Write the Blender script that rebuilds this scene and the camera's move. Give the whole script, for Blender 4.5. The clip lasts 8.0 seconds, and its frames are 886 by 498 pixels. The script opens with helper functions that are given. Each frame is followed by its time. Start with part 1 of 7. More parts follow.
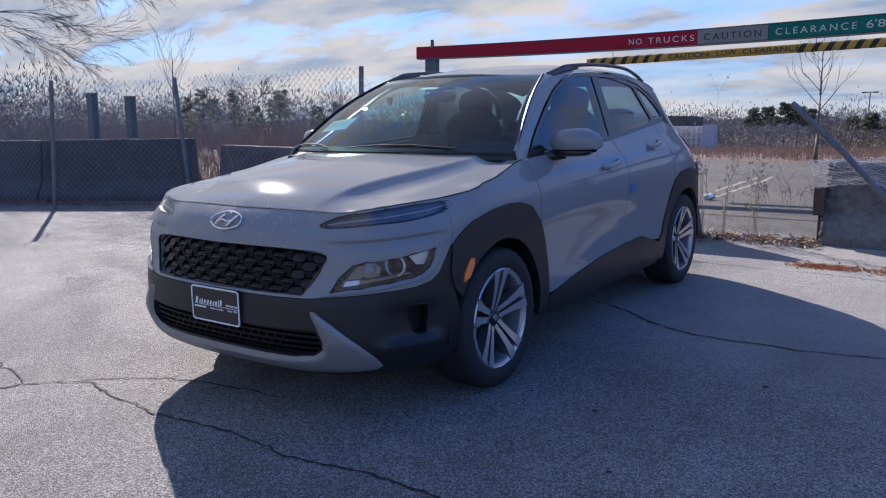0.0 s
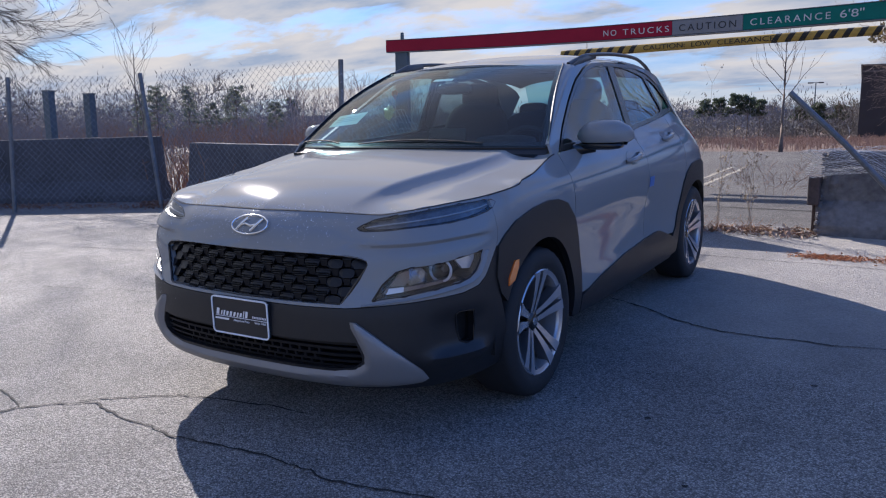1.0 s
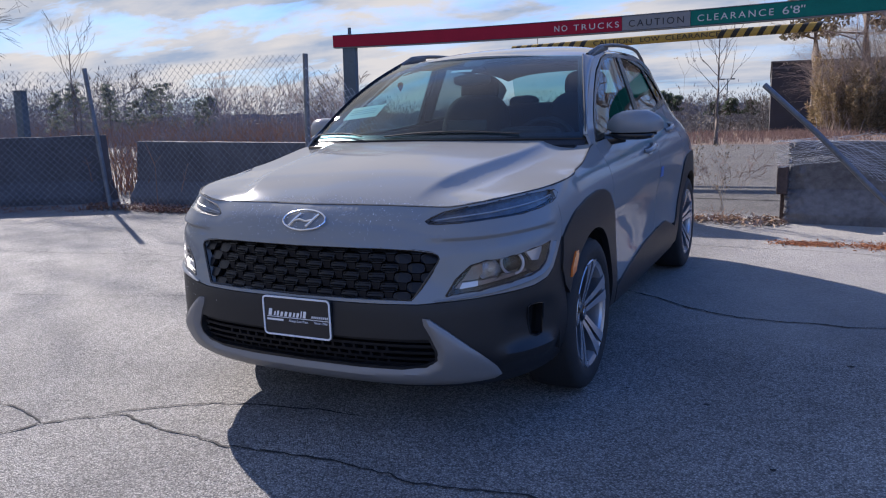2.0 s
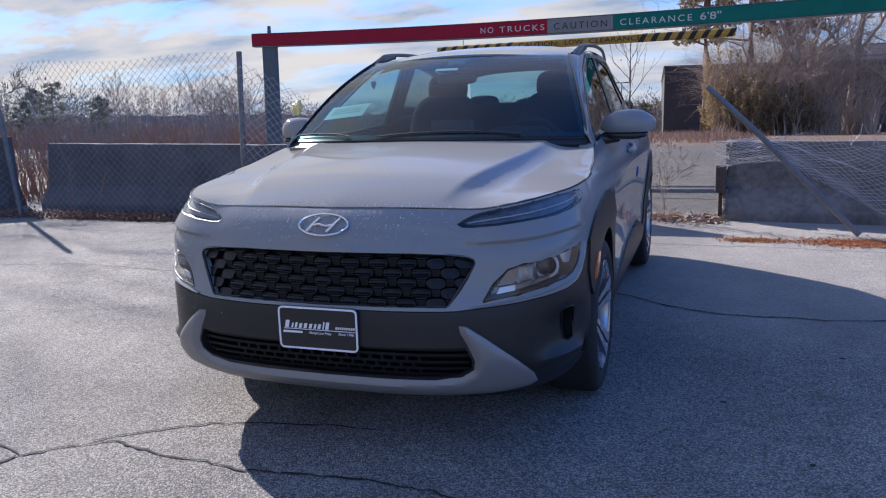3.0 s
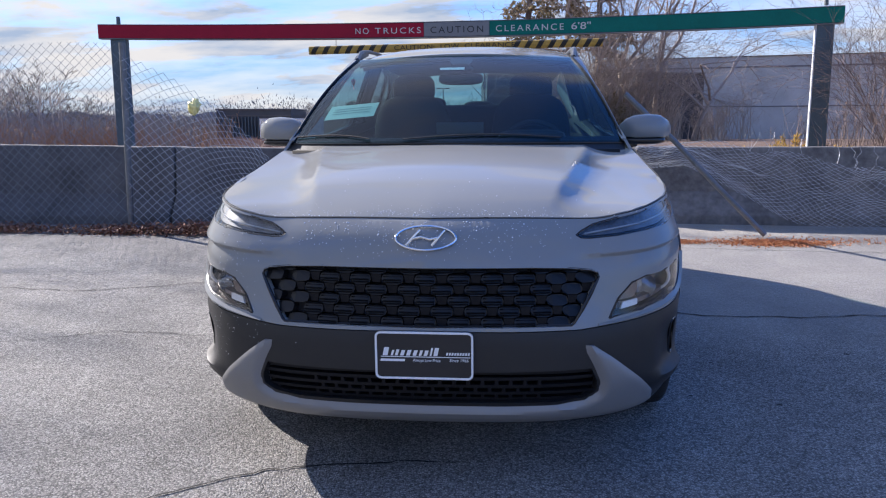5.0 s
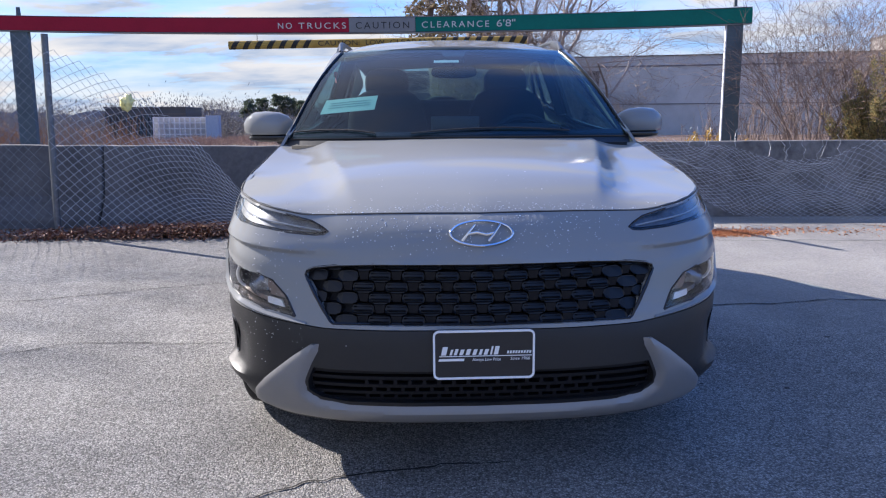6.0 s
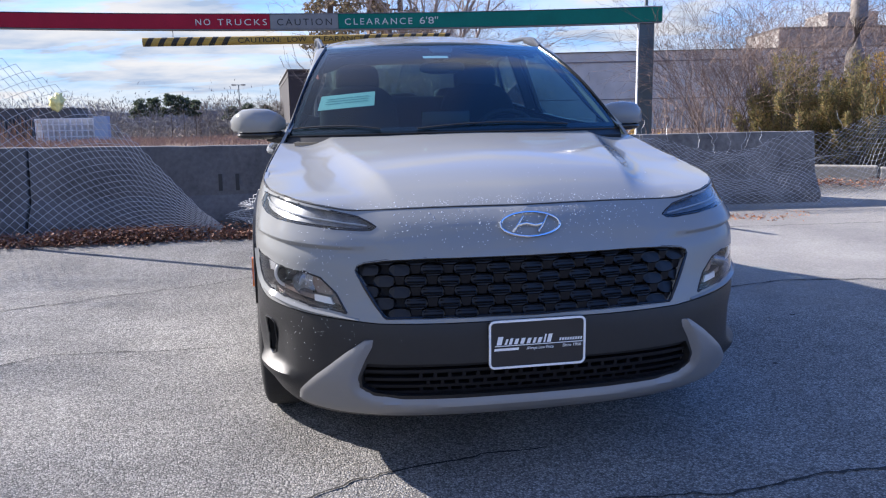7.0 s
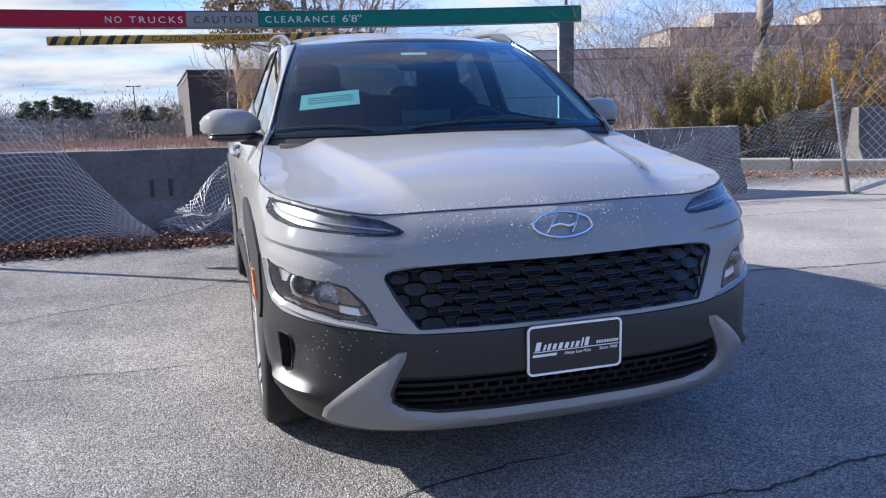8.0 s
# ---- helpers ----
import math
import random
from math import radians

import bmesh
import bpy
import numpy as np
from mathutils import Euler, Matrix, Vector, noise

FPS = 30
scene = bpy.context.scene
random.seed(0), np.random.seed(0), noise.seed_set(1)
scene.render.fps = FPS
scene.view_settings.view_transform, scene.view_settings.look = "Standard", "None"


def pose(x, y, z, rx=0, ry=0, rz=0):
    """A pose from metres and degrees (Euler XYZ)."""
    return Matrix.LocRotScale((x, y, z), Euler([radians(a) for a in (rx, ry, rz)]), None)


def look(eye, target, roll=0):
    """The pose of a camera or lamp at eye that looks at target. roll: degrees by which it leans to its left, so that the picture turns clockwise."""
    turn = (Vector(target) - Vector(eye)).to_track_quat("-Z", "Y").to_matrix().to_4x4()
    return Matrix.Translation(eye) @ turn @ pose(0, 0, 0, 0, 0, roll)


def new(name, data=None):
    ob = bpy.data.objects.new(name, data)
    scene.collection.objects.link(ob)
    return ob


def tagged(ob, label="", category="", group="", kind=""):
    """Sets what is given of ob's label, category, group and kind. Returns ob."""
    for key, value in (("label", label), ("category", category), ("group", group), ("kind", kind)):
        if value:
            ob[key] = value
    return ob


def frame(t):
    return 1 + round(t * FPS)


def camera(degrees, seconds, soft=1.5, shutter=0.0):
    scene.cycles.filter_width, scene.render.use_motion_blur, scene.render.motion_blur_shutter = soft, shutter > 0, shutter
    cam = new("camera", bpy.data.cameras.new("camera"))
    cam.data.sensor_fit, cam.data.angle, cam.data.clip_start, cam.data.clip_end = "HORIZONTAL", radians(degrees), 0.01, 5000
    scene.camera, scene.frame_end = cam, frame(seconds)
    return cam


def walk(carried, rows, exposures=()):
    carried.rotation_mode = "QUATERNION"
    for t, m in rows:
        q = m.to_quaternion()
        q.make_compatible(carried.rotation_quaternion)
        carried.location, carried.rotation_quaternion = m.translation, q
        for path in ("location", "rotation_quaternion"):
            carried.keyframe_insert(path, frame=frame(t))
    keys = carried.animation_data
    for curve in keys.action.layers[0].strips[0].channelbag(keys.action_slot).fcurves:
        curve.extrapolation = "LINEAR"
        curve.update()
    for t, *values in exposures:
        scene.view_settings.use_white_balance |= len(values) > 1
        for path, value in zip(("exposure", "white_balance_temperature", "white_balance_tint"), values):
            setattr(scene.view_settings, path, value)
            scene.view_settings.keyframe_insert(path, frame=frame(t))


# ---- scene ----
import collections

cam = camera(59.4, 8.0, 1.15)
METRES, EYE, TURN = 3.845, 1.3035, 35.0
ROWS = [
    (0.0, 0.0, 0.0, 0.0, 0.02, -8.76, -0.14),
    (0.5, -0.0405, 0.0235, -0.0037, -1.39, -8.97, 0.21),
    (1.0, -0.0902, 0.0603, -0.0005, -3.36, -9.17, 0.56),
    (1.5, -0.164, 0.0765, -0.0039, -5.9, -9.33, 0.84),
    (3.0, -0.3388, 0.1523, -0.0079, -16.35, -9.4, 0.95),
    (3.5, -0.4051, 0.1796, -0.0066, -19.86, -9.32, 0.71),
    (4.0, -0.4511, 0.2173, -0.0113, -23.09, -9.22, 0.48),
    (4.5, -0.4969, 0.2655, -0.007, -26.21, -9.14, 0.25),
    (6.0, -0.641, 0.3991, -0.0123, -37.04, -9.43, 0.32),
    (6.5, -0.6835, 0.4391, -0.0153, -40.84, -9.57, 0.63),
    (7.0, -0.7375, 0.4726, -0.0143, -44.53, -9.66, 0.95),
    (7.5, -0.7632, 0.5161, -0.0176, -48.12, -9.74, 1.27),
    (8.0, -0.7799, 0.5669, -0.0136, -51.56, -9.84, 1.61),
]
walk(cam, [(t, pose(2.6935, -3.0656, EYE, 0, 0, TURN) @ pose(METRES * x, METRES * y, METRES * z, 90 + pitch, roll, yaw)) for t, x, y, z, yaw, pitch, roll in ROWS],
     [(0.0, 0.38, 5900.0, 17.0), (3.0, 0.52, 5900.0, 16.0), (4.5, 0.64, 5900.0, 15.0), (6.5, 0.80, 5880.0, 14.0), (8.0, 0.87, 5850.0, 13.0)])

# ---- world, sun ----
SUN_DIR = Vector((-0.836, 0.55, 0.57)).normalized()     # towards the sun
world = bpy.data.worlds.new("sky")
scene.world = world
world.use_nodes = True
wn, wl = world.node_tree.nodes, world.node_tree.links
wn.clear()
w_out = wn.new("ShaderNodeOutputWorld")
w_bg = wn.new("ShaderNodeBackground")
sky = wn.new("ShaderNodeTexSky")
sky.sky_type, sky.sun_disc = "NISHITA", False
sky.sun_elevation = math.asin(SUN_DIR.z)
sky.sun_rotation = math.atan2(SUN_DIR.x, SUN_DIR.y)
# broken cloud layer: the view direction meets a flat layer overhead
w_geo = wn.new("ShaderNodeTexCoord")
w_sep = wn.new("ShaderNodeSeparateXYZ")
w_up = wn.new("ShaderNodeMath"); w_up.operation = "MAXIMUM"; w_up.inputs[1].default_value = 0.0
w_add = wn.new("ShaderNodeMath"); w_add.operation = "ADD"; w_add.inputs[1].default_value = 0.22
w_div = wn.new("ShaderNodeVectorMath"); w_div.operation = "DIVIDE"
w_cmb = wn.new("ShaderNodeCombineXYZ")
w_map = wn.new("ShaderNodeMapping"); w_map.inputs["Scale"].default_value = (0.55, 1.0, 1.0); w_map.inputs["Rotation"].default_value = (0, 0, radians(-25))
w_n1 = wn.new("ShaderNodeTexNoise"); w_n1.inputs["Scale"].default_value = 2.3; w_n1.inputs["Detail"].default_value = 9; w_n1.inputs["Roughness"].default_value = 0.58; w_n1.inputs["Distortion"].default_value = 0.35
w_r1 = wn.new("ShaderNodeValToRGB")
w_r1.color_ramp.elements[0].position, w_r1.color_ramp.elements[1].position = 0.37, 0.56
w_n2 = wn.new("ShaderNodeTexNoise"); w_n2.inputs["Scale"].default_value = 3.4; w_n2.inputs["Detail"].default_value = 8; w_n2.inputs["Roughness"].default_value = 0.55
w_r2 = wn.new("ShaderNodeValToRGB")
w_r2.color_ramp.elements[0].position, w_r2.color_ramp.elements[1].position = 0.36, 0.62
w_r2.color_ramp.elements[0].color, w_r2.color_ramp.elements[1].color = (1.8, 2.2, 2.75, 1), (5.7, 5.5, 5.1, 1)
w_mix = wn.new("ShaderNodeMix"); w_mix.data_type = "RGBA"
wl.new(w_geo.outputs["Generated"], w_sep.inputs[0])
wl.new(w_sep.outputs["Z"], w_up.inputs[0])
wl.new(w_up.outputs[0], w_add.inputs[0])
for axis in "XYZ":
    wl.new(w_add.outputs[0], w_cmb.inputs[axis])
wl.new(w_geo.outputs["Generated"], w_div.inputs[0])
wl.new(w_cmb.outputs[0], w_div.inputs[1])
wl.new(w_div.outputs[0], w_map.inputs["Vector"])
wl.new(w_map.outputs[0], w_n1.inputs["Vector"])
wl.new(w_map.outputs[0], w_n2.inputs["Vector"])
wl.new(w_n2.outputs["Fac"], w_r2.inputs["Fac"])
w_hz = wn.new("ShaderNodeMapRange"); w_hz.inputs["From Min"].default_value = 0.0; w_hz.inputs["From Max"].default_value = 0.36; w_hz.inputs["To Min"].default_value = 0.95; w_hz.inputs["To Max"].default_value = 0.0
w_mx = wn.new("ShaderNodeMath"); w_mx.operation = "MAXIMUM"
wl.new(w_sep.outputs["Z"], w_hz.inputs["Value"])
wl.new(w_hz.outputs[0], w_mx.inputs[0])
w_top = wn.new("ShaderNodeMapRange"); w_top.inputs["From Min"].default_value = 0.22; w_top.inputs["From Max"].default_value = 0.75; w_top.inputs["To Min"].default_value = 0.0; w_top.inputs["To Max"].default_value = -0.15
w_thin = wn.new("ShaderNodeMath"); w_thin.operation = "ADD"
wl.new(w_sep.outputs["Z"], w_top.inputs["Value"])
wl.new(w_top.outputs[0], w_thin.inputs[0])
w_side = wn.new("ShaderNodeMath"); w_side.operation = "MULTIPLY_ADD"; w_side.inputs[1].default_value = -0.135
wl.new(w_sep.outputs["X"], w_side.inputs[0])
wl.new(w_n1.outputs["Fac"], w_side.inputs[2])
wl.new(w_side.outputs[0], w_thin.inputs[1])
wl.new(w_thin.outputs[0], w_r1.inputs["Fac"])
wl.new(w_r1.outputs["Color"], w_mx.inputs[1])
# high veil round the sun
w_dot = wn.new("ShaderNodeVectorMath"); w_dot.operation = "DOT_PRODUCT"; w_dot.inputs[1].default_value = SUN_DIR
w_veil = wn.new("ShaderNodeMapRange"); w_veil.inputs["From Min"].default_value = 0.45; w_veil.inputs["From Max"].default_value = 0.92; w_veil.inputs["To Min"].default_value = 0.0; w_veil.inputs["To Max"].default_value = 0.6
w_all = wn.new("ShaderNodeMath"); w_all.operation = "MAXIMUM"
wl.new(w_geo.outputs["Generated"], w_dot.inputs[0])
wl.new(w_dot.outputs["Value"], w_veil.inputs["Value"])
wl.new(w_veil.outputs[0], w_all.inputs[0])
wl.new(w_mx.outputs[0], w_all.inputs[1])
wl.new(w_all.outputs[0], w_mix.inputs["Factor"])
w_blue = wn.new("ShaderNodeMix"); w_blue.data_type, w_blue.blend_type = "RGBA", "MULTIPLY"
w_blue.inputs["Factor"].default_value, w_blue.inputs["B"].default_value = 1.0, (0.57, 1.06, 1.90, 1)
wl.new(sky.outputs["Color"], w_blue.inputs["A"])
w_deep = wn.new("ShaderNodeMapRange"); w_deep.inputs["From Min"].default_value = 0.35; w_deep.inputs["From Max"].default_value = 0.85; w_deep.inputs["To Min"].default_value = 1.0; w_deep.inputs["To Max"].default_value = 0.58
w_dark = wn.new("ShaderNodeVectorMath"); w_dark.operation = "SCALE"
wl.new(w_sep.outputs["Z"], w_deep.inputs["Value"])
wl.new(w_blue.outputs["Result"], w_dark.inputs[0])
wl.new(w_deep.outputs[0], w_dark.inputs["Scale"])
wl.new(w_dark.outputs[0], w_mix.inputs["A"])
w_lit = wn.new("ShaderNodeMix"); w_lit.data_type, w_lit.blend_type = "RGBA", "MULTIPLY"
w_lit.inputs["B"].default_value = (1.38, 1.32, 1.22, 1)
wl.new(w_veil.outputs[0], w_lit.inputs["Factor"])
wl.new(w_r2.outputs["Color"], w_lit.inputs["A"])
wl.new(w_lit.outputs["Result"], w_mix.inputs["B"])
# thin veil evens out the glare round the sun
w_lum = wn.new("ShaderNodeRGBToBW")
w_one = wn.new("ShaderNodeMath"); w_one.operation = "MULTIPLY_ADD"; w_one.inputs[1].default_value, w_one.inputs[2].default_value = 0.24, 1.0
w_inv = wn.new("ShaderNodeMath"); w_inv.operation = "DIVIDE"; w_inv.inputs[0].default_value = 1.0
w_cap = wn.new("ShaderNodeVectorMath"); w_cap.operation = "SCALE"
wl.new(w_mix.outputs["Result"], w_lum.inputs[0])
wl.new(w_lum.outputs[0], w_one.inputs[0])
wl.new(w_one.outputs[0], w_inv.inputs[1])
wl.new(w_mix.outputs["Result"], w_cap.inputs[0])
wl.new(w_inv.outputs[0], w_cap.inputs["Scale"])
wl.new(w_cap.outputs[0], w_bg.inputs["Color"])
wl.new(w_bg.outputs[0], w_out.inputs["Surface"])
w_bg.inputs["Strength"].default_value = 0.21

sun = new("sun", bpy.data.lights.new("sun", "SUN"))
sun.data.energy, sun.data.angle, sun.data.color = 7.0, radians(0.53), (1.0, 0.895, 0.76)
sun.matrix_world = look(SUN_DIR * 60, (0, 0, 0))

# ---- materials ----
def material(name, color, rough=0.5, metal=0.0, vary=0.15, scale=6.0, bump=0.0, bump_scale=60.0, coat=0.0, spec=0.5, coords="Object", dark=None, grain=40.0):
    """A surface with broad and fine variation of its colour and fine relief."""
    m = bpy.data.materials.new(name)
    m.use_nodes = True
    n, l = m.node_tree.nodes, m.node_tree.links
    b = n["Principled BSDF"]
    b.inputs["Roughness"].default_value, b.inputs["Metallic"].default_value = rough, metal
    b.inputs["Specular IOR Level"].default_value, b.inputs["Coat Weight"].default_value = spec, coat
    b.inputs["Coat Roughness"].default_value = 0.05
    tc = n.new("ShaderNodeTexCoord")
    n1 = n.new("ShaderNodeTexNoise"); n1.inputs["Scale"].default_value = scale; n1.inputs["Detail"].default_value = 6; n1.inputs["Roughness"].default_value = 0.6
    n2 = n.new("ShaderNodeTexNoise"); n2.inputs["Scale"].default_value = grain; n2.inputs["Detail"].default_value = 4
    mixn = n.new("ShaderNodeMix"); mixn.inputs["Factor"].default_value = 0.4
    ramp = n.new("ShaderNodeValToRGB")
    low = dark or tuple(c * (1 - vary) for c in color)
    high = tuple(min(1.0, c * (1 + vary)) for c in color)
    ramp.color_ramp.elements[0].position, ramp.color_ramp.elements[1].position = 0.32, 0.68
    ramp.color_ramp.elements[0].color, ramp.color_ramp.elements[1].color = (*low, 1), (*high, 1)
    l.new(tc.outputs[coords], n1.inputs["Vector"]); l.new(tc.outputs[coords], n2.inputs["Vector"])
    l.new(n1.outputs["Fac"], mixn.inputs["A"]); l.new(n2.outputs["Fac"], mixn.inputs["B"])
    l.new(mixn.outputs["Result"], ramp.inputs["Fac"])
    l.new(ramp.outputs["Color"], b.inputs["Base Color"])
    if bump:
        nb = n.new("ShaderNodeTexNoise"); nb.inputs["Scale"].default_value = bump_scale; nb.inputs["Detail"].default_value = 6
        bp = n.new("ShaderNodeBump"); bp.inputs["Strength"].default_value = bump; bp.inputs["Distance"].default_value = 0.01
        l.new(tc.outputs[coords], nb.inputs["Vector"]); l.new(nb.outputs["Fac"], bp.inputs["Height"]); l.new(bp.outputs[0], b.inputs["Normal"])
    return m


def glass(name, tint, rough=0.0, gloss=1.0):
    """Thin clear sheet: tinted see-through with mirror gloss that grows at grazing angles."""
    m = bpy.data.materials.new(name)
    m.use_nodes = True
    n, l = m.node_tree.nodes, m.node_tree.links
    n.clear()
    out = n.new("ShaderNodeOutputMaterial")
    tr = n.new("ShaderNodeBsdfTransparent"); tr.inputs["Color"].default_value = (*tint, 1)
    gl = n.new("ShaderNodeBsdfGlossy"); gl.inputs["Roughness"].default_value = rough; gl.inputs["Color"].default_value = (gloss, gloss, gloss, 1)
    fr = n.new("ShaderNodeLayerWeight"); fr.inputs["Blend"].default_value = 0.5
    p5 = n.new("ShaderNodeMath"); p5.operation = "POWER"; p5.inputs[1].default_value = 5.0
    ma = n.new("ShaderNodeMath"); ma.operation = "MULTIPLY_ADD"; ma.inputs[1].default_value, ma.inputs[2].default_value = 0.91, 0.055
    l.new(fr.outputs["Facing"], p5.inputs[0]); l.new(p5.outputs[0], ma.inputs[0])
    mix = n.new("ShaderNodeMixShader")
    l.new(ma.outputs[0], mix.inputs[0]); l.new(tr.outputs[0], mix.inputs[1]); l.new(gl.outputs[0], mix.inputs[2]); l.new(mix.outputs[0], out.inputs[0])
    return m


PAINT = material("warm grey metallic paint", (0.228, 0.232, 0.229), rough=0.5, metal=0.0, vary=0.02, coat=0.75, spec=0.0, grain=900, scale=3)
PAINT.node_tree.nodes["Principled BSDF"].inputs["Coat Roughness"].default_value = 0.06
CLAD = material("black grained plastic", (0.014, 0.014, 0.015), rough=0.46, vary=0.12, spec=0.45, bump=0.08, bump_scale=700)
SILVER = material("matt silver plastic", (0.225, 0.222, 0.22), rough=0.42, metal=0.3, vary=0.04, grain=700)
BLACK = material("gloss black plastic", (0.012, 0.012, 0.013), rough=0.22, vary=0.1)
DARK = material("black underbody", (0.005, 0.005, 0.005), rough=0.8, vary=0.2)
RUBBER = material("tyre rubber", (0.014, 0.014, 0.015), rough=0.75, vary=0.15, bump=0.2, bump_scale=250)
ALLOY = material("machined alloy", (0.50, 0.50, 0.515), rough=0.24, metal=0.65, vary=0.04, grain=400)
ALLOY_DARK = material("painted grey alloy", (0.10, 0.10, 0.105), rough=0.35, metal=0.5, vary=0.06)
CHROME = material("chrome", (0.66, 0.67, 0.69), rough=0.16, metal=1.0, vary=0.02)
GLASS = glass("tinted window glass", (0.46, 0.66, 0.69))
GLASS_CLEAR = glass("clear lamp cover", (0.93, 0.94, 0.95))
GLASS_DARK = glass("dark privacy glass", (0.30, 0.33, 0.34))
FABRIC = material("black seat cloth", (0.014, 0.014, 0.016), rough=0.9, vary=0.2, bump=0.3, bump_scale=500)
DASH = material("dark grey dashboard plastic", (0.016, 0.016, 0.018), rough=0.6, vary=0.1)
AMBER = material("amber reflector", (0.78, 0.18, 0.025), rough=0.2, vary=0.08, coat=0.6)
WHITE = material("white print", (0.80, 0.80, 0.79), rough=0.5, vary=0.03)
BLUE_TAPE = material("blue tape", (0.04, 0.13, 0.36), rough=0.5, vary=0.06)
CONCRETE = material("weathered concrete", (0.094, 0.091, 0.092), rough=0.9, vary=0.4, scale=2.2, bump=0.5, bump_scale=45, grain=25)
GALV = material("galvanised steel", (0.34, 0.36, 0.38), rough=0.42, metal=0.7, vary=0.2, grain=60)
STEEL_BLUE = material("weathered blue-green painted steel", (0.065, 0.090, 0.105), rough=0.55, vary=0.25, scale=4)
RED = material("faded red sign paint", (0.30, 0.008, 0.028), rough=0.6, spec=0.2, vary=0.15, scale=3)
GREEN = material("green sign paint", (0.005, 0.135, 0.10), rough=0.6, spec=0.2, vary=0.15, scale=3)
GREY_SIGN = material("grey sign paint", (0.19, 0.185, 0.18), rough=0.55, vary=0.12)
YELLOW = material("yellow sign paint", (0.44, 0.29, 0.06), rough=0.55, vary=0.2, scale=5)
SIGN_BLACK = material("black sign paint", (0.02, 0.02, 0.02), rough=0.6)
TAIL_RED = material("red lamp plastic", (0.30, 0.012, 0.015), rough=0.15, vary=0.08, coat=0.5)
LAMP_GREY = material("bright lamp bezel", (0.62, 0.62, 0.64), rough=0.35, metal=0.6, vary=0.06)
LAMP_SATIN = material("satin silver lamp reflector", (0.14, 0.142, 0.148), rough=0.42, metal=0.45, vary=0.5, scale=24, grain=160)
LAMP_MIRROR = material("silvered lamp reflector", (0.50, 0.51, 0.53), rough=0.14, metal=1.0, vary=0.02)
LAMP_WHITE = material("frosted light guide", (0.34, 0.35, 0.36), rough=0.3, vary=0.04)
PLATE_BLACK = material("black printed plate", (0.018, 0.018, 0.02), rough=0.4, vary=0.1)
RAIL = material("black satin rail", (0.03, 0.031, 0.034), rough=0.35, vary=0.08)
PAPER = material("pale green paper", (0.47, 0.62, 0.53), rough=0.8, vary=0.05)
PAPER_INK = material("faint printed ink", (0.20, 0.34, 0.32), rough=0.8)
RED_TAG = material("red paper tag", (0.55, 0.09, 0.07), rough=0.7)
LINER = material("grey roof lining", (0.05, 0.05, 0.052), rough=0.9, vary=0.06)
# opaque near-white colour stands in for the glints on the drops
DROP = material("water beads in glint white", (0.74, 0.76, 0.78), rough=0.06, vary=0.05, coat=1.0)
GRILLE_GREY = material("dull black grille frame", (0.009, 0.009, 0.011), rough=0.55, vary=0.1, spec=0.2)
GRILLE_BLACK = material("satin black grille plastic", (0.007, 0.007, 0.008), rough=0.40, vary=0.1, spec=0.35)
LAMP_SMOKE = material("smoked lamp housing", (0.07, 0.064, 0.063), rough=0.22, metal=0.5, vary=0.15)
LAMP_BROWN = material("bronze lamp bezel", (0.19, 0.145, 0.125), rough=0.3, metal=0.5, vary=0.15)
# darker concrete tone for the far-left barrier
CONCRETE_DARK = material("darker grey concrete", (0.07, 0.068, 0.07), rough=0.9, vary=0.35, scale=1.8, bump=0.5, bump_scale=45, grain=25)
CONCRETE_WORN = material("crumbling brown-grey concrete", (0.145, 0.136, 0.13), rough=0.95, vary=0.5, scale=3.0, bump=0.9, bump_scale=28, grain=18)
CONCRETE_PALE = material("pale dry concrete", (0.27, 0.25, 0.22), rough=0.9, vary=0.2, scale=2.5, bump=0.4, bump_scale=45, grain=25)
RUST = material("rusty dark steel", (0.07, 0.05, 0.045), rough=0.8, vary=0.4, scale=8, bump=0.3, bump_scale=60)
CREAM = material("cream sign lettering", (0.55, 0.53, 0.49), rough=0.6, vary=0.1)
WHITE_OLD = material("peeling white paint", (0.62, 0.63, 0.65), rough=0.7, vary=0.2, scale=5)
GALV_DARK = material("dull weathered steel tube", (0.16, 0.165, 0.17), rough=0.55, metal=0.6, vary=0.3, scale=6)
# one mesh wire in two painted tones: backlit bays darker, sunlit mesh brighter
WIRE_BACKLIT = material("grey wire in backlit tone", (0.22, 0.225, 0.235), rough=0.6, metal=0.3, vary=0.2, scale=8)
GALV_WIRE = material("zinc-coated wire in sunlit tone", (0.44, 0.45, 0.46), rough=0.5, metal=0.3, vary=0.2, scale=8)
BAG_YELLOW = material("yellow plastic film", (0.78, 0.70, 0.28), rough=0.4, vary=0.2, scale=20)
LINE_PAINT = material("worn line paint", (0.30, 0.27, 0.205), rough=0.85, vary=0.4, scale=14, grain=60)
TAR = material("dark dirt in cracks", (0.022, 0.021, 0.02), rough=0.95, vary=0.3)
BARK = material("grey-brown bark", (0.16, 0.13, 0.11), rough=0.9, vary=0.35, scale=9, bump=0.4, bump_scale=40)
# darker bark tone for the long overhanging branches
BARK_DARK = material("dark grey-brown bark", (0.07, 0.058, 0.052), rough=0.9, vary=0.3, scale=9)
BARK_TAN = material("tan-grey bark", (0.36, 0.30, 0.26), rough=0.9, vary=0.3, scale=6, bump=0.3, bump_scale=40)
BARK_PALE = material("pale grey bark", (0.21, 0.185, 0.165), rough=0.9, vary=0.4, scale=5, bump=0.5, bump_scale=30)
WINDOW_DARK = material("dark window glass", (0.03, 0.035, 0.045), rough=0.12, vary=0.15)
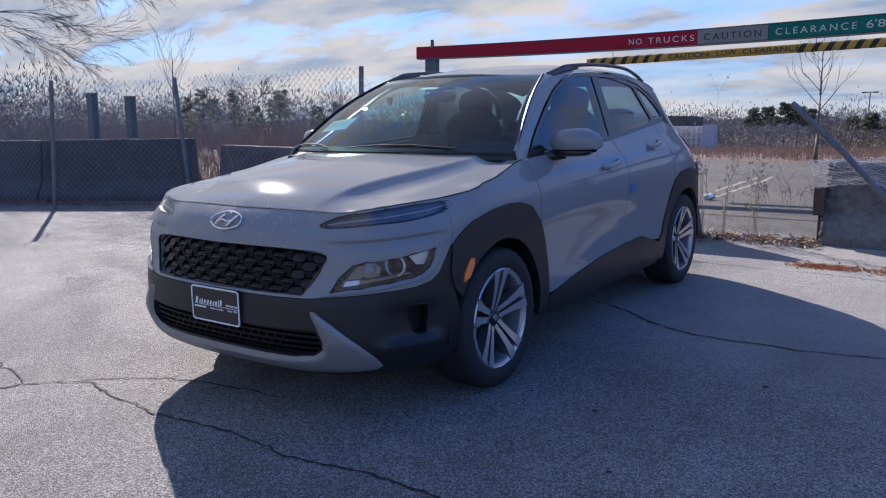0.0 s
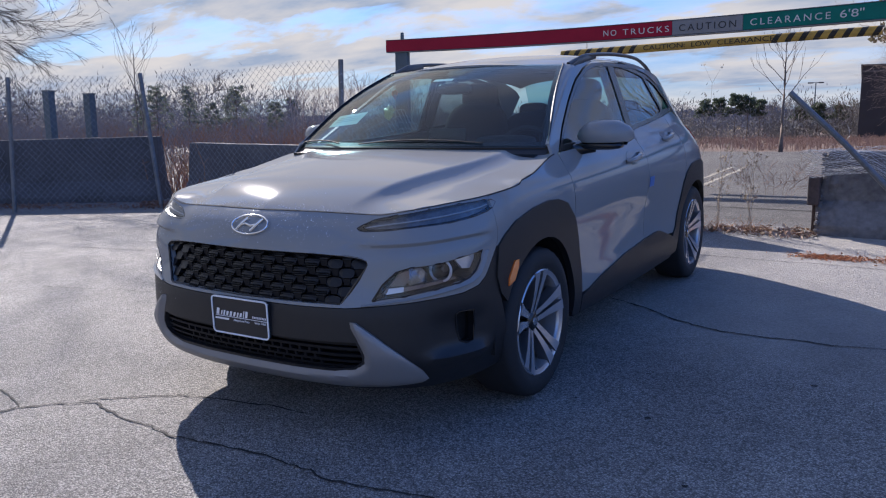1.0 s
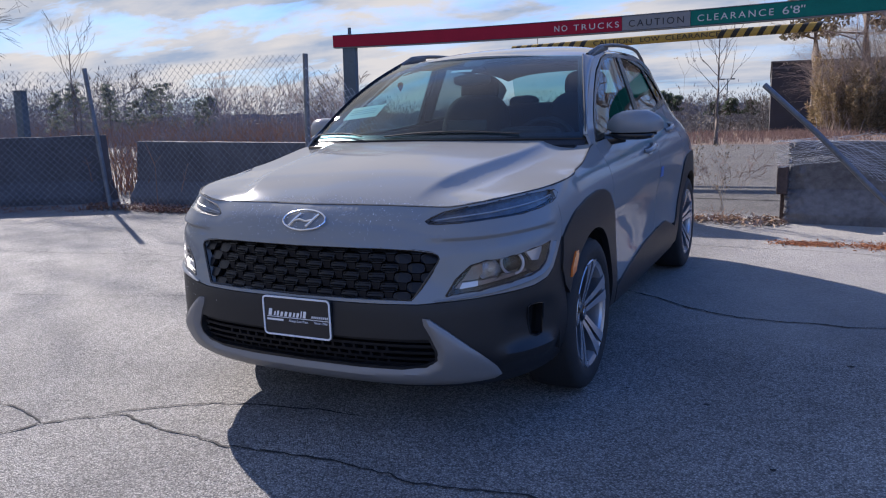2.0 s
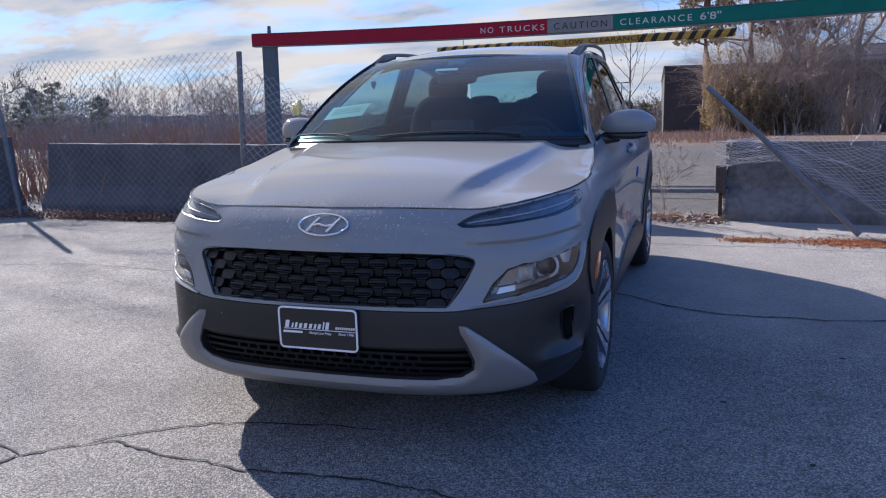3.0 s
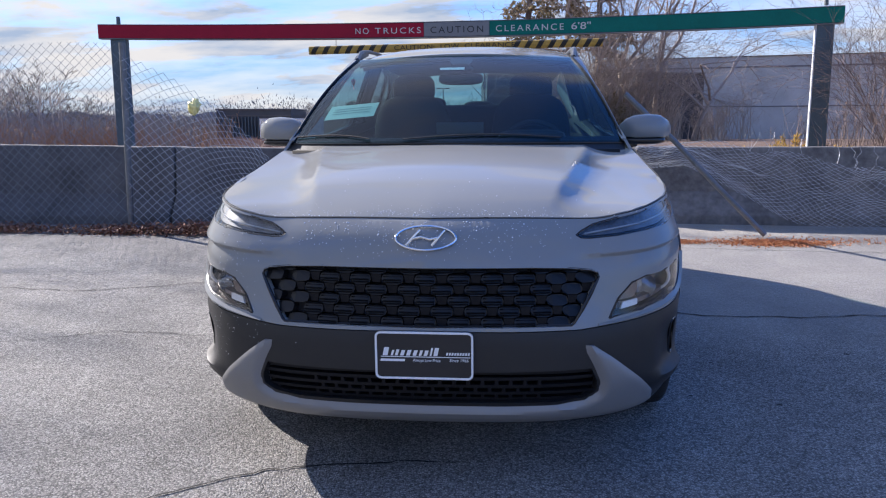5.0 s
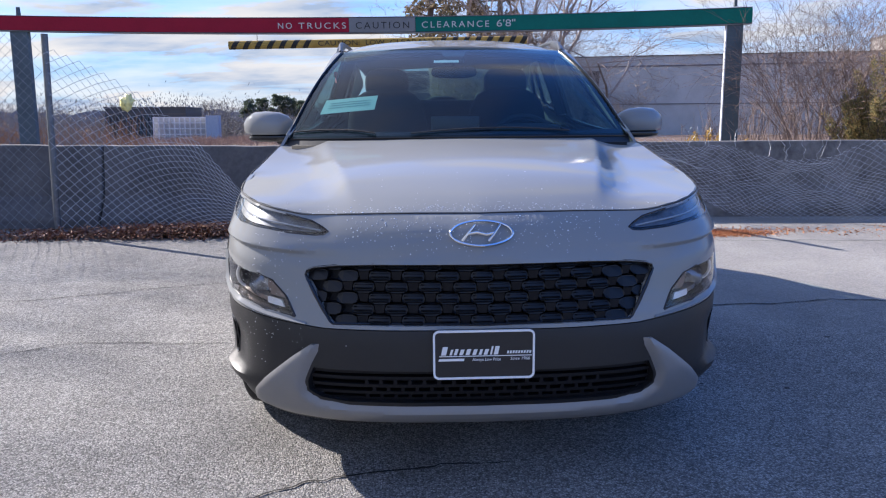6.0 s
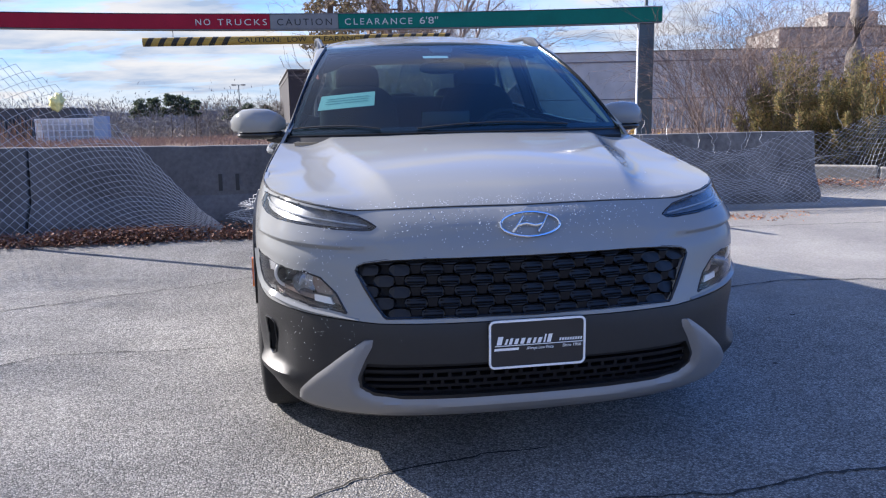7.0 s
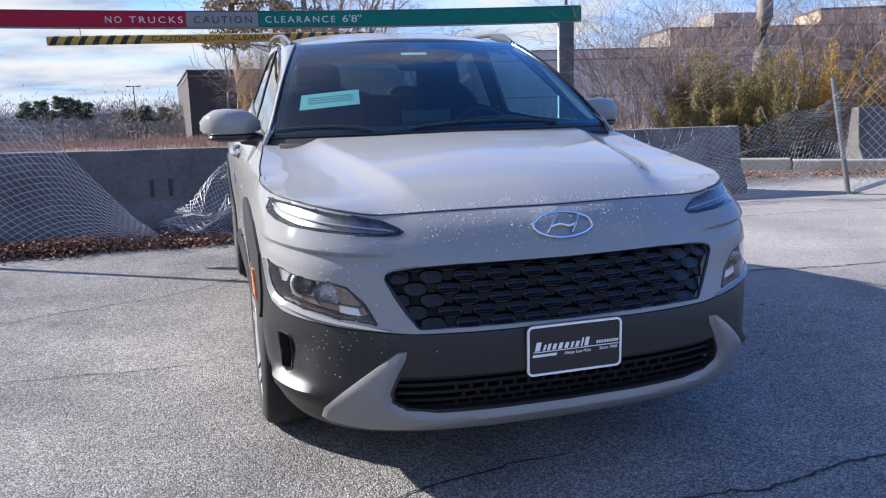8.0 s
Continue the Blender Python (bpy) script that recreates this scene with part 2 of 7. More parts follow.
ROOF_DARK = material("dark roof edging", (0.09, 0.085, 0.085), rough=0.7, vary=0.2)
BRICK_DARK = material("dark brown brick", (0.040, 0.038, 0.043), rough=0.85, vary=0.15, scale=0.8, bump=0.2, bump_scale=20)
WALL_GREY = material("grey corrugated wall", (0.47, 0.465, 0.46), rough=0.7, vary=0.2, scale=0.5)
WALL_GREY_DARK = material("shaded seam strip", (0.15, 0.145, 0.16), rough=0.7, vary=0.12)
OFFICE_DARK = material("dark tinted curtain wall", (0.055, 0.06, 0.07), rough=0.55, vary=0.2, scale=0.6)
OFFICE_GREY = material("grey concrete facade", (0.27, 0.255, 0.245), rough=0.8, vary=0.12, scale=0.4)
OFFICE_TAN = material("tan facade", (0.42, 0.33, 0.255), rough=0.8, vary=0.12, scale=0.4)
WALL_PALE_BLUE = material("pale blue cladding", (0.30, 0.38, 0.50), rough=0.6, vary=0.1)


def scattered(name, colors, rough=0.85, translucent=0.0):
    """Many small pieces, each its own shade."""
    m = bpy.data.materials.new(name)
    m.use_nodes = True
    n, l = m.node_tree.nodes, m.node_tree.links
    b = n["Principled BSDF"]
    b.inputs["Roughness"].default_value = rough
    b.inputs["Specular IOR Level"].default_value = 0.25
    g = n.new("ShaderNodeNewGeometry")
    ramp = n.new("ShaderNodeValToRGB")
    cr = ramp.color_ramp
    while len(cr.elements) < len(colors):
        cr.elements.new(0.5)
    for k, c in enumerate(colors):
        cr.elements[k].position = k / (len(colors) - 1)
        cr.elements[k].color = (*c, 1)
    l.new(g.outputs["Random Per Island"], ramp.inputs["Fac"])
    l.new(ramp.outputs["Color"], b.inputs["Base Color"])
    if translucent:
        out = n["Material Output"]
        tr = n.new("ShaderNodeBsdfTranslucent")
        mix = n.new("ShaderNodeMixShader"); mix.inputs[0].default_value = translucent
        l.new(ramp.outputs["Color"], tr.inputs["Color"])
        l.new(b.outputs[0], mix.inputs[1]); l.new(tr.outputs[0], mix.inputs[2]); l.new(mix.outputs[0], out.inputs["Surface"])
    return m


LEAF_RED = scattered("dead leaves", ((0.10, 0.045, 0.03), (0.22, 0.10, 0.06), (0.34, 0.22, 0.15), (0.16, 0.06, 0.04)))
LEAF_ORANGE = scattered("orange pine needles", ((0.44, 0.17, 0.07), (0.48, 0.23, 0.11), (0.32, 0.12, 0.055)))
LEAF_STRAW = scattered("straw grass", ((0.28, 0.18, 0.12), (0.42, 0.33, 0.24), (0.20, 0.11, 0.075)))
STRAW = scattered("dry straw", ((0.34, 0.27, 0.19), (0.42, 0.35, 0.26)))
NEEDLES = scattered("dark pine needles", ((0.06, 0.085, 0.06), (0.095, 0.125, 0.08), (0.14, 0.155, 0.105)), translucent=0.45)
NEEDLES_DARK = scattered("blue-green needles", ((0.10, 0.12, 0.105), (0.15, 0.175, 0.145), (0.21, 0.225, 0.18)), translucent=0.4)
GOLD_LEAF = scattered("withered golden leaves", ((0.20, 0.155, 0.09), (0.32, 0.24, 0.14), (0.40, 0.31, 0.20), (0.16, 0.14, 0.085)), translucent=0.35)
NEEDLES_TAN = scattered("brown-green needles", ((0.14, 0.125, 0.08), (0.22, 0.18, 0.11), (0.32, 0.24, 0.15), (0.12, 0.115, 0.07)), translucent=0.25)
OLIVE = scattered("olive leaves", ((0.125, 0.13, 0.065), (0.23, 0.215, 0.10), (0.42, 0.335, 0.15), (0.36, 0.24, 0.13)), translucent=0.5)
OLIVE_YELLOW = scattered("yellow-olive leaves", ((0.19, 0.155, 0.06), (0.40, 0.28, 0.08), (0.62, 0.38, 0.085), (0.34, 0.22, 0.10)), translucent=0.5)
TWIG_GREY = scattered("grey twigs", ((0.19, 0.165, 0.15), (0.28, 0.245, 0.225), (0.14, 0.122, 0.115)))
# aerial haze over the far tree line is put into this paler grey
TWIG_HAZE = scattered("hazy grey-green woods", ((0.19, 0.18, 0.175), (0.25, 0.24, 0.23), (0.15, 0.145, 0.14)))
TWIG_RED = scattered("reddish twigs", ((0.165, 0.12, 0.105), (0.26, 0.195, 0.17), (0.11, 0.085, 0.075)))
TWIG_RUST = scattered("rust weeds", ((0.24, 0.115, 0.06), (0.36, 0.19, 0.10), (0.17, 0.095, 0.06)))
TWIG_STRAW = scattered("tawny grass", ((0.27, 0.165, 0.12), (0.36, 0.24, 0.18), (0.20, 0.12, 0.09)))
TWIG_TAN = scattered("tan scrub", ((0.34, 0.275, 0.23), (0.44, 0.36, 0.30), (0.25, 0.20, 0.17)))
# ridge colour has the distance haze mixed in
RIDGE = material("distant woods greyed by painted haze", (0.16, 0.16, 0.175), rough=1.0, vary=0.35, scale=0.08, grain=0.5)


def asphalt_material():
    """Worn asphalt: pale stones in dark binder, broad stains; dry grass takes over at the far edge of the lot."""
    m = bpy.data.materials.new("worn grey asphalt")
    m.use_nodes = True
    n, l = m.node_tree.nodes, m.node_tree.links
    b = n["Principled BSDF"]
    b.inputs["Roughness"].default_value = 0.78
    b.inputs["Specular IOR Level"].default_value = 0.3
    tc = n.new("ShaderNodeTexCoord")
    def noise_node(scale, detail=5, rough=0.6):
        x = n.new("ShaderNodeTexNoise"); x.inputs["Scale"].default_value, x.inputs["Detail"].default_value, x.inputs["Roughness"].default_value = scale, detail, rough
        l.new(tc.outputs["Object"], x.inputs["Vector"])
        return x
    def ramp(p0, p1, c0, c1):
        r = n.new("ShaderNodeValToRGB")
        r.color_ramp.elements[0].position, r.color_ramp.elements[1].position = p0, p1
        r.color_ramp.elements[0].color, r.color_ramp.elements[1].color = (*c0, 1), (*c1, 1)
        return r
    def mix(kind, fac, a, c):
        x = n.new("ShaderNodeMix"); x.data_type, x.blend_type = "RGBA", kind
        if isinstance(fac, float): x.inputs["Factor"].default_value = fac
        else: l.new(fac, x.inputs["Factor"])
        for s, v in (("A", a), ("B", c)):
            if isinstance(v, tuple): x.inputs[s].default_value = (*v, 1)
            else: l.new(v, x.inputs[s])
        return x.outputs["Result"]
    stones = n.new("ShaderNodeTexVoronoi"); stones.inputs["Scale"].default_value = 140.0
    l.new(tc.outputs["Object"], stones.inputs["Vector"])
    sr = ramp(0.25, 0.62, (0.325, 0.313, 0.292), (0.155, 0.152, 0.148))
    l.new(stones.outputs["Distance"], sr.inputs["Fac"])
    tone = n.new("ShaderNodeHueSaturation")
    hue = n.new("ShaderNodeSeparateColor"); l.new(stones.outputs["Color"], hue.inputs[0])
    mr = n.new("ShaderNodeMapRange"); mr.inputs["To Min"].default_value, mr.inputs["To Max"].default_value = 0.5, 1.65
    l.new(hue.outputs[0], mr.inputs["Value"]); l.new(mr.outputs[0], tone.inputs["Value"]); l.new(sr.outputs["Color"], tone.inputs["Color"])
    broad = noise_node(0.7, 8, 0.65)
    br = ramp(0.3, 0.7, (0.72, 0.72, 0.73), (1.22, 1.21, 1.18)); l.new(broad.outputs["Fac"], br.inputs["Fac"])
    col = mix("MULTIPLY", 1.0, tone.outputs["Color"], br.outputs["Color"])
    worn = noise_node(3.5, 6, 0.6)
    wr = ramp(0.35, 0.65, (0.88, 0.88, 0.88), (1.1, 1.1, 1.1)); l.new(worn.outputs["Fac"], wr.inputs["Fac"])
    col = mix("MULTIPLY", 1.0, col, wr.outputs["Color"])
    # paler slabs near the barrier, grass beyond the lot
    sep = n.new("ShaderNodeSeparateXYZ"); l.new(tc.outputs["Object"], sep.inputs[0])
    edge = noise_node(1.3, 4)
    def zone(axis, at, width, wobble):
        a = n.new("ShaderNodeMath"); a.operation = "MULTIPLY_ADD"; a.inputs[1].default_value = wobble; l.new(edge.outputs["Fac"], a.inputs[0]); l.new(sep.outputs[axis], a.inputs[2])
        r = n.new("ShaderNodeMapRange"); r.inputs["From Min"].default_value, r.inputs["From Max"].default_value = at, at + width; l.new(a.outputs[0], r.inputs["Value"])
        return r.outputs[0]
    def both_zones(p, q):
        x = n.new("ShaderNodeMath"); x.operation = "MULTIPLY"; l.new(p, x.inputs[0]); l.new(q, x.inputs[1]); return x.outputs[0]
    slab = both_zones(zone("Y", 0.9, 1.3, 0.8), zone("X", 0.7, 1.2, 0.6))
    past = zone("Y", 5.0, 0.4, 0.5)
    inv = n.new("ShaderNodeMath"); inv.operation = "SUBTRACT"; inv.inputs[0].default_value = 1.0; l.new(past, inv.inputs[1])
    slab = both_zones(slab, inv.outputs[0])
    fine = noise_node(60, 4); fr = ramp(0.35, 0.65, (0.28, 0.27, 0.25), (0.39, 0.37, 0.345)); l.new(fine.outputs["Fac"], fr.inputs["Fac"])
    slabcol = mix("MULTIPLY", 1.0, fr.outputs["Color"], br.outputs["Color"])
    col = mix("MIX", slab, col, slabcol)
    grassn = noise_node(2.5, 8, 0.7); gr = ramp(0.3, 0.7, (0.10, 0.065, 0.045), (0.22, 0.145, 0.10)); l.new(grassn.outputs["Fac"], gr.inputs["Fac"])
    yard = zone("Y", 5.3, 0.5, 0.5)
    col = mix("MIX", yard, col, mix("MULTIPLY", 1.0, col, (0.52, 0.50, 0.48)))
    far = zone("Y", 16.6, 1.0, 1.0)
    col = mix("MIX", far, col, gr.outputs["Color"])
    l.new(col, b.inputs["Base Color"])
    bump = n.new("ShaderNodeBump"); bump.inputs["Strength"].default_value = 0.95; bump.inputs["Distance"].default_value = 0.009
    hgt = n.new("ShaderNodeMath"); hgt.operation = "MULTIPLY_ADD"; hgt.inputs[1].default_value = -1.0
    rough = noise_node(260, 3); l.new(stones.outputs["Distance"], hgt.inputs[0]); l.new(rough.outputs["Fac"], hgt.inputs[2])
    l.new(hgt.outputs[0], bump.inputs["Height"]); l.new(bump.outputs[0], b.inputs["Normal"])
    return m

# ---- building helpers ----
SLOPE_X, SLOPE_Y, LEVEL = 0.0055, 0.031, 0.0944


def smooth(a, b, x):
    t = min(1.0, max(0.0, (x - a) / (b - a)))
    return t * t * (3 - 2 * t)


def ground_z(x, y):
    """The lot rises gently towards the fence and falls away beyond the lot."""
    k = max(y, -14) if y < 16 else max(16 - 0.58 * (y - 16), -42)
    kx = max(-14, min(14, x))
    return LEVEL + SLOPE_X * kx + SLOPE_Y * k


def link(name, bm, mat, parent=None, label="", shade=True):
    me = bpy.data.meshes.new(name)
    bm.to_mesh(me)
    bm.free()
    for m in (mat if isinstance(mat, (list, tuple)) else (mat,)):
        me.materials.append(m)
    if shade:
        me.polygons.foreach_set("use_smooth", [True] * len(me.polygons))
    ob = new(name, me)
    if parent is not None:
        ob.parent = parent
    if label:
        ob["label"] = label
    return ob


def part(name, bm, mat, parent, label="", shade=False):
    return link(name, bm, mat, parent, label, shade)


def thing(name, label, category, m=None, group="", kind=""):
    ob = new(name)
    if m is not None:
        ob.matrix_world = m
    return tagged(ob, label, category, group, kind)


def box(x0, x1, y0, y1, z0, z1, bevel=0.0, segments=2):
    bm = bmesh.new()
    bmesh.ops.create_cube(bm, size=1.0)
    for v in bm.verts:
        v.co = Vector(((x0 + x1) / 2 + v.co.x * (x1 - x0), (y0 + y1) / 2 + v.co.y * (y1 - y0), (z0 + z1) / 2 + v.co.z * (z1 - z0)))
    if bevel:
        bmesh.ops.bevel(bm, geom=bm.edges[:], offset=bevel, segments=segments, affect="EDGES", profile=0.5)
    return bm


def rod(a, b, r0, r1=None, sides=10, bm=None, caps=True):
    bm = bm or bmesh.new()
    a, b = Vector(a), Vector(b)
    r1 = r0 if r1 is None else r1
    q = (b - a).to_track_quat("Z", "Y").to_matrix()
    rings = []
    for p, r in ((a, r0), (b, r1)):
        rings.append([bm.verts.new(p + q @ Vector((r * math.cos(k * math.tau / sides), r * math.sin(k * math.tau / sides), 0))) for k in range(sides)])
    for k in range(sides):
        j = (k + 1) % sides
        bm.faces.new((rings[0][k], rings[0][j], rings[1][j], rings[1][k]))
    if caps:
        bm.faces.new(rings[0][::-1]); bm.faces.new(rings[1])
    return bm


def prism(outline, axis, d0, d1, bevel=0.0):
    """Extrudes a flat outline along x, y or z from d0 to d1; the outline holds the other two coordinates in order."""
    bm = bmesh.new()
    place = {"x": lambda p, d: (d, p[0], p[1]), "y": lambda p, d: (p[0], d, p[1]), "z": lambda p, d: (p[0], p[1], d)}[axis]
    low = [bm.verts.new(place(p, d0)) for p in outline]
    high = [bm.verts.new(place(p, d1)) for p in outline]
    bm.faces.new(low); bm.faces.new(high[::-1])
    for k in range(len(outline)):
        j = (k + 1) % len(outline)
        bm.faces.new((low[j], low[k], high[k], high[j]))
    bmesh.ops.recalc_face_normals(bm, faces=bm.faces[:])
    if bevel:
        bmesh.ops.bevel(bm, geom=bm.edges[:], offset=bevel, segments=2, affect="EDGES", profile=0.5)
    return bm


# ---- ground ----
def build_ground():
    bm = bmesh.new()
    def ticks():
        near = [i * 0.5 for i in range(-32, 33)]
        far = [20, 26, 34, 46, 62, 85, 120, 170, 260, 400, 700, 1300, 2500]
        return [-f for f in far[::-1]] + near + far
    xs = ys = ticks()
    grid = [[bm.verts.new((x, y, ground_z(x, y))) for x in xs] for y in ys]
    for j in range(len(ys) - 1):
        for i in range(len(xs) - 1):
            bm.faces.new((grid[j][i], grid[j][i + 1], grid[j + 1][i + 1], grid[j + 1][i]))
    return link("ground", bm, ASPHALT)


ASPHALT = asphalt_material()
ground = tagged(build_ground(), "worn light grey asphalt car park with cracks", "asphalt", kind="structure")

# ---- the car ----
from mathutils.geometry import delaunay_2d_cdt


def curve(points, n=8, closed=False):
    """Points along a smooth line through the given points (any dimension)."""
    p = [np.array(q, float) for q in points]
    m = len(p)
    out = []
    for i in range(m if closed else m - 1):
        p1, p2 = p[i], p[(i + 1) % m]
        p0 = p[i - 1] if (closed or i) else 2 * p1 - p2
        p3 = p[(i + 2) % m] if (closed or i + 2 < m) else 2 * p2 - p1
        for k in range(n):
            t = k / n
            out.append(0.5 * (2 * p1 + (p2 - p0) * t + (2 * p0 - 5 * p1 + 4 * p2 - p3) * t * t + (3 * p1 - p0 - 3 * p2 + p3) * t ** 3))
    if not closed:
        out.append(p[-1])
    return out


def table(xs, ys):
    """Smooth lookup through a few pairs, with no overshoot."""
    xs, ys = np.array(xs, float), np.array(ys, float)
    h, d = np.diff(xs), np.diff(ys) / np.diff(xs)
    m = np.zeros(len(xs))
    m[0], m[-1] = d[0], d[-1]
    for i in range(1, len(xs) - 1):
        m[i] = 0 if d[i - 1] * d[i] <= 0 else 2 * d[i - 1] * d[i] / (d[i - 1] + d[i])
    def look_up(x):
        x = min(max(x, xs[0]), xs[-1])
        i = min(int(np.searchsorted(xs, x, "right")) - 1, len(xs) - 2)
        t = (x - xs[i]) / h[i]
        return ((1 + 2 * t) * (1 - t) ** 2 * ys[i] + t * (1 - t) ** 2 * h[i] * m[i] + t * t * (3 - 2 * t) * ys[i + 1] + t * t * (t - 1) * h[i] * m[i + 1])
    return look_up


# plan outline of the body at its widest, nose to tail along one side; a is the way along it in metres
PLAN = curve([(0, -0.915), (0.28, -0.905), (0.50, -0.868), (0.68, -0.785), (0.80, -0.655), (0.868, -0.48), (0.893, -0.25), (0.90, 0.05), (0.897, 0.6), (0.895, 1.3),
              (0.90, 2.0), (0.905, 2.6), (0.88, 2.92), (0.79, 3.13), (0.60, 3.25), (0.30, 3.30), (0, 3.31)], 24)
_px, _py = np.array([p[0] for p in PLAN]), np.array([p[1] for p in PLAN])
_pa = np.concatenate([[0], np.cumsum(np.hypot(np.diff(_px), np.diff(_py)))])
A_END = float(_pa[-1])


def along(y):
    """The way along the plan at which the flank reaches y (from the corner of the nose back)."""
    k = int(np.argmax(_py)); 
    return float(np.interp(y, _py[:k], _pa[:k]))


def across(x):
    """The way along the plan at which the nose is x wide."""
    k = int(np.argmax(_px[:150]))
    return float(np.interp(abs(x), _px[:k], _pa[:k])) * (1 if x >= 0 else -1)


# how far the skin lies inside that outline, by height, at stations along it
Z_LEVELS = (0.18, 0.28, 0.40, 0.52, 0.64, 0.74, 0.84, 0.92, 1.02, 1.10, 1.28, 1.50)
STATIONS = [
    (0.00, (0.14, 0.035, 0.00, 0.005, 0.030, 0.045, 0.082, 0.19, 0.36, 0.38, 0.45, 0.5)),
    (across(0.5), (0.14, 0.035, 0.00, 0.005, 0.040, 0.065, 0.118, 0.21, 0.37, 0.39, 0.45, 0.5)),
    (across(0.80), (0.12, 0.030, 0.00, 0.000, 0.005, 0.012, 0.045, 0.10, 0.22, 0.3, 0.4, 0.5)),
    (along(-0.2), (0.08, 0.030, 0.01, 0.000, 0.000, 0.002, 0.012, 0.035, 0.085, 0.15, 0.26, 0.40)),
    (along(0.45), (0.07, 0.030, 0.018, 0.020, 0.016, 0.006, 0.006, 0.022, 0.080, 0.125, 0.215, 0.345)),
    (along(1.25), (0.07, 0.030, 0.022, 0.034, 0.030, 0.012, 0.002, 0.012, 0.070, 0.130, 0.195, 0.275)),
    (along(2.0), (0.07, 0.030, 0.020, 0.026, 0.018, 0.006, 0.002, 0.010, 0.055, 0.130, 0.205, 0.290)),
    (along(2.6), (0.10, 0.030, 0.01, 0.000, 0.000, 0.002, 0.006, 0.016, 0.060, 0.135, 0.225, 0.325)),
    (along(3.05), (0.12, 0.04, 0.01, 0.000, 0.004, 0.01, 0.020, 0.045, 0.10, 0.16, 0.28, 0.44)),
    (A_END, (0.16, 0.06, 0.01, 0.000, 0.02, 0.04, 0.05, 0.07, 0.10, 0.16, 0.34, 0.72)),
]
_rows = [table(Z_LEVELS, s[1]) for s in STATIONS]
_sa = [s[0] for s in STATIONS]


def ledge(a):
    """Height of the crease below the slim lamps."""
    return 0.786 + 0.022 * smooth(0.5, 1.1, a)


def skin(a, z, out=0.0):
    """A point of the body's skin; out lifts it off."""
    side = 1 if a >= 0 else -1
    a = min(abs(a), A_END)
    x, y = float(np.interp(a, _pa, _px)), float(np.interp(a, _pa, _py))
    e = 0.02
    dx = float(np.interp(min(a + e, A_END), _pa, _px) - np.interp(max(a - e, 0), _pa, _px))
    dy = float(np.interp(min(a + e, A_END), _pa, _py) - np.interp(max(a - e, 0), _pa, _py))
    if a < e: dx, dy = 1, 0
    if a > A_END - e: dx, dy = -1, 0
    k = math.hypot(dx, dy)
    nx, ny = dy / k, -dx / k
    inset = table(_sa, [r(z) for r in _rows])(a) - out
    if 0.30 < a < 1.35 and 0.72 < z < 0.87:      # creased ledge below the slim lamps
        u = z - ledge(a)
        rise = 1 - smooth(0.0, 0.055, u) if u > 0 else 1 - 1.5 * smooth(0.0, 0.016, -u) + 0.5 * smooth(0.016, 0.05, -u)
        inset -= 0.0105 * smooth(0.40, 0.66, a) * (1 - smooth(1.04, 1.18, a)) * rise
    if 0.66 < a < 1.16 and 0.27 < z < 0.56:      # moulded shelf below the side vents, hollow round them
        reach = smooth(0.72, 0.88, a) * (1 - smooth(1.02, 1.15, a))
        inset -= 0.024 * reach * (smooth(0.28, 0.345, z) if z < 0.352 else 1 - smooth(0.352, 0.392, z))
        inset += 0.016 * smooth(0.78, 0.90, a) * (1 - smooth(1.02, 1.15, a)) * smooth(0.355, 0.395, z) * (1 - smooth(0.47, 0.55, z))
    return Vector((side * (x - nx * inset), y - ny * inset, z))


hood_mid = table((-0.86, -0.80, -0.775, -0.74, -0.70, -0.64, -0.56, -0.48, -0.30, 0.0, 0.30, 0.55), (0.805, 0.868, 0.889, 0.910, 0.929, 0.952, 0.976, 0.995, 1.027, 1.065, 1.092, 1.11))
hood_drop = table((-0.85, -0.7, -0.6, -0.5, -0.35, -0.2, -0.1, 0.0, 0.36, 0.55), (0.080, 0.066, 0.055, 0.054, 0.062, 0.066, 0.065, 0.063, 0.03, 0.03))


def hood_field(x, y, out=0.0):
    """Height of the bonnet, with its raised middle."""
    ax = abs(x)
    z = hood_mid(y) - hood_drop(y) * (ax / 0.8) ** 1.8
    edge = 0.385 + 0.20 * min(1.0, max(0.0, (y + 0.72) / 0.92)) ** 0.9
    z += 0.032 * smooth(-0.72, -0.46, y) * (1 - 0.3 * smooth(-0.2, 0.36, y)) * (0.72 * smooth(edge + 0.10, edge + 0.42, ax) - (1 - (1 - min(1.0, max(0.0, (ax - edge) / 0.12))) ** 2.2))
    return Vector((x, y, z + out))


def screen(s, v, out=0.0):
    """The windscreen: s from -1 to 1 across, v from 0 at the cowl to 1 at the header."""
    y0, z0, x0 = 0.16 + 0.20 * s * s, 1.092 - 0.012 * s * s, 0.775
    y1, z1, x1 = 0.93 + 0.085 * s * s, 1.505 - 0.02 * s * s, 0.575
    x = s * (x0 + (x1 - x0) * v)
    bow = 0.035 * math.sin(math.pi * v)
    return Vector((x, y0 + (y1 - y0) * v - bow * 0.5, z0 + (z1 - z0) * v + bow + out))


roof_mid = table((0.93, 1.2, 1.6, 2.1, 2.6, 2.95), (1.505, 1.535, 1.553, 1.548, 1.508, 1.44))
roof_crown = table((0.93, 1.2, 1.6, 2.1, 2.6, 2.95), (0.0, 0.010, 0.027, 0.031, 0.028, 0.016))
roof_half = table((0.93, 1.2, 1.6, 2.1, 2.6, 2.95), (0.56, 0.60, 0.622, 0.615, 0.585, 0.55))


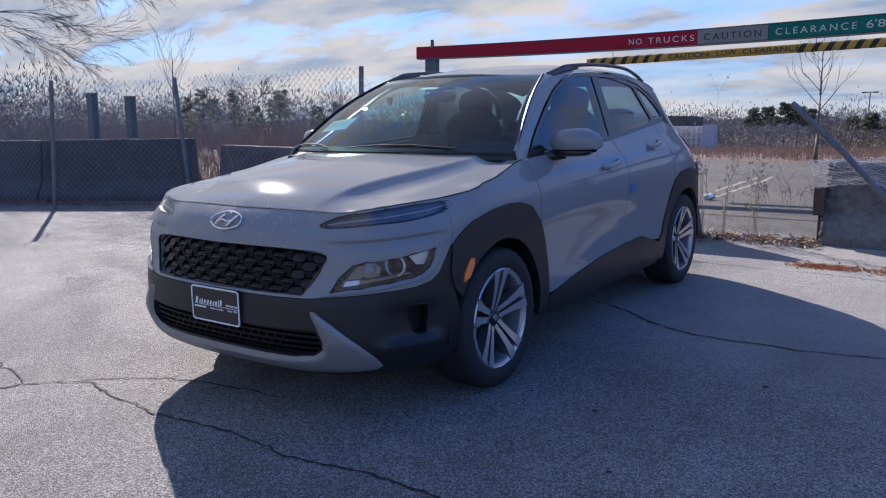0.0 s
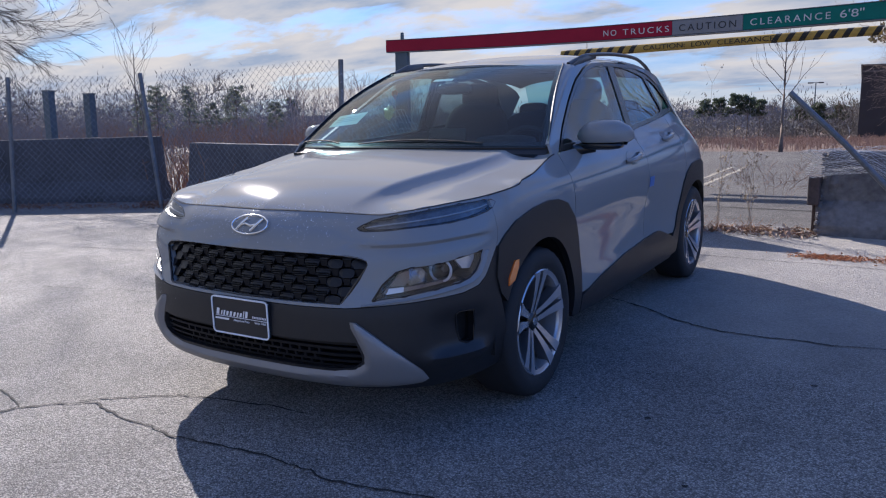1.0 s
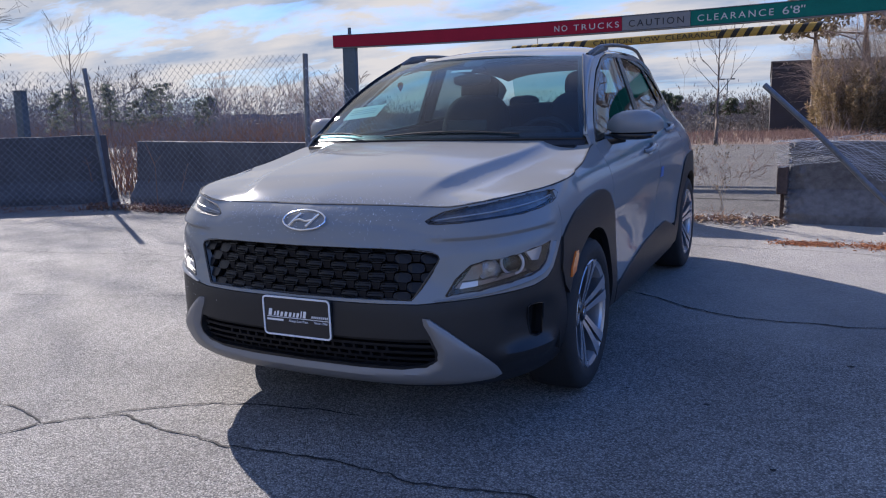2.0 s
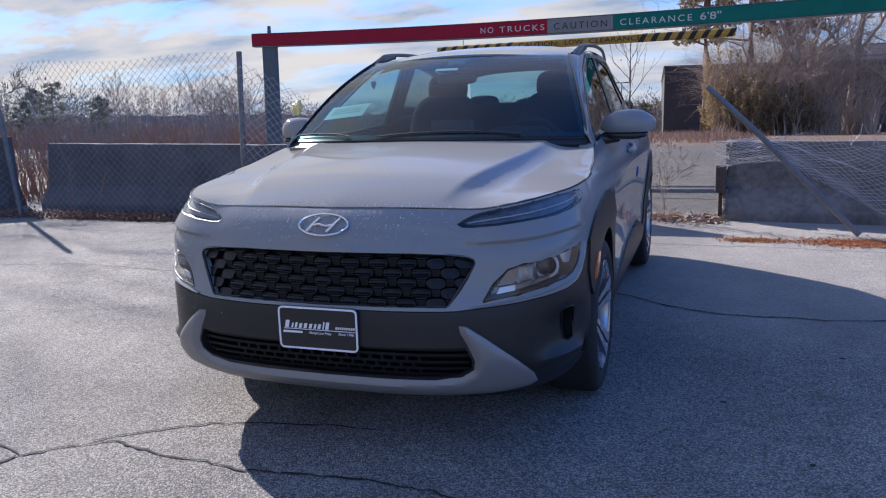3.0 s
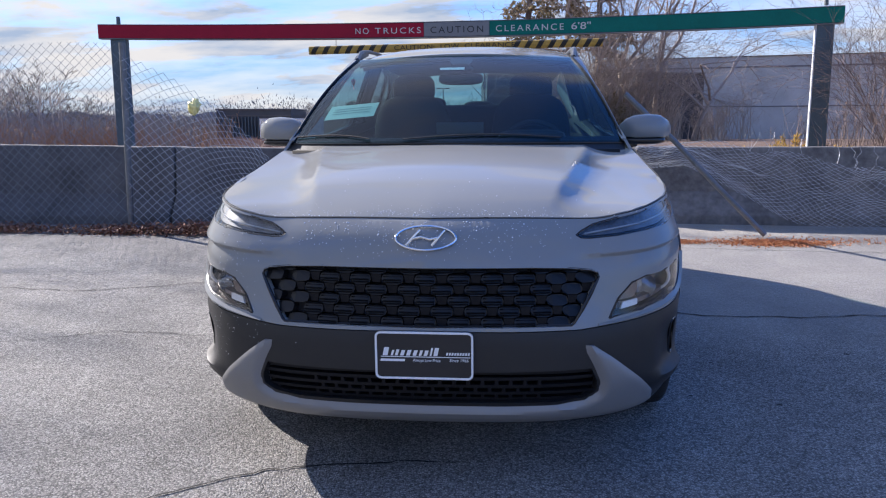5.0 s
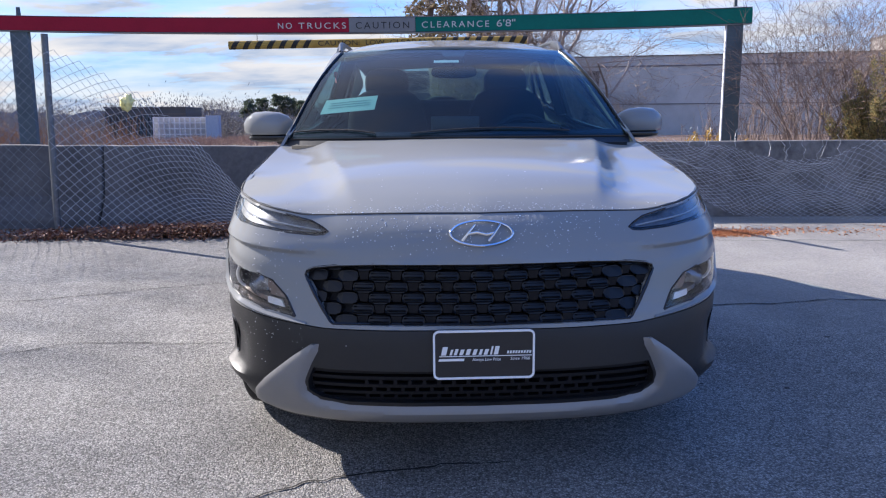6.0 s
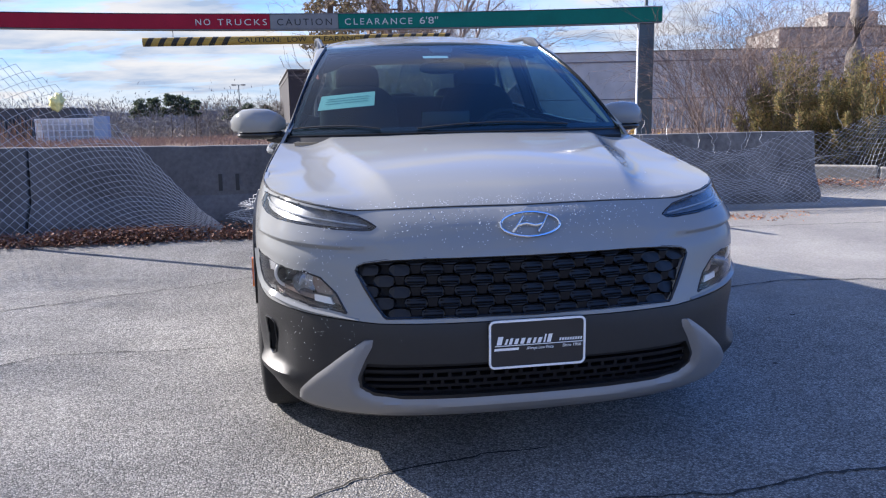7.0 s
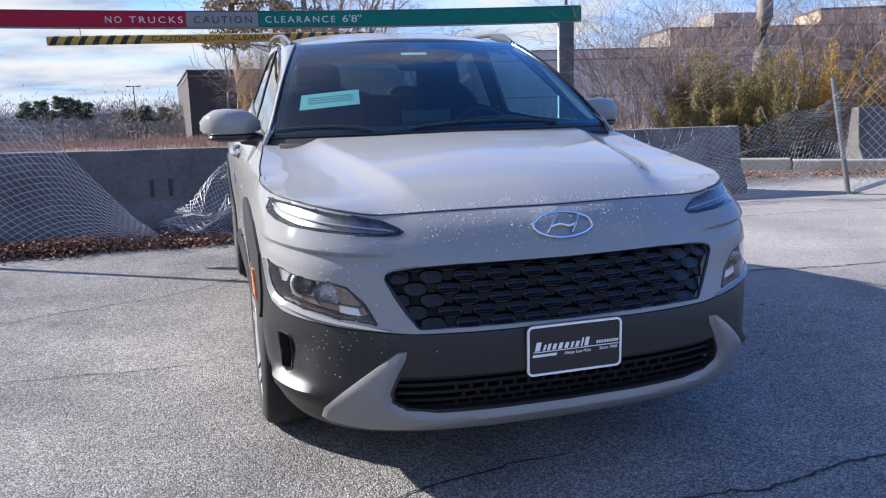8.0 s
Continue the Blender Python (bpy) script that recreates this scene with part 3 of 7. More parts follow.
def roof(s, y, out=0.0):
    x = s * roof_half(y)
    return Vector((x, y + 0.085 * s * s * max(0, (1.5 - y) / 0.57) ** 2, roof_mid(y) - 0.035 * s * s - 0.012 * s ** 6 + roof_crown(y) * (1 - s ** 6) + out))


def inside(p, poly):
    x, y = p
    hit = False
    for i in range(len(poly)):
        (x1, y1), (x2, y2) = poly[i - 1], poly[i]
        if (y1 > y) != (y2 > y) and x < (x2 - x1) * (y - y1) / (y2 - y1) + x1:
            hit = not hit
    return hit


def sheet(outline, place, step=0.05, holes=(), thick=0.012, out=0.0, step_v=None, creases=()):
    """A curved panel: a flat outline with holes, filled with small triangles, laid on place(u, v, out), with turned-in edges."""
    step_v = step_v or step
    loops = [[tuple(map(float, p)) for p in loop] for loop in (outline, *holes)]
    pts, edges = [], []
    for loop in loops:
        start = len(pts)
        dense = []
        for i in range(len(loop)):
            (x1, y1), (x2, y2) = loop[i], loop[(i + 1) % len(loop)]
            n = max(1, int(math.ceil(max(abs(x2 - x1) / step, abs(y2 - y1) / step_v) - 0.01)))
            dense += [(x1 + (x2 - x1) * k / n, y1 + (y2 - y1) * k / n) for k in range(n)]
        pts += dense
        edges += [(start + k, start + (k + 1) % len(dense)) for k in range(len(dense))]
    for line in creases:         # edges that follow a crease
        edges += [(len(pts) + k, len(pts) + k + 1) for k in range(len(line) - 1)]
        pts += line
    us, vs = [p[0] for p in loops[0]], [p[1] for p in loops[0]]
    rim = np.array(pts)
    for j in range(int((max(vs) - min(vs)) / step_v) + 1):
        v = min(vs) + (j + 0.5) * step_v
        for i in range(int((max(us) - min(us)) / step) + 1):
            u = min(us) + (i + (0.25 if j % 2 else 0.75)) * step
            if inside((u, v), loops[0]) and not any(inside((u, v), h) for h in loops[1:]):
                if np.min(((rim[:, 0] - u) / step) ** 2 + ((rim[:, 1] - v) / step_v) ** 2) > 0.16:
                    pts.append((u, v))
    cv, _, cf, _, _, _ = delaunay_2d_cdt([Vector(p) for p in pts], edges, [], 0, 1e-6)
    bm = bmesh.new()
    top = [bm.verts.new(place(p.x, p.y, out)) for p in cv]
    low = [bm.verts.new(place(p.x, p.y, out - thick)) for p in cv] if thick else None
    used = collections.Counter()
    tris = []
    for f in cf:
        c = (cv[f[0]] + cv[f[1]] + cv[f[2]]) / 3
        if inside(c, loops[0]) and not any(inside(c, h) for h in loops[1:]):
            tris.append(f)
            for k in range(3):
                used[(f[k], f[(k + 1) % 3])] += 1
    for f in tris:
        bm.faces.new([top[k] for k in f])
        if thick:
            bm.faces.new([low[k] for k in reversed(f)])
    if thick:
        for (a, b) in used:
            if (b, a) not in used:
                bm.faces.new((top[b], top[a], low[a], low[b]))
    bmesh.ops.delete(bm, geom=[v for v in bm.verts if not v.link_faces], context="VERTS")
    return bm


def face_out(bm):
    """Normals outward; an open sheet faces away from the middle of the car."""
    bmesh.ops.recalc_face_normals(bm, faces=bm.faces[:])
    if any(len(e.link_faces) == 1 for e in bm.edges):
        mid = Vector((0, 1.4, 0.9))
        if sum(f.normal.dot(f.calc_center_median() - mid) * f.calc_area() for f in bm.faces) < 0:
            bmesh.ops.reverse_faces(bm, faces=bm.faces[:])
    return bm


def mirrored(bm):
    m = bm.copy()
    for v in m.verts:
        v.co.x = -v.co.x
    bmesh.ops.reverse_faces(m, faces=m.faces[:])
    return m


def arch(y, r, a0, a1, n=20, base=0.325):
    """Points of a wheel opening, as places on the flank."""
    return [(along(y + r * math.cos(radians(a0 + (a1 - a0) * k / n))), base + r * math.sin(radians(a0 + (a1 - a0) * k / n))) for k in range(n + 1)]


def crisp(bm, angle=35):
    """Keeps panel edges sharp under smooth shading."""
    for e in bm.edges:
        if len(e.link_faces) == 2 and e.calc_face_angle(0) > radians(angle):
            e.smooth = False
    return bm


CAR = Matrix.Translation((0, 0, LEVEL)) @ pose(0, 0, 0, math.degrees(math.atan(SLOPE_Y)), -math.degrees(math.atan(SLOPE_X)), 0)


def pair(name, bm, mat, parent, label=""):
    """A part of the left side and its twin of the right."""
    crisp(face_out(bm))
    twin = mirrored(bm)
    a = part(name, bm, mat, parent, label, True)
    b = part(name, twin, mat, parent, label, True)
    return a, b


def single(name, bm, mat, parent, label=""):
    return part(name, crisp(face_out(bm)), mat, parent, label, True)


def flank(y, z):
    return (along(y), z)


def build_wheel(parent, x, y, side):
    """Tyre, barrel, five twin spokes and hub; the outer face looks along +x before it is turned."""
    R, RIM, W = 0.333, 0.222, 0.215
    bm = bmesh.new()
    prof = [(-0.10, RIM - 0.004), (-0.106, RIM + 0.022), (-0.116, 0.278), (-0.105, 0.314), (-0.085, R - 0.003), (-0.03, R), (0.03, R), (0.085, R - 0.003), (0.105, 0.314), (0.116, 0.278), (0.108, RIM + 0.022), (0.094, RIM + 0.006), (0.085, RIM - 0.012), (-0.085, RIM - 0.012)]
    prof = [tuple(p) for p in curve(prof, 3, True)]
    n = 72
    rings = [[bm.verts.new((px, pr * math.cos(k * math.tau / n), pr * math.sin(k * math.tau / n))) for px, pr in prof] for k in range(n)]
    for k in range(n):
        for i in range(len(prof)):
            j = (i + 1) % len(prof)
            bm.faces.new((rings[k][i], rings[k][j], rings[(k + 1) % n][j], rings[(k + 1) % n][i]))
    for k in range(0, n):        # tread blocks: shallow cross grooves
        if k % 2:
            for i, (px, pr) in enumerate(prof):
                if pr > 0.318 and abs(px) > 0.03:
                    v = rings[k][i]
                    v.co.y *= 0.985; v.co.z *= 0.985
    wheel = single("wheel", bm, RUBBER, parent, "black tyre on a bright alloy wheel")
    wheel.matrix_basis = pose(x, y, 0.333, 0, 0, 0 if side > 0 else 180)
    def lathe(prof, n=60):
        b = bmesh.new()
        rr = [[b.verts.new((px, pr * math.cos(k * math.tau / n), pr * math.sin(k * math.tau / n))) for px, pr in prof] for k in range(n)]
        for k in range(n):
            for i in range(len(prof) - 1):
                b.faces.new((rr[k][i], rr[k][i + 1], rr[(k + 1) % n][i + 1], rr[(k + 1) % n][i]))
        return b
    single("barrel", lathe([(-0.09, 0.210), (0.05, 0.205), (0.088, 0.2085)]), ALLOY, wheel, "silver wheel barrel")
    single("rim", lathe([(0.086, 0.2095), (0.100, 0.213), (0.1035, 0.224), (0.1085, 0.232), (0.104, 0.237), (0.09, 0.227), (-0.09, 0.219), (-0.09, 0.210)]), ALLOY, wheel, "polished alloy rim")
    single("brake_disc", lathe([(0.012, 0.06), (0.012, 0.15), (0.02, 0.152), (0.028, 0.15), (0.028, 0.06)]), ALLOY_DARK, wheel)
    single("wheel_back", lathe([(-0.02, 0.0), (-0.02, 0.204)]), DARK, wheel)
    for s in range(5):
        ang = s * math.tau / 5 + math.pi / 2
        b = bmesh.new()
        for off in (-1, 1):
            def ring_at(r, c, w, xf, xb):
                u, vdir = Vector((0, math.cos(ang), math.sin(ang))), Vector((0, -math.sin(ang), math.cos(ang)))
                p = u * r + vdir * c
                return [b.verts.new(p + vdir * (-w) + Vector((xb, 0, 0))), b.verts.new(p + vdir * (-w * 0.75) + Vector((xf, 0, 0))), b.verts.new(p + vdir * (w * 0.75) + Vector((xf, 0, 0))), b.verts.new(p + vdir * w + Vector((xb, 0, 0)))]
            secs = [ring_at(0.040, off * 0.0165, 0.015, 0.066, 0.02), ring_at(0.09, off * 0.0205, 0.0175, 0.080, 0.035), ring_at(0.15, off * 0.0265, 0.0225, 0.095, 0.05), ring_at(0.205, off * 0.036, 0.030, 0.108, 0.06), ring_at(0.229, off * 0.041, 0.034, 0.111, 0.07)]
            for q0, q1 in zip(secs, secs[1:]):
                for i in range(4):
                    f = b.faces.new((q0[i], q0[(i + 1) % 4], q1[(i + 1) % 4], q1[i]))
                    f.material_index = 0 if i == 1 else 1
            for cap in (secs[0], secs[-1][::-1]):
                b.faces.new(cap).material_index = 1
        single("spoke", b, (ALLOY, ALLOY_DARK), wheel)
        nut = rod((0.03, 0.062 * math.cos(ang + 0.63), 0.062 * math.sin(ang + 0.63)), (0.062, 0.062 * math.cos(ang + 0.63), 0.062 * math.sin(ang + 0.63)), 0.0125, sides=6)
        single("wheel_nut", nut, BLACK, wheel)
    single("hub_cap", lathe([(0.0, 0.05), (0.060, 0.050), (0.070, 0.036), (0.074, 0.030), (0.074, 0.0)], 36), BLACK, wheel)
    single("hub_badge", lathe([(0.074, 0.017), (0.0765, 0.016), (0.0765, 0.0)], 36), CHROME, wheel)
    return wheel


# outlines on the skin: (way along the plan, height)
def both(half):
    """A left-half outline, from the middle line outwards and back to it, made whole."""
    return half + [(-a, z) for a, z in half[::-1] if abs(a) > 1e-6]


seam_front = table((0.0, 0.15, 0.30, 0.45, 0.55, 0.62, 0.715, 0.87, 1.02, 1.15, 1.25, 1.35, 1.45), (0.897, 0.897, 0.8955, 0.892, 0.8895, 0.889, 0.898, 0.915, 0.927, 0.934, 0.941, 0.949, 0.9585))


def seam(a):
    """The bonnet's edge: along the nose and the slim lamps, then where its height field meets the skin."""
    if abs(a) < 1.45:
        return seam_front(abs(a))
    lo, hi = 0.80, 1.16
    for _ in range(24):
        z = (lo + hi) / 2
        p = skin(a, z)
        if hood_field(p.x, p.y).z > z:
            lo = z
        else:
            hi = z
    return lo


_edge = [skin(0.02 * k, seam(0.02 * k)) for k in range(96)]
_ex, _ey = np.array([p.x for p in _edge]), np.array([p.y for p in _edge])
_ez = np.array([p.z - hood_field(p.x, p.y).z for p in _edge])


def hood(x, y, out=0.0):
    """The bonnet, bent along its rim so that it runs on into the nose and the wings."""
    p = hood_field(x, y, out)
    d2 = (_ex - abs(x)) ** 2 + (_ey - y) ** 2
    w = 1.0 / (d2 + 0.0002) ** 2
    p.z += float((w * _ez).sum() / w.sum()) * (1 - smooth(0.0, 0.30, math.sqrt(float(d2.min()))))
    return p


def text_mesh(words, height, width=None, bm=None, at=(0, 0, 0), lean=0.0, depth=0.002, spread=1.0):
    """Raised letters in the x-z plane, read from -y, left edge and baseline at the given place."""
    cu = bpy.data.curves.new("letters", "FONT")
    cu.body, cu.extrude, cu.shear, cu.space_character = words, depth, lean, spread
    ob = bpy.data.objects.new("letters", cu)
    me = bpy.data.meshes.new_from_object(ob)
    bm = bm or bmesh.new()
    old = len(bm.verts)
    bm.from_mesh(me)
    bm.verts.ensure_lookup_table()
    fresh = bm.verts[old:]
    xs, ys = [v.co.x for v in fresh], [v.co.y for v in fresh]
    k = height / 0.7
    kx = width / (max(xs) - min(xs)) if width else k
    x0 = min(xs)
    for v in fresh:
        v.co = Vector((at[0] + (v.co.x - x0) * kx, at[1] - v.co.z, at[2] + v.co.y * k))
    bpy.data.objects.remove(ob); bpy.data.curves.remove(cu); bpy.data.meshes.remove(me)
    return bm


def tube(points, r, sides=8, flat=1.0):
    """A bar bent along points."""
    bm = bmesh.new()
    pts = [Vector(p) for p in points]
    rings = []
    for i, p in enumerate(pts):
        d = (pts[min(i + 1, len(pts) - 1)] - pts[max(i - 1, 0)]).normalized()
        q = d.to_track_quat("Z", "X").to_matrix()
        rr = r(i / (len(pts) - 1)) if callable(r) else r
        rings.append([bm.verts.new(p + q @ Vector((rr * math.cos(k * math.tau / sides), rr * flat * math.sin(k * math.tau / sides), 0))) for k in range(sides)])
    for a, b in zip(rings, rings[1:]):
        for k in range(sides):
            bm.faces.new((a[k], a[(k + 1) % sides], b[(k + 1) % sides], b[k]))
    bm.faces.new(rings[0][::-1]); bm.faces.new(rings[-1])
    return bm


def blob(cx, cy, cz, rx, ry, rz, power=2.6, n=14):
    """A rounded box (superellipsoid)."""
    bm = bmesh.new()
    bmesh.ops.create_uvsphere(bm, u_segments=n * 2, v_segments=n, radius=1.0)
    for v in bm.verts:
        p = [math.copysign(abs(c) ** (2 / power), c) for c in v.co]
        v.co = Vector((cx + rx * p[0], cy + ry * p[1], cz + rz * p[2]))
    return bm


GRILLE = both([(0, 0.752), (0.344, 0.750), (0.475, 0.745), (0.555, 0.736), (0.578, 0.727), (0.583, 0.714), (0.574, 0.697), (0.484, 0.576), (0.472, 0.568), (0, 0.566)])
DRL = [(0.520, 0.840), (0.545, 0.852), (0.60, 0.870), (0.715, 0.888), (0.87, 0.906), (1.02, 0.918), (1.15, 0.921), (1.20, 0.917), (1.216, 0.906), (1.19, 0.888), (1.15, 0.876), (1.06, 0.863), (0.95, 0.853), (0.82, 0.847), (0.68, 0.835), (0.57, 0.829), (0.535, 0.831)]
LAMP = [(0.602, 0.584), (0.645, 0.645), (0.70, 0.690), (0.76, 0.706), (0.86, 0.713), (0.96, 0.726), (1.075, 0.738), (1.06, 0.700), (1.035, 0.665), (1.00, 0.643), (0.95, 0.630), (0.85, 0.618), (0.73, 0.600)]
CLAD_TOP = [(1.165, 0.742), (1.125, 0.690), (1.085, 0.635), (1.045, 0.608), (0.965, 0.592), (0.80, 0.583), (0.62, 0.568), (0.50, 0.558)]
VENT = [(0.930, 0.512), (0.942, 0.520), (0.985, 0.519), (1.020, 0.512), (1.028, 0.45), (1.022, 0.392), (0.985, 0.388), (0.952, 0.402), (0.938, 0.445)]
SKID_OUT = [(0.495, 0.508), (0.54, 0.506), (0.60, 0.465), (0.715, 0.375), (0.785, 0.315), (0.815, 0.275), (0.79, 0.258), (0.64, 0.243), (0.475, 0.234), (0.17, 0.229), (0, 0.228)]
SKID_IN = [(0, 0.312), (0.25, 0.312), (0.43, 0.315), (0.52, 0.328), (0.556, 0.350), (0.558, 0.385), (0.533, 0.44), (0.503, 0.495)]
LOWER_GRILLE = both([(0, 0.425), (0.30, 0.427), (0.535, 0.430), (0.556, 0.385), (0.556, 0.352), (0.52, 0.330), (0.43, 0.318), (0, 0.315)])
FRONT_WINDOW = [(0.50, 1.080), (0.62, 1.150), (0.80, 1.262), (1.00, 1.375), (1.155, 1.442), (1.32, 1.478), (1.50, 1.490), (1.56, 1.488), (1.545, 1.13), (1.53, 1.118), (1.1, 1.095)]
REAR_WINDOW = [(1.66, 1.490), (1.80, 1.485), (1.95, 1.470), (2.16, 1.440), (2.21, 1.425), (2.34, 1.215), (2.325, 1.198), (2.15, 1.170), (1.70, 1.135), (1.64, 1.132)]
QUARTER = [(2.27, 1.428), (2.36, 1.405), (2.45, 1.368), (2.56, 1.290), (2.605, 1.235), (2.595, 1.222), (2.40, 1.203), (2.385, 1.21)]
WINDOW_TRIM = [(0.44, 1.055), (0.62, 1.170), (0.80, 1.283), (1.00, 1.397), (1.16, 1.464), (1.32, 1.500), (1.58, 1.512), (1.82, 1.507), (2.06, 1.482), (2.30, 1.447), (2.50, 1.378), (2.63, 1.275), (2.67, 1.225), (2.60, 1.195), (2.28, 1.163), (1.9, 1.128), (1.5, 1.095), (1.0, 1.07)]


def build_shell(car):
    """Painted panels, glass, black cladding."""
    A = along
    # bonnet, cut along the line where it meets the nose and the wings
    rim = [skin(a, seam(a)) for a in [0.0, 0.08, 0.16, 0.25, 0.34, 0.43, 0.52, 0.60, 0.70, 0.80, 0.90, 1.0, 1.1, 1.2, 1.3, 1.45, 1.6, 1.75, 1.85, 1.90]]
    half = [(p.x * 0.997 - 0.001, p.y + 0.002) for p in rim]
    half[0] = (0.0, half[0][1])
    half += [(0.755, 0.350), (0.60, 0.288), (0.40, 0.222), (0.20, 0.182), (0.0, 0.170)]
    bonnet = sheet(half + [(-x, y) for x, y in half[-2:0:-1]], hood, 0.016, (), 0.014)
    bonnet.normal_update()
    rim = {v for e in bonnet.edges if len(e.link_faces) == 2 and e.calc_face_angle(0) > 0.7 for v in e.verts}
    flat = [v for v in bonnet.verts if v not in rim and (abs(v.co.x) > 0.515 + 0.20 * min(1.0, max(0.0, (v.co.y + 0.72) / 0.92)) ** 0.9 and v.co.y > -0.64)]
    for _ in range(25):          # the pressed sheet runs evenly into its rim
        bmesh.ops.smooth_vert(bonnet, verts=flat, factor=0.5, use_axis_x=False, use_axis_y=False, use_axis_z=True)
    single("bonnet", bonnet, PAINT, car, "grey bonnet beaded with water drops")
    single("bonnet_gap", tube([skin(a, seam(a) - 0.0015, 0.0004) for a in np.linspace(-1.2, 1.2, 81)], 0.0019, 6), RUBBER, car, "dark shut line along the bonnet front")
    pair("bonnet_gap", tube([skin(a, seam(a) - 0.0015, 0.0006) for a in np.linspace(1.19, 1.90, 25)], 0.0030, 6), RUBBER, car, "dark shut line between bonnet and wing")
    # wings
    wing = [(a, seam(a) - 0.003) for a in (1.185, 1.3, 1.45, 1.6, 1.75, 1.88)] + [(A(0.352), 1.089), (A(0.392), 1.06), (A(0.392), 0.9), (A(0.392), 0.70), (A(0.392), 0.40)]
    wing += arch(0.01, 0.41, 10, 146) + [(1.167, 0.742), (1.185, 0.80)]
    pair("front_wing", sheet(wing, skin, 0.045, (), 0.014), PAINT, car)
    # nose
    top = [(a, seam(a) - 0.003) for a in (0.0, 0.1, 0.2, 0.3, 0.4, 0.5, 0.6, 0.7, 0.8, 0.9, 1.0, 1.1, 1.183)]
    nose = both(top + [(1.183, 0.80), (1.164, 0.744)] + CLAD_TOP[1:] + [(0.30, 0.556), (0, 0.556)])
    holes = [GRILLE, DRL, [(-a, z) for a, z in DRL[::-1]], LAMP, [(-a, z) for a, z in LAMP[::-1]]]
    creases = [[(side * (0.60 + 0.02 * k), ledge(0.60 + 0.02 * k) + d) for k in range(29)] for side in (1, -1) for d in (0.020, 0.009, 0.0, -0.004, -0.008, -0.012, -0.016, -0.028)]
    single("front_panel", sheet(nose, skin, 0.024, holes, 0.03, 0.0, 0.014, creases), PAINT, car)
    # grille with rows of ribbed scales
    back = single("grille", sheet([(a * 1.02, z + (0.006 if z > 0.65 else -0.006)) for a, z in GRILLE], skin, 0.05, (), 0.008, -0.045), GRILLE_GREY, car, "black grille of ribbed oval scales")
    for row in range(6):
        z = 0.578 + 0.0335 * row
        for col in range(-11, 12):
            if (col + row) % 2:
                continue
            a = col * 0.054
            half_w = 0.484 + (z - 0.576) * 0.74
            if abs(a) > half_w + 0.005 or z > 0.756:
                continue
            bm = bmesh.new()
            n = 10
            w, h = 0.041, 0.0185
            ring = [(math.copysign(abs(math.cos(k * math.tau / n)) ** 0.7, math.cos(k * math.tau / n)) * w, math.copysign(abs(math.sin(k * math.tau / n)) ** 0.8, math.sin(k * math.tau / n)) * h) for k in range(n)]
            low = [bm.verts.new(skin(a + u, z + v, -0.040)) for u, v in ring]
            high = [bm.verts.new(skin(a + u * 0.93, z + v * 0.9, -0.012 - 0.010 * (v > 0))) for u, v in ring]
            for k in range(n):
                bm.faces.new((low[k], low[(k + 1) % n], high[(k + 1) % n], high[k]))
            inner = bm.faces.new(high)
            if abs(a) < 0.42:     # fine ribs on the middle scales
                for r in range(4):
                    zz = z - 0.012 + r * 0.008
                    q = [bm.verts.new(skin(a + u, zz + v, -0.012 - 0.010 * (zz > z) + o)) for u, v, o in ((-0.030, 0, 0.000), (0.030, 0, 0.000), (0.030, 0.0035, 0.004), (-0.030, 0.0035, 0.004), (-0.030, 0.005, 0.0), (0.030, 0.005, 0.0))]
                    bm.faces.new((q[0], q[1], q[2], q[3])); bm.faces.new((q[3], q[2], q[5], q[4]))
            part("scale", face_out(bm), GRILLE_BLACK, back)
            if abs(a) < half_w - 0.05 and row < 5:    # small link between two scales
                q = bmesh.new()
                vs = [q.verts.new(skin(a + 0.054 + u, z + v, o)) for u, v, o in ((-0.018, 0.0145, -0.016), (0.018, 0.0145, -0.016), (0.012, -0.012, -0.024), (-0.012, -0.012, -0.024))]
                q.faces.new(vs)
                lo = [q.verts.new(skin(a + 0.054 + u, z + v, -0.042)) for u, v in ((-0.018, 0.0145), (0.018, 0.0145), (0.012, -0.012), (-0.012, -0.012))]
                for k in range(4):
                    q.faces.new((vs[k], vs[(k + 1) % 4], lo[(k + 1) % 4], lo[k]))
                part("grille_link", face_out(q), GRILLE_GREY, back)
    single("grille_lip", tube([skin(a, z, -0.006) for a, z in GRILLE + GRILLE[:1]], 0.006, 6), BLACK, car)
    # black bumper
    low = both([(0, 0.553), (0.30, 0.553), (0.50, 0.555)] + [(a, z - 0.003) for a, z in CLAD_TOP[::-1][1:]] + [(1.17, 0.735), (1.21, 0.70)] + [(A(-0.40 + 0.015 * k), 0.62 - 0.042 * k) for k in range(1, 9)] + [(A(-0.34), 0.235), (1.0, 0.225), (0.8, 0.222), (0.4, 0.215), (0, 0.215)])
    bumper = single("bumper", sheet(low, skin, 0.022, (LOWER_GRILLE, VENT, [(-a, z) for a, z in VENT[::-1]]), 0.03, 0.001), CLAD, car, "black grained plastic bumper")
    intake = single("lower_grille", sheet([(a * 1.02, z) for a, z in LOWER_GRILLE], skin, 0.05, (), 0.008, -0.07), DARK, car, "black lower intake with slats")
    for z in (0.418, 0.398, 0.372, 0.347, 0.325):
        reach = 0.55 - (0.03 if z < 0.34 else 0)
        part("slat", sheet([(-reach, z - 0.005), (reach, z - 0.005), (reach, z + 0.005), (-reach, z + 0.005)], skin, 0.05, (), 0.03, -0.018), GRILLE_GREY, intake)
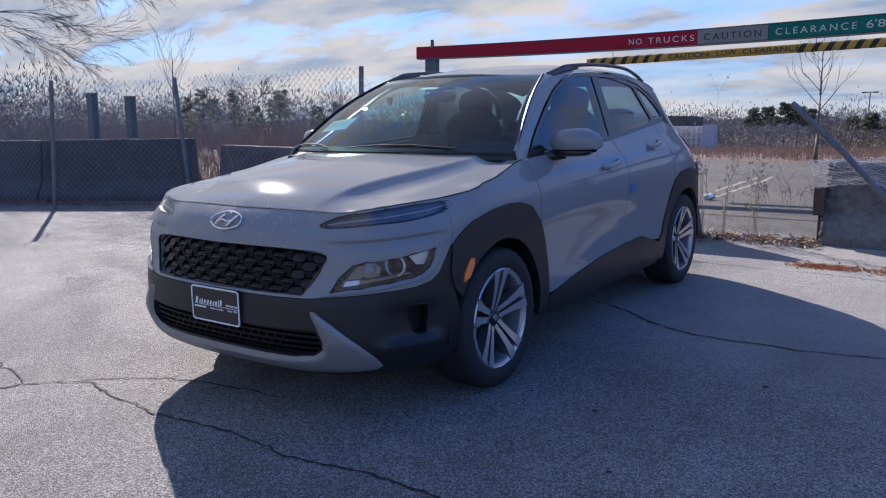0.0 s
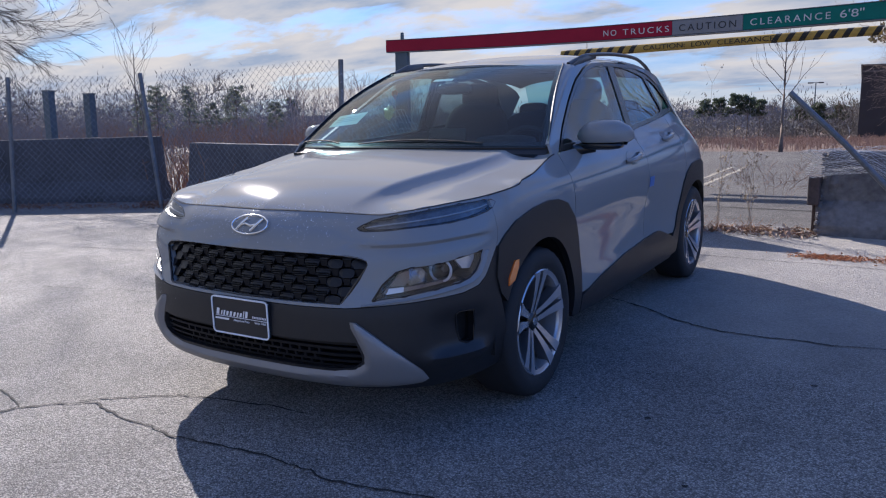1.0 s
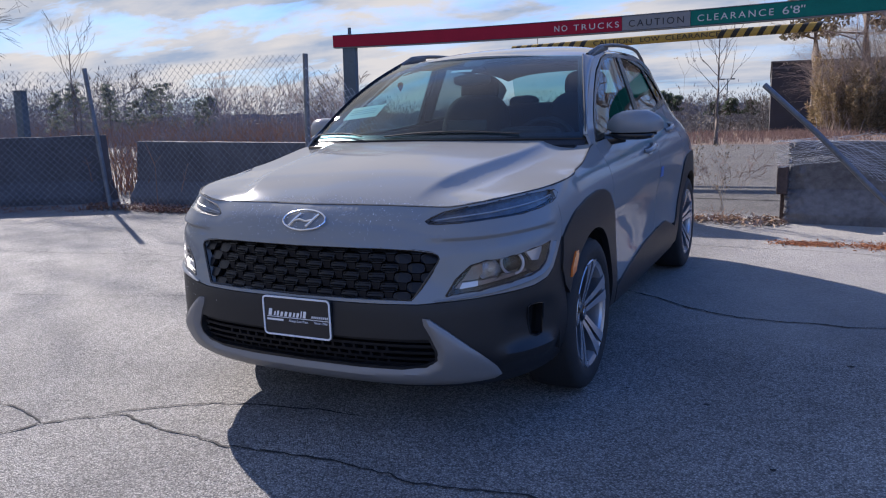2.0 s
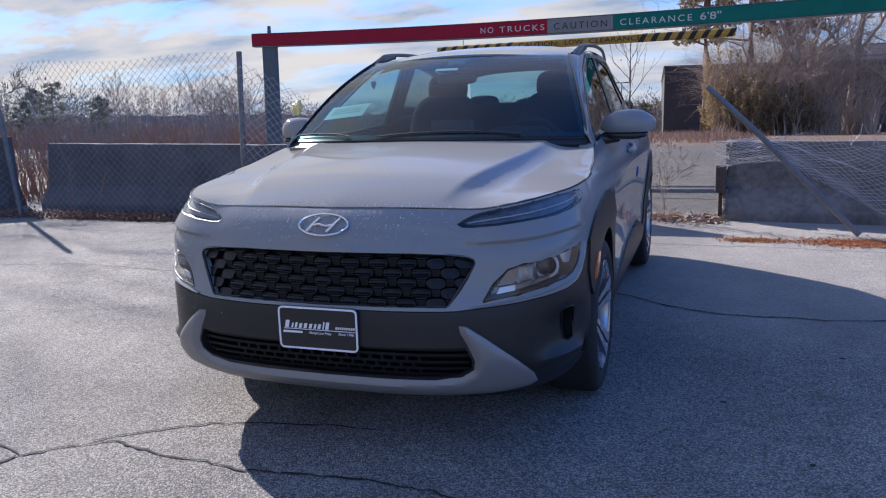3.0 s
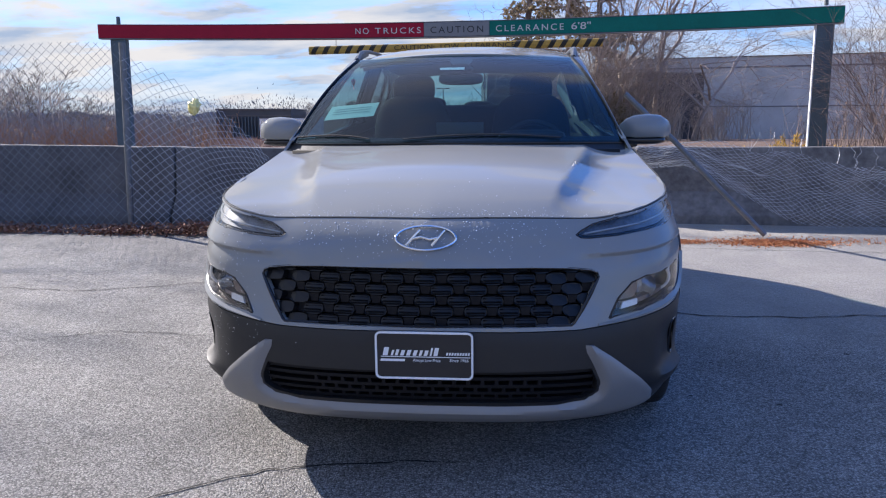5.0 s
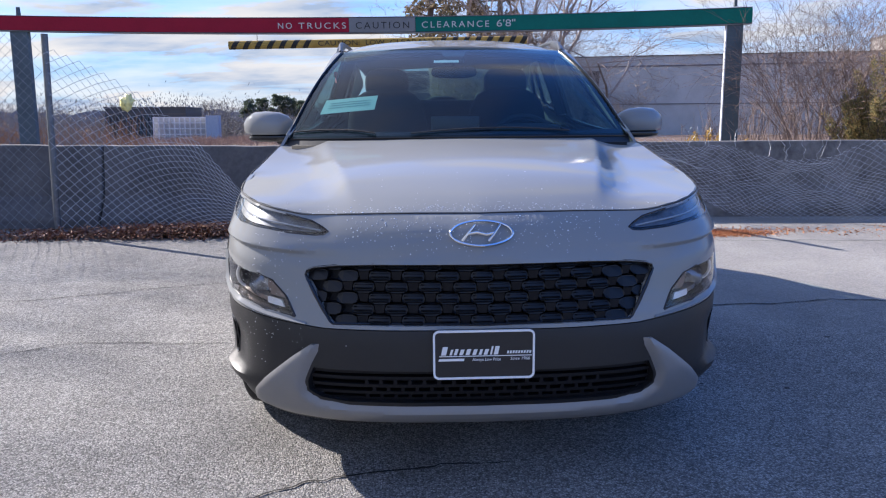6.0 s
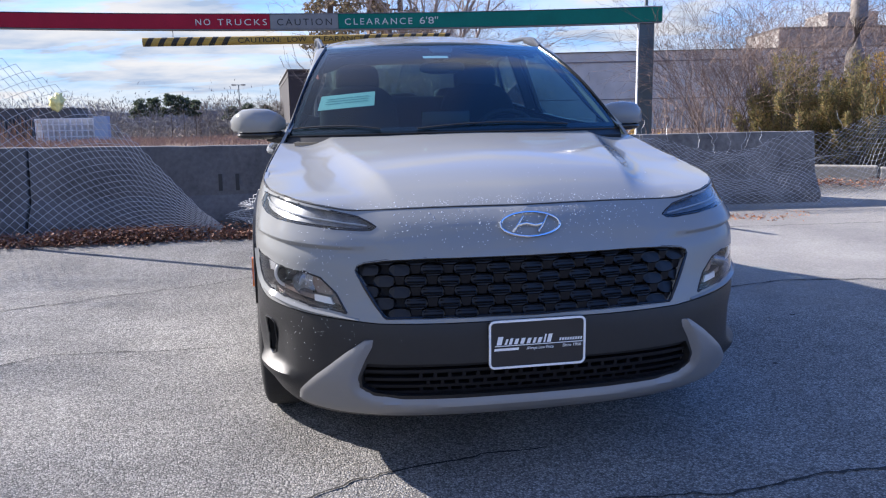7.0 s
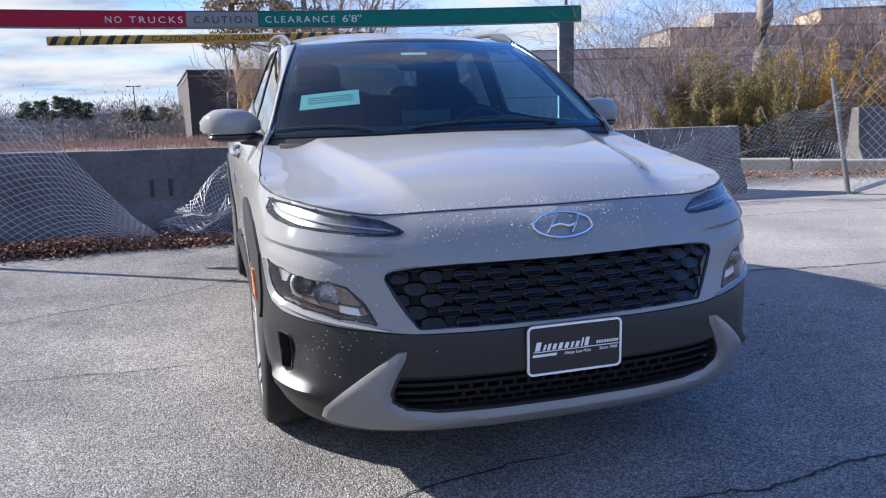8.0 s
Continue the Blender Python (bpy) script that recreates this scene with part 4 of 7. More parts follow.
    for row, z in ((0, 0.385), (1, 0.3595), (2, 0.335)):
        for k in range(-8, 9):
            a = (k + (row % 2) * 0.5) * 0.046
            if abs(a) < 0.37 + 0.05 * (row == 0):
                part("cell_wall", sheet([(a - 0.007, z - 0.009), (a + 0.007, z - 0.009), (a + 0.0035, z + 0.0085), (a - 0.0035, z + 0.0085)], skin, 0.05, (), 0.03, -0.020), GRILLE_GREY, intake)
    for side in (1, -1):
        pocket = bmesh.new()
        ring = [(side * a, z) for a, z in VENT]
        o = [pocket.verts.new(skin(a, z, -0.002)) for a, z in ring]
        i = [pocket.verts.new(skin(a + side * 0.004, z, -0.05)) for a, z in ring]
        for k in range(len(ring)):
            pocket.faces.new((o[k], o[(k + 1) % len(ring)], i[(k + 1) % len(ring)], i[k]))
        pocket.faces.new(i)
        single("air_vent", pocket, DARK, car, "narrow black air curtain vent")
        single("vent_rim", tube([skin(a, z, 0.001) for a, z in ring + ring[:1]], 0.004, 6), BLACK, car, "gloss black vent surround")
    def way_off(q, line):
        """Distance of a place from a broken line."""
        u, v = line[:-1], line[1:] - line[:-1]
        k = np.clip(((q - u) * v).sum(1) / (v * v).sum(1), 0, 1)
        return float(np.hypot(*(q - u - v * k[:, None]).T).min())
    rim_in, rim_out = np.array(SKID_IN), np.array(SKID_OUT)
    def dished(a, z, out=0.0):
        """The trim stands proud between a broad turned-in inner edge and a narrow outer one."""
        q = np.array((abs(a), z))
        inner_d = way_off(q, rim_in)
        outer_d = way_off(q, rim_out)
        return skin(a, z, out - 0.024 * (1 - smooth(0.0, 0.034, inner_d)) - 0.007 * (1 - smooth(0.0, 0.014, outer_d)))
    single("skid_plate", sheet(both_loop(SKID_OUT, SKID_IN), dished, 0.014, (), 0.03, 0.020), SILVER, car, "matt silver skid plate trim")
    # flank: doors, quarter and cant rail
    roof_edge = [tuple(p) for p in curve([(0.352, 1.092), (0.70, 1.288), (1.00, 1.455), (1.16, 1.493), (1.32, 1.512), (1.60, 1.522), (2.1, 1.512), (2.45, 1.468), (2.75, 1.39), (2.88, 1.33)], 4)]
    trim = WINDOW_TRIM
    cant = [flank(*p) for p in roof_edge] + [(A(2.88), 1.12), (A(2.72), 1.16)] + [flank(y, z + 0.004) for y, z in ((2.68, 1.222), (2.64, 1.279), (2.51, 1.384), (2.31, 1.453), (2.06, 1.488), (1.82, 1.513), (1.58, 1.518), (1.32, 1.506), (1.155, 1.471), (0.99, 1.404), (0.79, 1.290), (0.61, 1.177), (0.425, 1.058))] + [(A(0.396), 1.045)]
    pair("cant_rail", sheet(cant, skin, 0.05, (), 0.02), PAINT, car)
    belt = [flank(y, z - 0.002) for y, z in trim[13:]]           # from the tail forward
    door_f = [(A(0.397), 0.345), (A(0.62), 0.355), (A(1.1), 0.425), (A(1.535), 0.448), (A(1.535), 1.096)] + belt[-2:] + [(A(0.44), 1.050), (A(0.397), 1.04)]
    pair("front_door", sheet(door_f, skin, 0.05, (), 0.02), PAINT, car)
    door_r = [(A(1.540), 0.448), (A(1.77), 0.458), (A(2.02), 0.41), (A(2.19), 0.40)] + arch(2.605, 0.46, 171, 128, 10) + [(A(2.34), 0.80), (A(2.36), 1.0), (A(2.365), 1.168), flank(2.28, 1.161), flank(1.9, 1.126), (A(1.540), 1.0965)]
    pair("rear_door", sheet(door_r, skin, 0.05, (), 0.02), PAINT, car)
    quarter = arch(2.605, 0.46, 127, 12, 16) + [(A(3.09), 0.42), (A(3.09), 1.10), (A(2.88), 1.118), (A(2.70), 1.158), flank(2.60, 1.192), (A(2.370), 1.169), (A(2.365), 1.0), (A(2.345), 0.80)]
    pair("rear_wing", sheet(quarter, skin, 0.05, (), 0.02), PAINT, car)
    windows = [[flank(*p) for p in w] for w in (FRONT_WINDOW, REAR_WINDOW, QUARTER)]
    pair("window_trim", sheet([flank(*p) for p in trim], skin, 0.05, windows, 0.02, -0.002), BLACK, car)
    for w, g in zip(windows, (GLASS, GLASS_DARK, GLASS_DARK)):
        pair("window", sheet(w, skin, 0.08, (), 0.0, -0.008), g, car)
    # black wheel-arch and sill cladding
    front_out = [(-0.383, 0.738), (-0.33, 0.775), (-0.233, 0.819), (-0.075, 0.851), (0.074, 0.864), (0.177, 0.859), (0.285, 0.829), (0.371, 0.749), (0.440, 0.636), (0.483, 0.497), (0.495, 0.33), (0.495, 0.25), (0.42, 0.25)]
    front_out = [flank(*p) for p in front_out]
    pair("wheel_arch_trim", sheet(front_out + arch(0.01, 0.385, -8, 152, 22) + [(A(-0.375), 0.55), (A(-0.40), 0.62)], skin, 0.03, (), 0.03, 0.009), CLAD, car)
    rear_out = [(2.12, 0.25), (2.10, 0.385), (2.155, 0.44), (2.225, 0.594), (2.285, 0.72), (2.36, 0.79), (2.48, 0.838), (2.687, 0.852), (2.86, 0.825), (2.985, 0.745), (3.06, 0.60), (3.08, 0.45), (3.02, 0.30)]
    pair("wheel_arch_trim", sheet([flank(*p) for p in rear_out] + arch(2.605, 0.385, -5, 190, 26), skin, 0.03, (), 0.03, 0.009), CLAD, car)
    sill = [(0.500, 0.25), (0.500, 0.335), (0.76, 0.385), (1.147, 0.432), (1.50, 0.455), (1.765, 0.466), (1.82, 0.462), (2.02, 0.405), (2.10, 0.38), (2.115, 0.235), (1.3, 0.225)]
    pair("sill_trim", sheet([flank(*p) for p in sill], skin, 0.04, (), 0.04, 0.011), CLAD, car)
    # tail
    tail = [(A(3.095), 0.40), (A_END, 0.40), (A_END, 1.08), (A(3.095), 1.08)]
    pair("tailgate", sheet(tail, skin, 0.06, (), 0.02), PAINT, car)
    pair("rear_bumper", sheet([(A(3.0), 0.24), (A_END, 0.24), (A_END, 0.395), (A(3.09), 0.395)], skin, 0.06, (), 0.02, 0.004), CLAD, car)
    pair("tail_lamp", sheet([(A(2.94), 0.98), (A(3.16), 0.96), (A(3.16), 1.05), (A(2.90), 1.085)], skin, 0.04, (), 0.02, 0.008), TAIL_RED, car)
    # roof, screen, rear window
    single("roof", sheet([(-1.0, 0.905), (0, 0.905), (1.0, 0.905), (1.0, 2.80), (-1.0, 2.80)], roof, 0.10, (), 0.02, 0, 0.08), PAINT, car)
    single("windscreen", sheet([(-1, 0.005), (0, 0.005), (1, 0.005), (1, 1), (0, 0.975), (-1, 1)], screen, 0.1, (), 0.0), GLASS, car)
    frit = [(-1, 0.0), (-0.5, 0.0), (0, 0.0), (0.5, 0), (1, 0.0), (1, 1.0), (0.5, 0.985), (0, 0.975), (-0.5, 0.985), (-1, 1.0)]
    hole = [(-0.955, 0.05), (-0.5, 0.045), (0, 0.04), (0.5, 0.045), (0.955, 0.05), (0.945, 0.93), (0.5, 0.93), (0.11, 0.925), (0.08, 0.84), (-0.08, 0.84), (-0.11, 0.925), (-0.5, 0.93), (-0.945, 0.93)]
    single("windscreen_border", sheet(frit, screen, 0.06, (hole,), 0.004, -0.005), BLACK, car)
    def rear_glass(s, v, out=0.0):
        return Vector((s * (0.52 + 0.10 * v), 2.78 + 0.40 * v + 0.10 * (1 - s * s) * (0.5 + v / 2), 1.50 - 0.40 * v - 0.05 * s * s + out))
    single("rear_window", sheet([(-1, 0), (1, 0), (1, 1), (-1, 1)], rear_glass, 0.15, (), 0.0), GLASS, car)
    # inner skins keep daylight out of the hollows
    pair("inner_panel", sheet([(A(0.42), 0.30)] + [(A(2.2), 0.30)] + arch(2.605, 0.40, 175, 5, 14) + [(A(3.05), 0.30), (A(3.10), 1.0), (A(0.42), 1.0)], skin, 0.10, (), 0.01, -0.06), DARK, car)
    single("nose_liner", sheet(both([(0, 0.80), (1.12, 0.80), (1.08, 0.28), (0, 0.25)]), skin, 0.08, (), 0.01, -0.11), DARK, car)
    single("engine_bay_lid", sheet([(x * 0.93, y * 0.9) for x, y in half] + [(-x * 0.93, y * 0.9) for x, y in half[-2:0:-1]], hood, 0.10, (), 0.01, -0.08), DARK, car)


def both_loop(outer, inner):
    """A band across the middle line: its outer edge, then its inner edge back."""
    o = outer + [(-a, z) for a, z in outer[::-1][1:]]
    i = [(-a, z) for a, z in inner[::-1]][:-1] + inner
    return o + i


def lamp_well(car, name, outline, side, depth, mat, label):
    """The dark housing behind a lamp cover."""
    bm = bmesh.new()
    mid = np.mean([p for p in outline], axis=0)
    o = [bm.verts.new(skin(side * a, z, -0.004)) for a, z in outline]
    i = [bm.verts.new(skin(side * (mid[0] + (a - mid[0]) * 0.9), mid[1] + (z - mid[1]) * 0.8, -depth)) for a, z in outline]
    n = len(outline)
    for k in range(n):
        bm.faces.new((o[k], o[(k + 1) % n], i[(k + 1) % n], i[k]))
    c = bm.verts.new(sum((v.co for v in i), Vector()) / n)
    for k in range(n):
        bm.faces.new((i[k], i[(k + 1) % n], c))
    return single(name, bm, mat, car, label)


def build_lamps(car):
    for side in (1, -1):
        # daytime lamp: slim blade high on the nose
        blade = lamp_well(car, "daytime_lamp", DRL, side, 0.045, BLACK, "slim daytime running lamp with a clear cover")
        guide = [skin(side * a, z, -0.016) for a, z in ((0.56, 0.842), (0.68, 0.855), (0.82, 0.868), (0.97, 0.880), (1.10, 0.890), (1.18, 0.900))]
        single("light_guide", tube(curve(guide, 4), 0.0030, 8), LAMP_WHITE, blade)
        mid_a, mid_z = 0.90, 0.878
        inner = [(side * (mid_a + (a - mid_a) * 0.95), mid_z + (a - mid_a) * 0.02 + (z - mid_z - (a - mid_a) * 0.02) * 0.86) for a, z in DRL]
        single("reflector", sheet(inner, skin, 0.03, (), 0.006, -0.022), LAMP_SATIN, blade, "silvery reflector strip")
        single("lamp_cover", sheet([(side * a, z) for a, z in DRL], skin, 0.05, (), 0.0, -0.001), GLASS_CLEAR, blade)
        single("seal", tube([skin(side * a, z, -0.003) for a, z in DRL + DRL[:1]], 0.0034, 6), BLACK, blade)
        # main lamp in the bumper corner
        main = lamp_well(car, "headlamp", LAMP, side, 0.085, LAMP_SMOKE, "headlamp cluster with clear cover and dark smoked bowls")
        for a, z, r in ((0.935, 0.676, 0.040), (0.815, 0.662, 0.042)):
            p, q = skin(side * a, z, -0.075), skin(side * a, z, -0.02)
            bowl = bmesh.new()
            ax = Vector((side * 0.25, -1, 0.05)).normalized()
            rot = ax.to_track_quat("Z", "Y").to_matrix()
            rings = []
            for k in range(7):
                t = k / 6
                rr, dd = r * (0.35 + 0.65 * math.sqrt(t)), 0.05 * t
                rings.append([bowl.verts.new(p + rot @ Vector((rr * math.cos(j * math.tau / 20), rr * math.sin(j * math.tau / 20), dd))) for j in range(20)])
            for k in range(6):
                for j in range(20):
                    bowl.faces.new((rings[k][j], rings[k][(j + 1) % 20], rings[k + 1][(j + 1) % 20], rings[k + 1][j]))
            bowl.faces.new(rings[0])
            single("reflector_bowl", bowl, LAMP_MIRROR if a < 0.9 else LAMP_SMOKE, main)
            hoop = [p + rot @ Vector((r * 1.02 * math.cos(j * math.tau / 28), r * 1.02 * math.sin(j * math.tau / 28), 0.05)) for j in range(29)]
            if a > 0.9:
                single("bowl_ring", tube(hoop, 0.0055, 6), LAMP_GREY, main)
            lens = bmesh.new()
            bmesh.ops.create_uvsphere(lens, u_segments=16, v_segments=10, radius=r * 0.42)
            for v in lens.verts:
                v.co += p + ax * 0.02
            single("bulb", lens, GLASS_CLEAR, main)
        facet = sheet([(side * a, z) for a, z in ((0.955, 0.716), (0.99, 0.676), (1.03, 0.672), (1.054, 0.703), (1.062, 0.728), (0.97, 0.722))], skin, 0.03, (), 0.012, -0.030)
        single("outer_reflector", facet, LAMP_GREY, main)
        fin = sheet([(side * a, z) for a, z in ((0.64, 0.604), (0.73, 0.612), (0.86, 0.630), (0.96, 0.642), (0.95, 0.650), (0.85, 0.640), (0.72, 0.626), (0.655, 0.625))], skin, 0.04, (), 0.03, -0.03)
        single("lamp_shelf", fin, LAMP_BROWN, main)
        amber = sheet([(side * a, z) for a, z in ((0.665, 0.628), (0.735, 0.634), (0.755, 0.66), (0.755, 0.690), (0.715, 0.680))], skin, 0.03, (), 0.02, -0.035)
        single("indicator", amber, LAMP_BROWN, main, "bronze indicator")
        chip = sheet([(side * a, z) for a, z in ((0.655, 0.606), (0.725, 0.615), (0.728, 0.634), (0.668, 0.627))], skin, 0.03, (), 0.006, -0.012)
        single("badge_plate", chip, LAMP_GREY, main)
        single("lamp_cover", sheet([(side * a, z) for a, z in LAMP], skin, 0.05, (), 0.0, -0.001), GLASS_CLEAR, main)
        single("seal", tube([skin(side * a, z, -0.002) for a, z in LAMP + LAMP[:1]], 0.004, 6), BLACK, main)
        lip = [(0.560, 0.566), (0.602, 0.571), (0.73, 0.586), (0.85, 0.602), (0.95, 0.615), (1.012, 0.627), (1.055, 0.652), (1.083, 0.692), (1.105, 0.735)]
        edge_pts = curve(lip, 5)
        bm = bmesh.new()
        rows_l = []
        for k, q in enumerate(edge_pts):       # a ledge that faces the sky
            f = k / (len(edge_pts) - 1)
            w = 0.006 + 0.012 * smooth(0.05, 0.6, f)
            up = np.array((0.0, 1.0)) if f < 0.6 else np.array((-smooth(0.6, 0.85, f), 1 - smooth(0.6, 0.95, f)))
            rows_l.append([bm.verts.new(skin(side * (q[0] + up[0] * w * u), q[1] + up[1] * w * u, o)) for u, o in ((-0.25, -0.004), (-0.15, 0.007), (0.1, 0.010), (1.0, -0.002), (1.0, -0.02))])
        for r0, r1 in zip(rows_l, rows_l[1:]):
            for j in range(4):
                bm.faces.new((r0[j], r0[j + 1], r1[j + 1], r1[j]))
        single("lamp_surround", bm, PAINT, car, "grey painted ledge below the headlamp")
        single("side_marker", sheet([(side * a, z) for a, z in ((1.275, 0.663), (1.306, 0.663), (1.300, 0.63), (1.27, 0.583), (1.226, 0.568), (1.229, 0.60))], skin, 0.03, (), 0.012, 0.016), AMBER, car, "amber side marker")


def build_details(car):
    """Plate, badge, mirrors, handles, rails, wipers, stickers, drops."""
    # dealer plate with its white border
    y = -0.921
    corner = 0.018
    def rounded(x0, x1, z0, z1, r, n=5):
        pts = []
        for cx, cz, a0 in ((x1 - r, z0 + r, -90), (x1 - r, z1 - r, 0), (x0 + r, z1 - r, 90), (x0 + r, z0 + r, 180)):
            pts += [(cx + r * math.cos(radians(a0 + 90 * k / n)), cz + r * math.sin(radians(a0 + 90 * k / n))) for k in range(n + 1)]
        return pts
    plate = single("dealer_plate", prism(rounded(-0.156, 0.156, 0.404, 0.560, corner), "y", y, y + 0.012), PLATE_BLACK, car, "black dealer plate with white border and lettering")
    outer, inner = rounded(-0.156, 0.156, 0.404, 0.560, corner), rounded(-0.1495, 0.1495, 0.4105, 0.5535, corner - 0.006)
    bm = bmesh.new()
    a = [bm.verts.new((x, y - 0.003, z)) for x, z in outer]
    b = [bm.verts.new((x, y - 0.003, z)) for x, z in inner]
    c = [bm.verts.new((x, y + 0.004, z)) for x, z in outer]
    d = [bm.verts.new((x, y + 0.001, z)) for x, z in inner]
    for k in range(len(outer)):
        j = (k + 1) % len(outer)
        bm.faces.new((a[k], a[j], b[j], b[k])); bm.faces.new((c[j], c[k], a[k], a[j])); bm.faces.new((b[k], b[j], d[j], d[k]))
    part("plate_border", face_out(bm), WHITE, plate)
    for words, wide, at_x, at_z in (("Always Low Price", 0.088, -0.036, 0.462), ("Since 1966", 0.060, 0.081, 0.4635)):
        part("plate_lettering", text_mesh(words, 0.0098, wide, None, (at_x, y - 0.0015, at_z), 0.15, 0.0006), WHITE, plate)
    # the dealer's name as a plain slanted swash with bars
    swash = bmesh.new()
    def bar(x0, x1, z0, z1, lean=0.006):
        vs = [swash.verts.new(p) for p in ((x0, y - 0.0016, z0), (x1, y - 0.0016, z0), (x1 + lean, y - 0.0016, z1), (x0 + lean, y - 0.0016, z1))]
        swash.faces.new(vs)
    x = -0.132
    for w, h in ((0.022, 0.027), (0.010, 0.018), (0.013, 0.020), (0.016, 0.018), (0.017, 0.019), (0.016, 0.018), (0.012, 0.018), (0.016, 0.018), (0.008, 0.027), (0.018, 0.027)):
        bar(x, x + w * 0.72, 0.4815, 0.4815 + h)
        x += w + 0.0035
    bar(-0.137, 0.147, 0.4765, 0.4793, 0)
    for k in range(9):
        bar(0.070 + k * 0.0085, 0.0757 + k * 0.0085, 0.4845, 0.4935, 0.002)
    bar(-0.140, -0.062, 0.4625, 0.4705, 0.002)
    part("plate_name", swash, WHITE, plate)
    # oval badge: ring and a slanted band
    ring = [skin(0.098 * math.cos(k * math.tau / 40), 0.843 + 0.034 * math.sin(k * math.tau / 40), 0.010) for k in range(41)]
    badge = single("badge", tube(ring, 0.0042, 8), CHROME, car, "chrome oval badge")
    def stroke(pts, w):
        return single("badge_stroke", tube([skin(a, z, 0.010) for a, z in pts], w, 8, 0.7), CHROME, badge)
    stroke([(-0.062, 0.8215), (-0.052, 0.832), (-0.037, 0.850), (-0.022, 0.8655)], 0.0056)
    stroke([(0.022, 0.8205), (0.037, 0.836), (0.052, 0.854), (0.062, 0.8645)], 0.0056)
    stroke([(-0.045, 0.841), (-0.015, 0.8465), (0.015, 0.8395), (0.045, 0.845)], 0.0046)
    # mirrors
    for side in (1, -1):
        m = bmesh.new()
        n = 24
        secs = [(0.80, 0.020, 0.000, 0.0), (0.835, 0.055, 0.055, 0.0), (0.875, 0.075, 0.072, 0.0), (0.94, 0.085, 0.078, 0.008), (1.00, 0.080, 0.073, 0.02), (1.045, 0.050, 0.046, 0.045), (1.064, 0.014, 0.020, 0.062)]
        rings = []
        for x, ry, rz, shift in secs:
            r = []
            for k in range(n):
                c, s = math.cos(k * math.tau / n), math.sin(k * math.tau / n)
                yy = 0.70 + shift + ry * math.copysign(abs(c) ** 0.8, c) * (1.0 if c < 0 else 0.55)
                r.append(m.verts.new((side * (x - 0.015), yy, 1.115 + max(rz, 0.02) * math.copysign(abs(s) ** 0.85, s))))
            rings.append(r)
        for p, q in zip(rings, rings[1:]):
            for k in range(n):
                m.faces.new((p[k], p[(k + 1) % n], q[(k + 1) % n], q[k]))
        m.faces.new(rings[0]); m.faces.new(rings[-1])
        for v in m.verts:      # flat underside with a dark base is a part of its own
            v.co.z = max(v.co.z, 1.082)
        mirror = single("door_mirror", m, PAINT, car, "grey door mirror on a black base")
        base = blob(side * 0.895, 0.705, 1.066, 0.122, 0.066, 0.022, 2.6, 10)
        single("mirror_base", base, BLACK, mirror)
        single("mirror_foot", tube([(side * 0.775, 0.62, 1.050), (side * 0.81, 0.66, 1.048), (side * 0.87, 0.70, 1.058)], 0.026, 10, 0.7), BLACK, mirror)
        gl = sheet([(side * x, z) for x, z in ((0.86, 1.065), (1.03, 1.065), (1.045, 1.10), (1.03, 1.16), (0.95, 1.175), (0.86, 1.165))], lambda u, v, o=0: Vector((u - 0.015 * side, 0.762 + o * 0, v)), 0.05, (), 0.0)
        single("mirror_glass", gl, CHROME, mirror)
        # door handles
        for y0, z0 in ((1.30, 0.962), (2.10, 1.042)):
            pts = [skin(side * along(yy), zz, oo) for yy, zz, oo in ((y0 - 0.12, z0 - 0.012, 0.002), (y0 - 0.09, z0 - 0.008, 0.028), (y0, z0 + 0.002, 0.036), (y0 + 0.09, z0 + 0.012, 0.028), (y0 + 0.12, z0 + 0.016, 0.002))]
            single("door_handle", tube(curve(pts, 4), lambda t: 0.011 + 0.004 * math.sin(math.pi * t), 8), PAINT, car)
            cup = sheet([(side * along(y0 + 0.085 * math.cos(k * math.tau / 18)), z0 - 0.002 + 0.036 * math.sin(k * math.tau / 18)) for k in range(18)], skin, 0.05, (), 0.004, 0.002)
            single("handle_recess", cup, PAINT, car)
        # roof rails
        rail = [(side * 0.583, 1.05, 1.484), (side * 0.592, 1.15, 1.514), (side * 0.602, 1.27, 1.540), (side * 0.614, 1.65, 1.560), (side * 0.607, 2.1, 1.553), (side * 0.587, 2.38, 1.515), (side * 0.573, 2.54, 1.474)]
        single("roof_rail", tube(curve(rail, 6), lambda t: 0.0115 + 0.004 * (1 - min(1, 4 * min(t, 1 - t))), 10, 0.8), RAIL, car, "black roof rail")
        foot = prism([(1.04, 1.478), (1.15, 1.516), (1.27, 1.545), (1.40, 1.549), (1.40, 1.525), (1.22, 1.500), (1.10, 1.476)], "x", side * 0.586, side * 0.611, 0.004)
        single("rail_foot", foot, RAIL, car, "black roof rail foot")
        single("screen_pillar_trim", tube([screen(side * 0.992, v, 0.004) for v in [k / 12 for k in range(13)]], 0.006, 6), BLACK, car)
        pillar = bmesh.new()
        outer = curve([(0.352, 1.092), (0.70, 1.288), (1.00, 1.455), (1.06, 1.472)], 4)
        rows_p = []
        for k, q in enumerate(outer):
            a, b = screen(side * 0.985, k / (len(outer) - 1), 0.001), skin(side * along(q[0]), q[1], 0.0005)
            rows_p.append([pillar.verts.new(a.lerp(b, f) + Vector((side * 0.006, -0.006, 0.006)) * math.sin(math.pi * f)) for f in (0, 0.25, 0.5, 0.75, 1)])
        for p0, p1 in zip(rows_p, rows_p[1:]):
            for j in range(4):
                pillar.faces.new((p0[j], p0[j + 1], p1[j + 1], p1[j]))
        single("screen_pillar", pillar, PAINT, car)
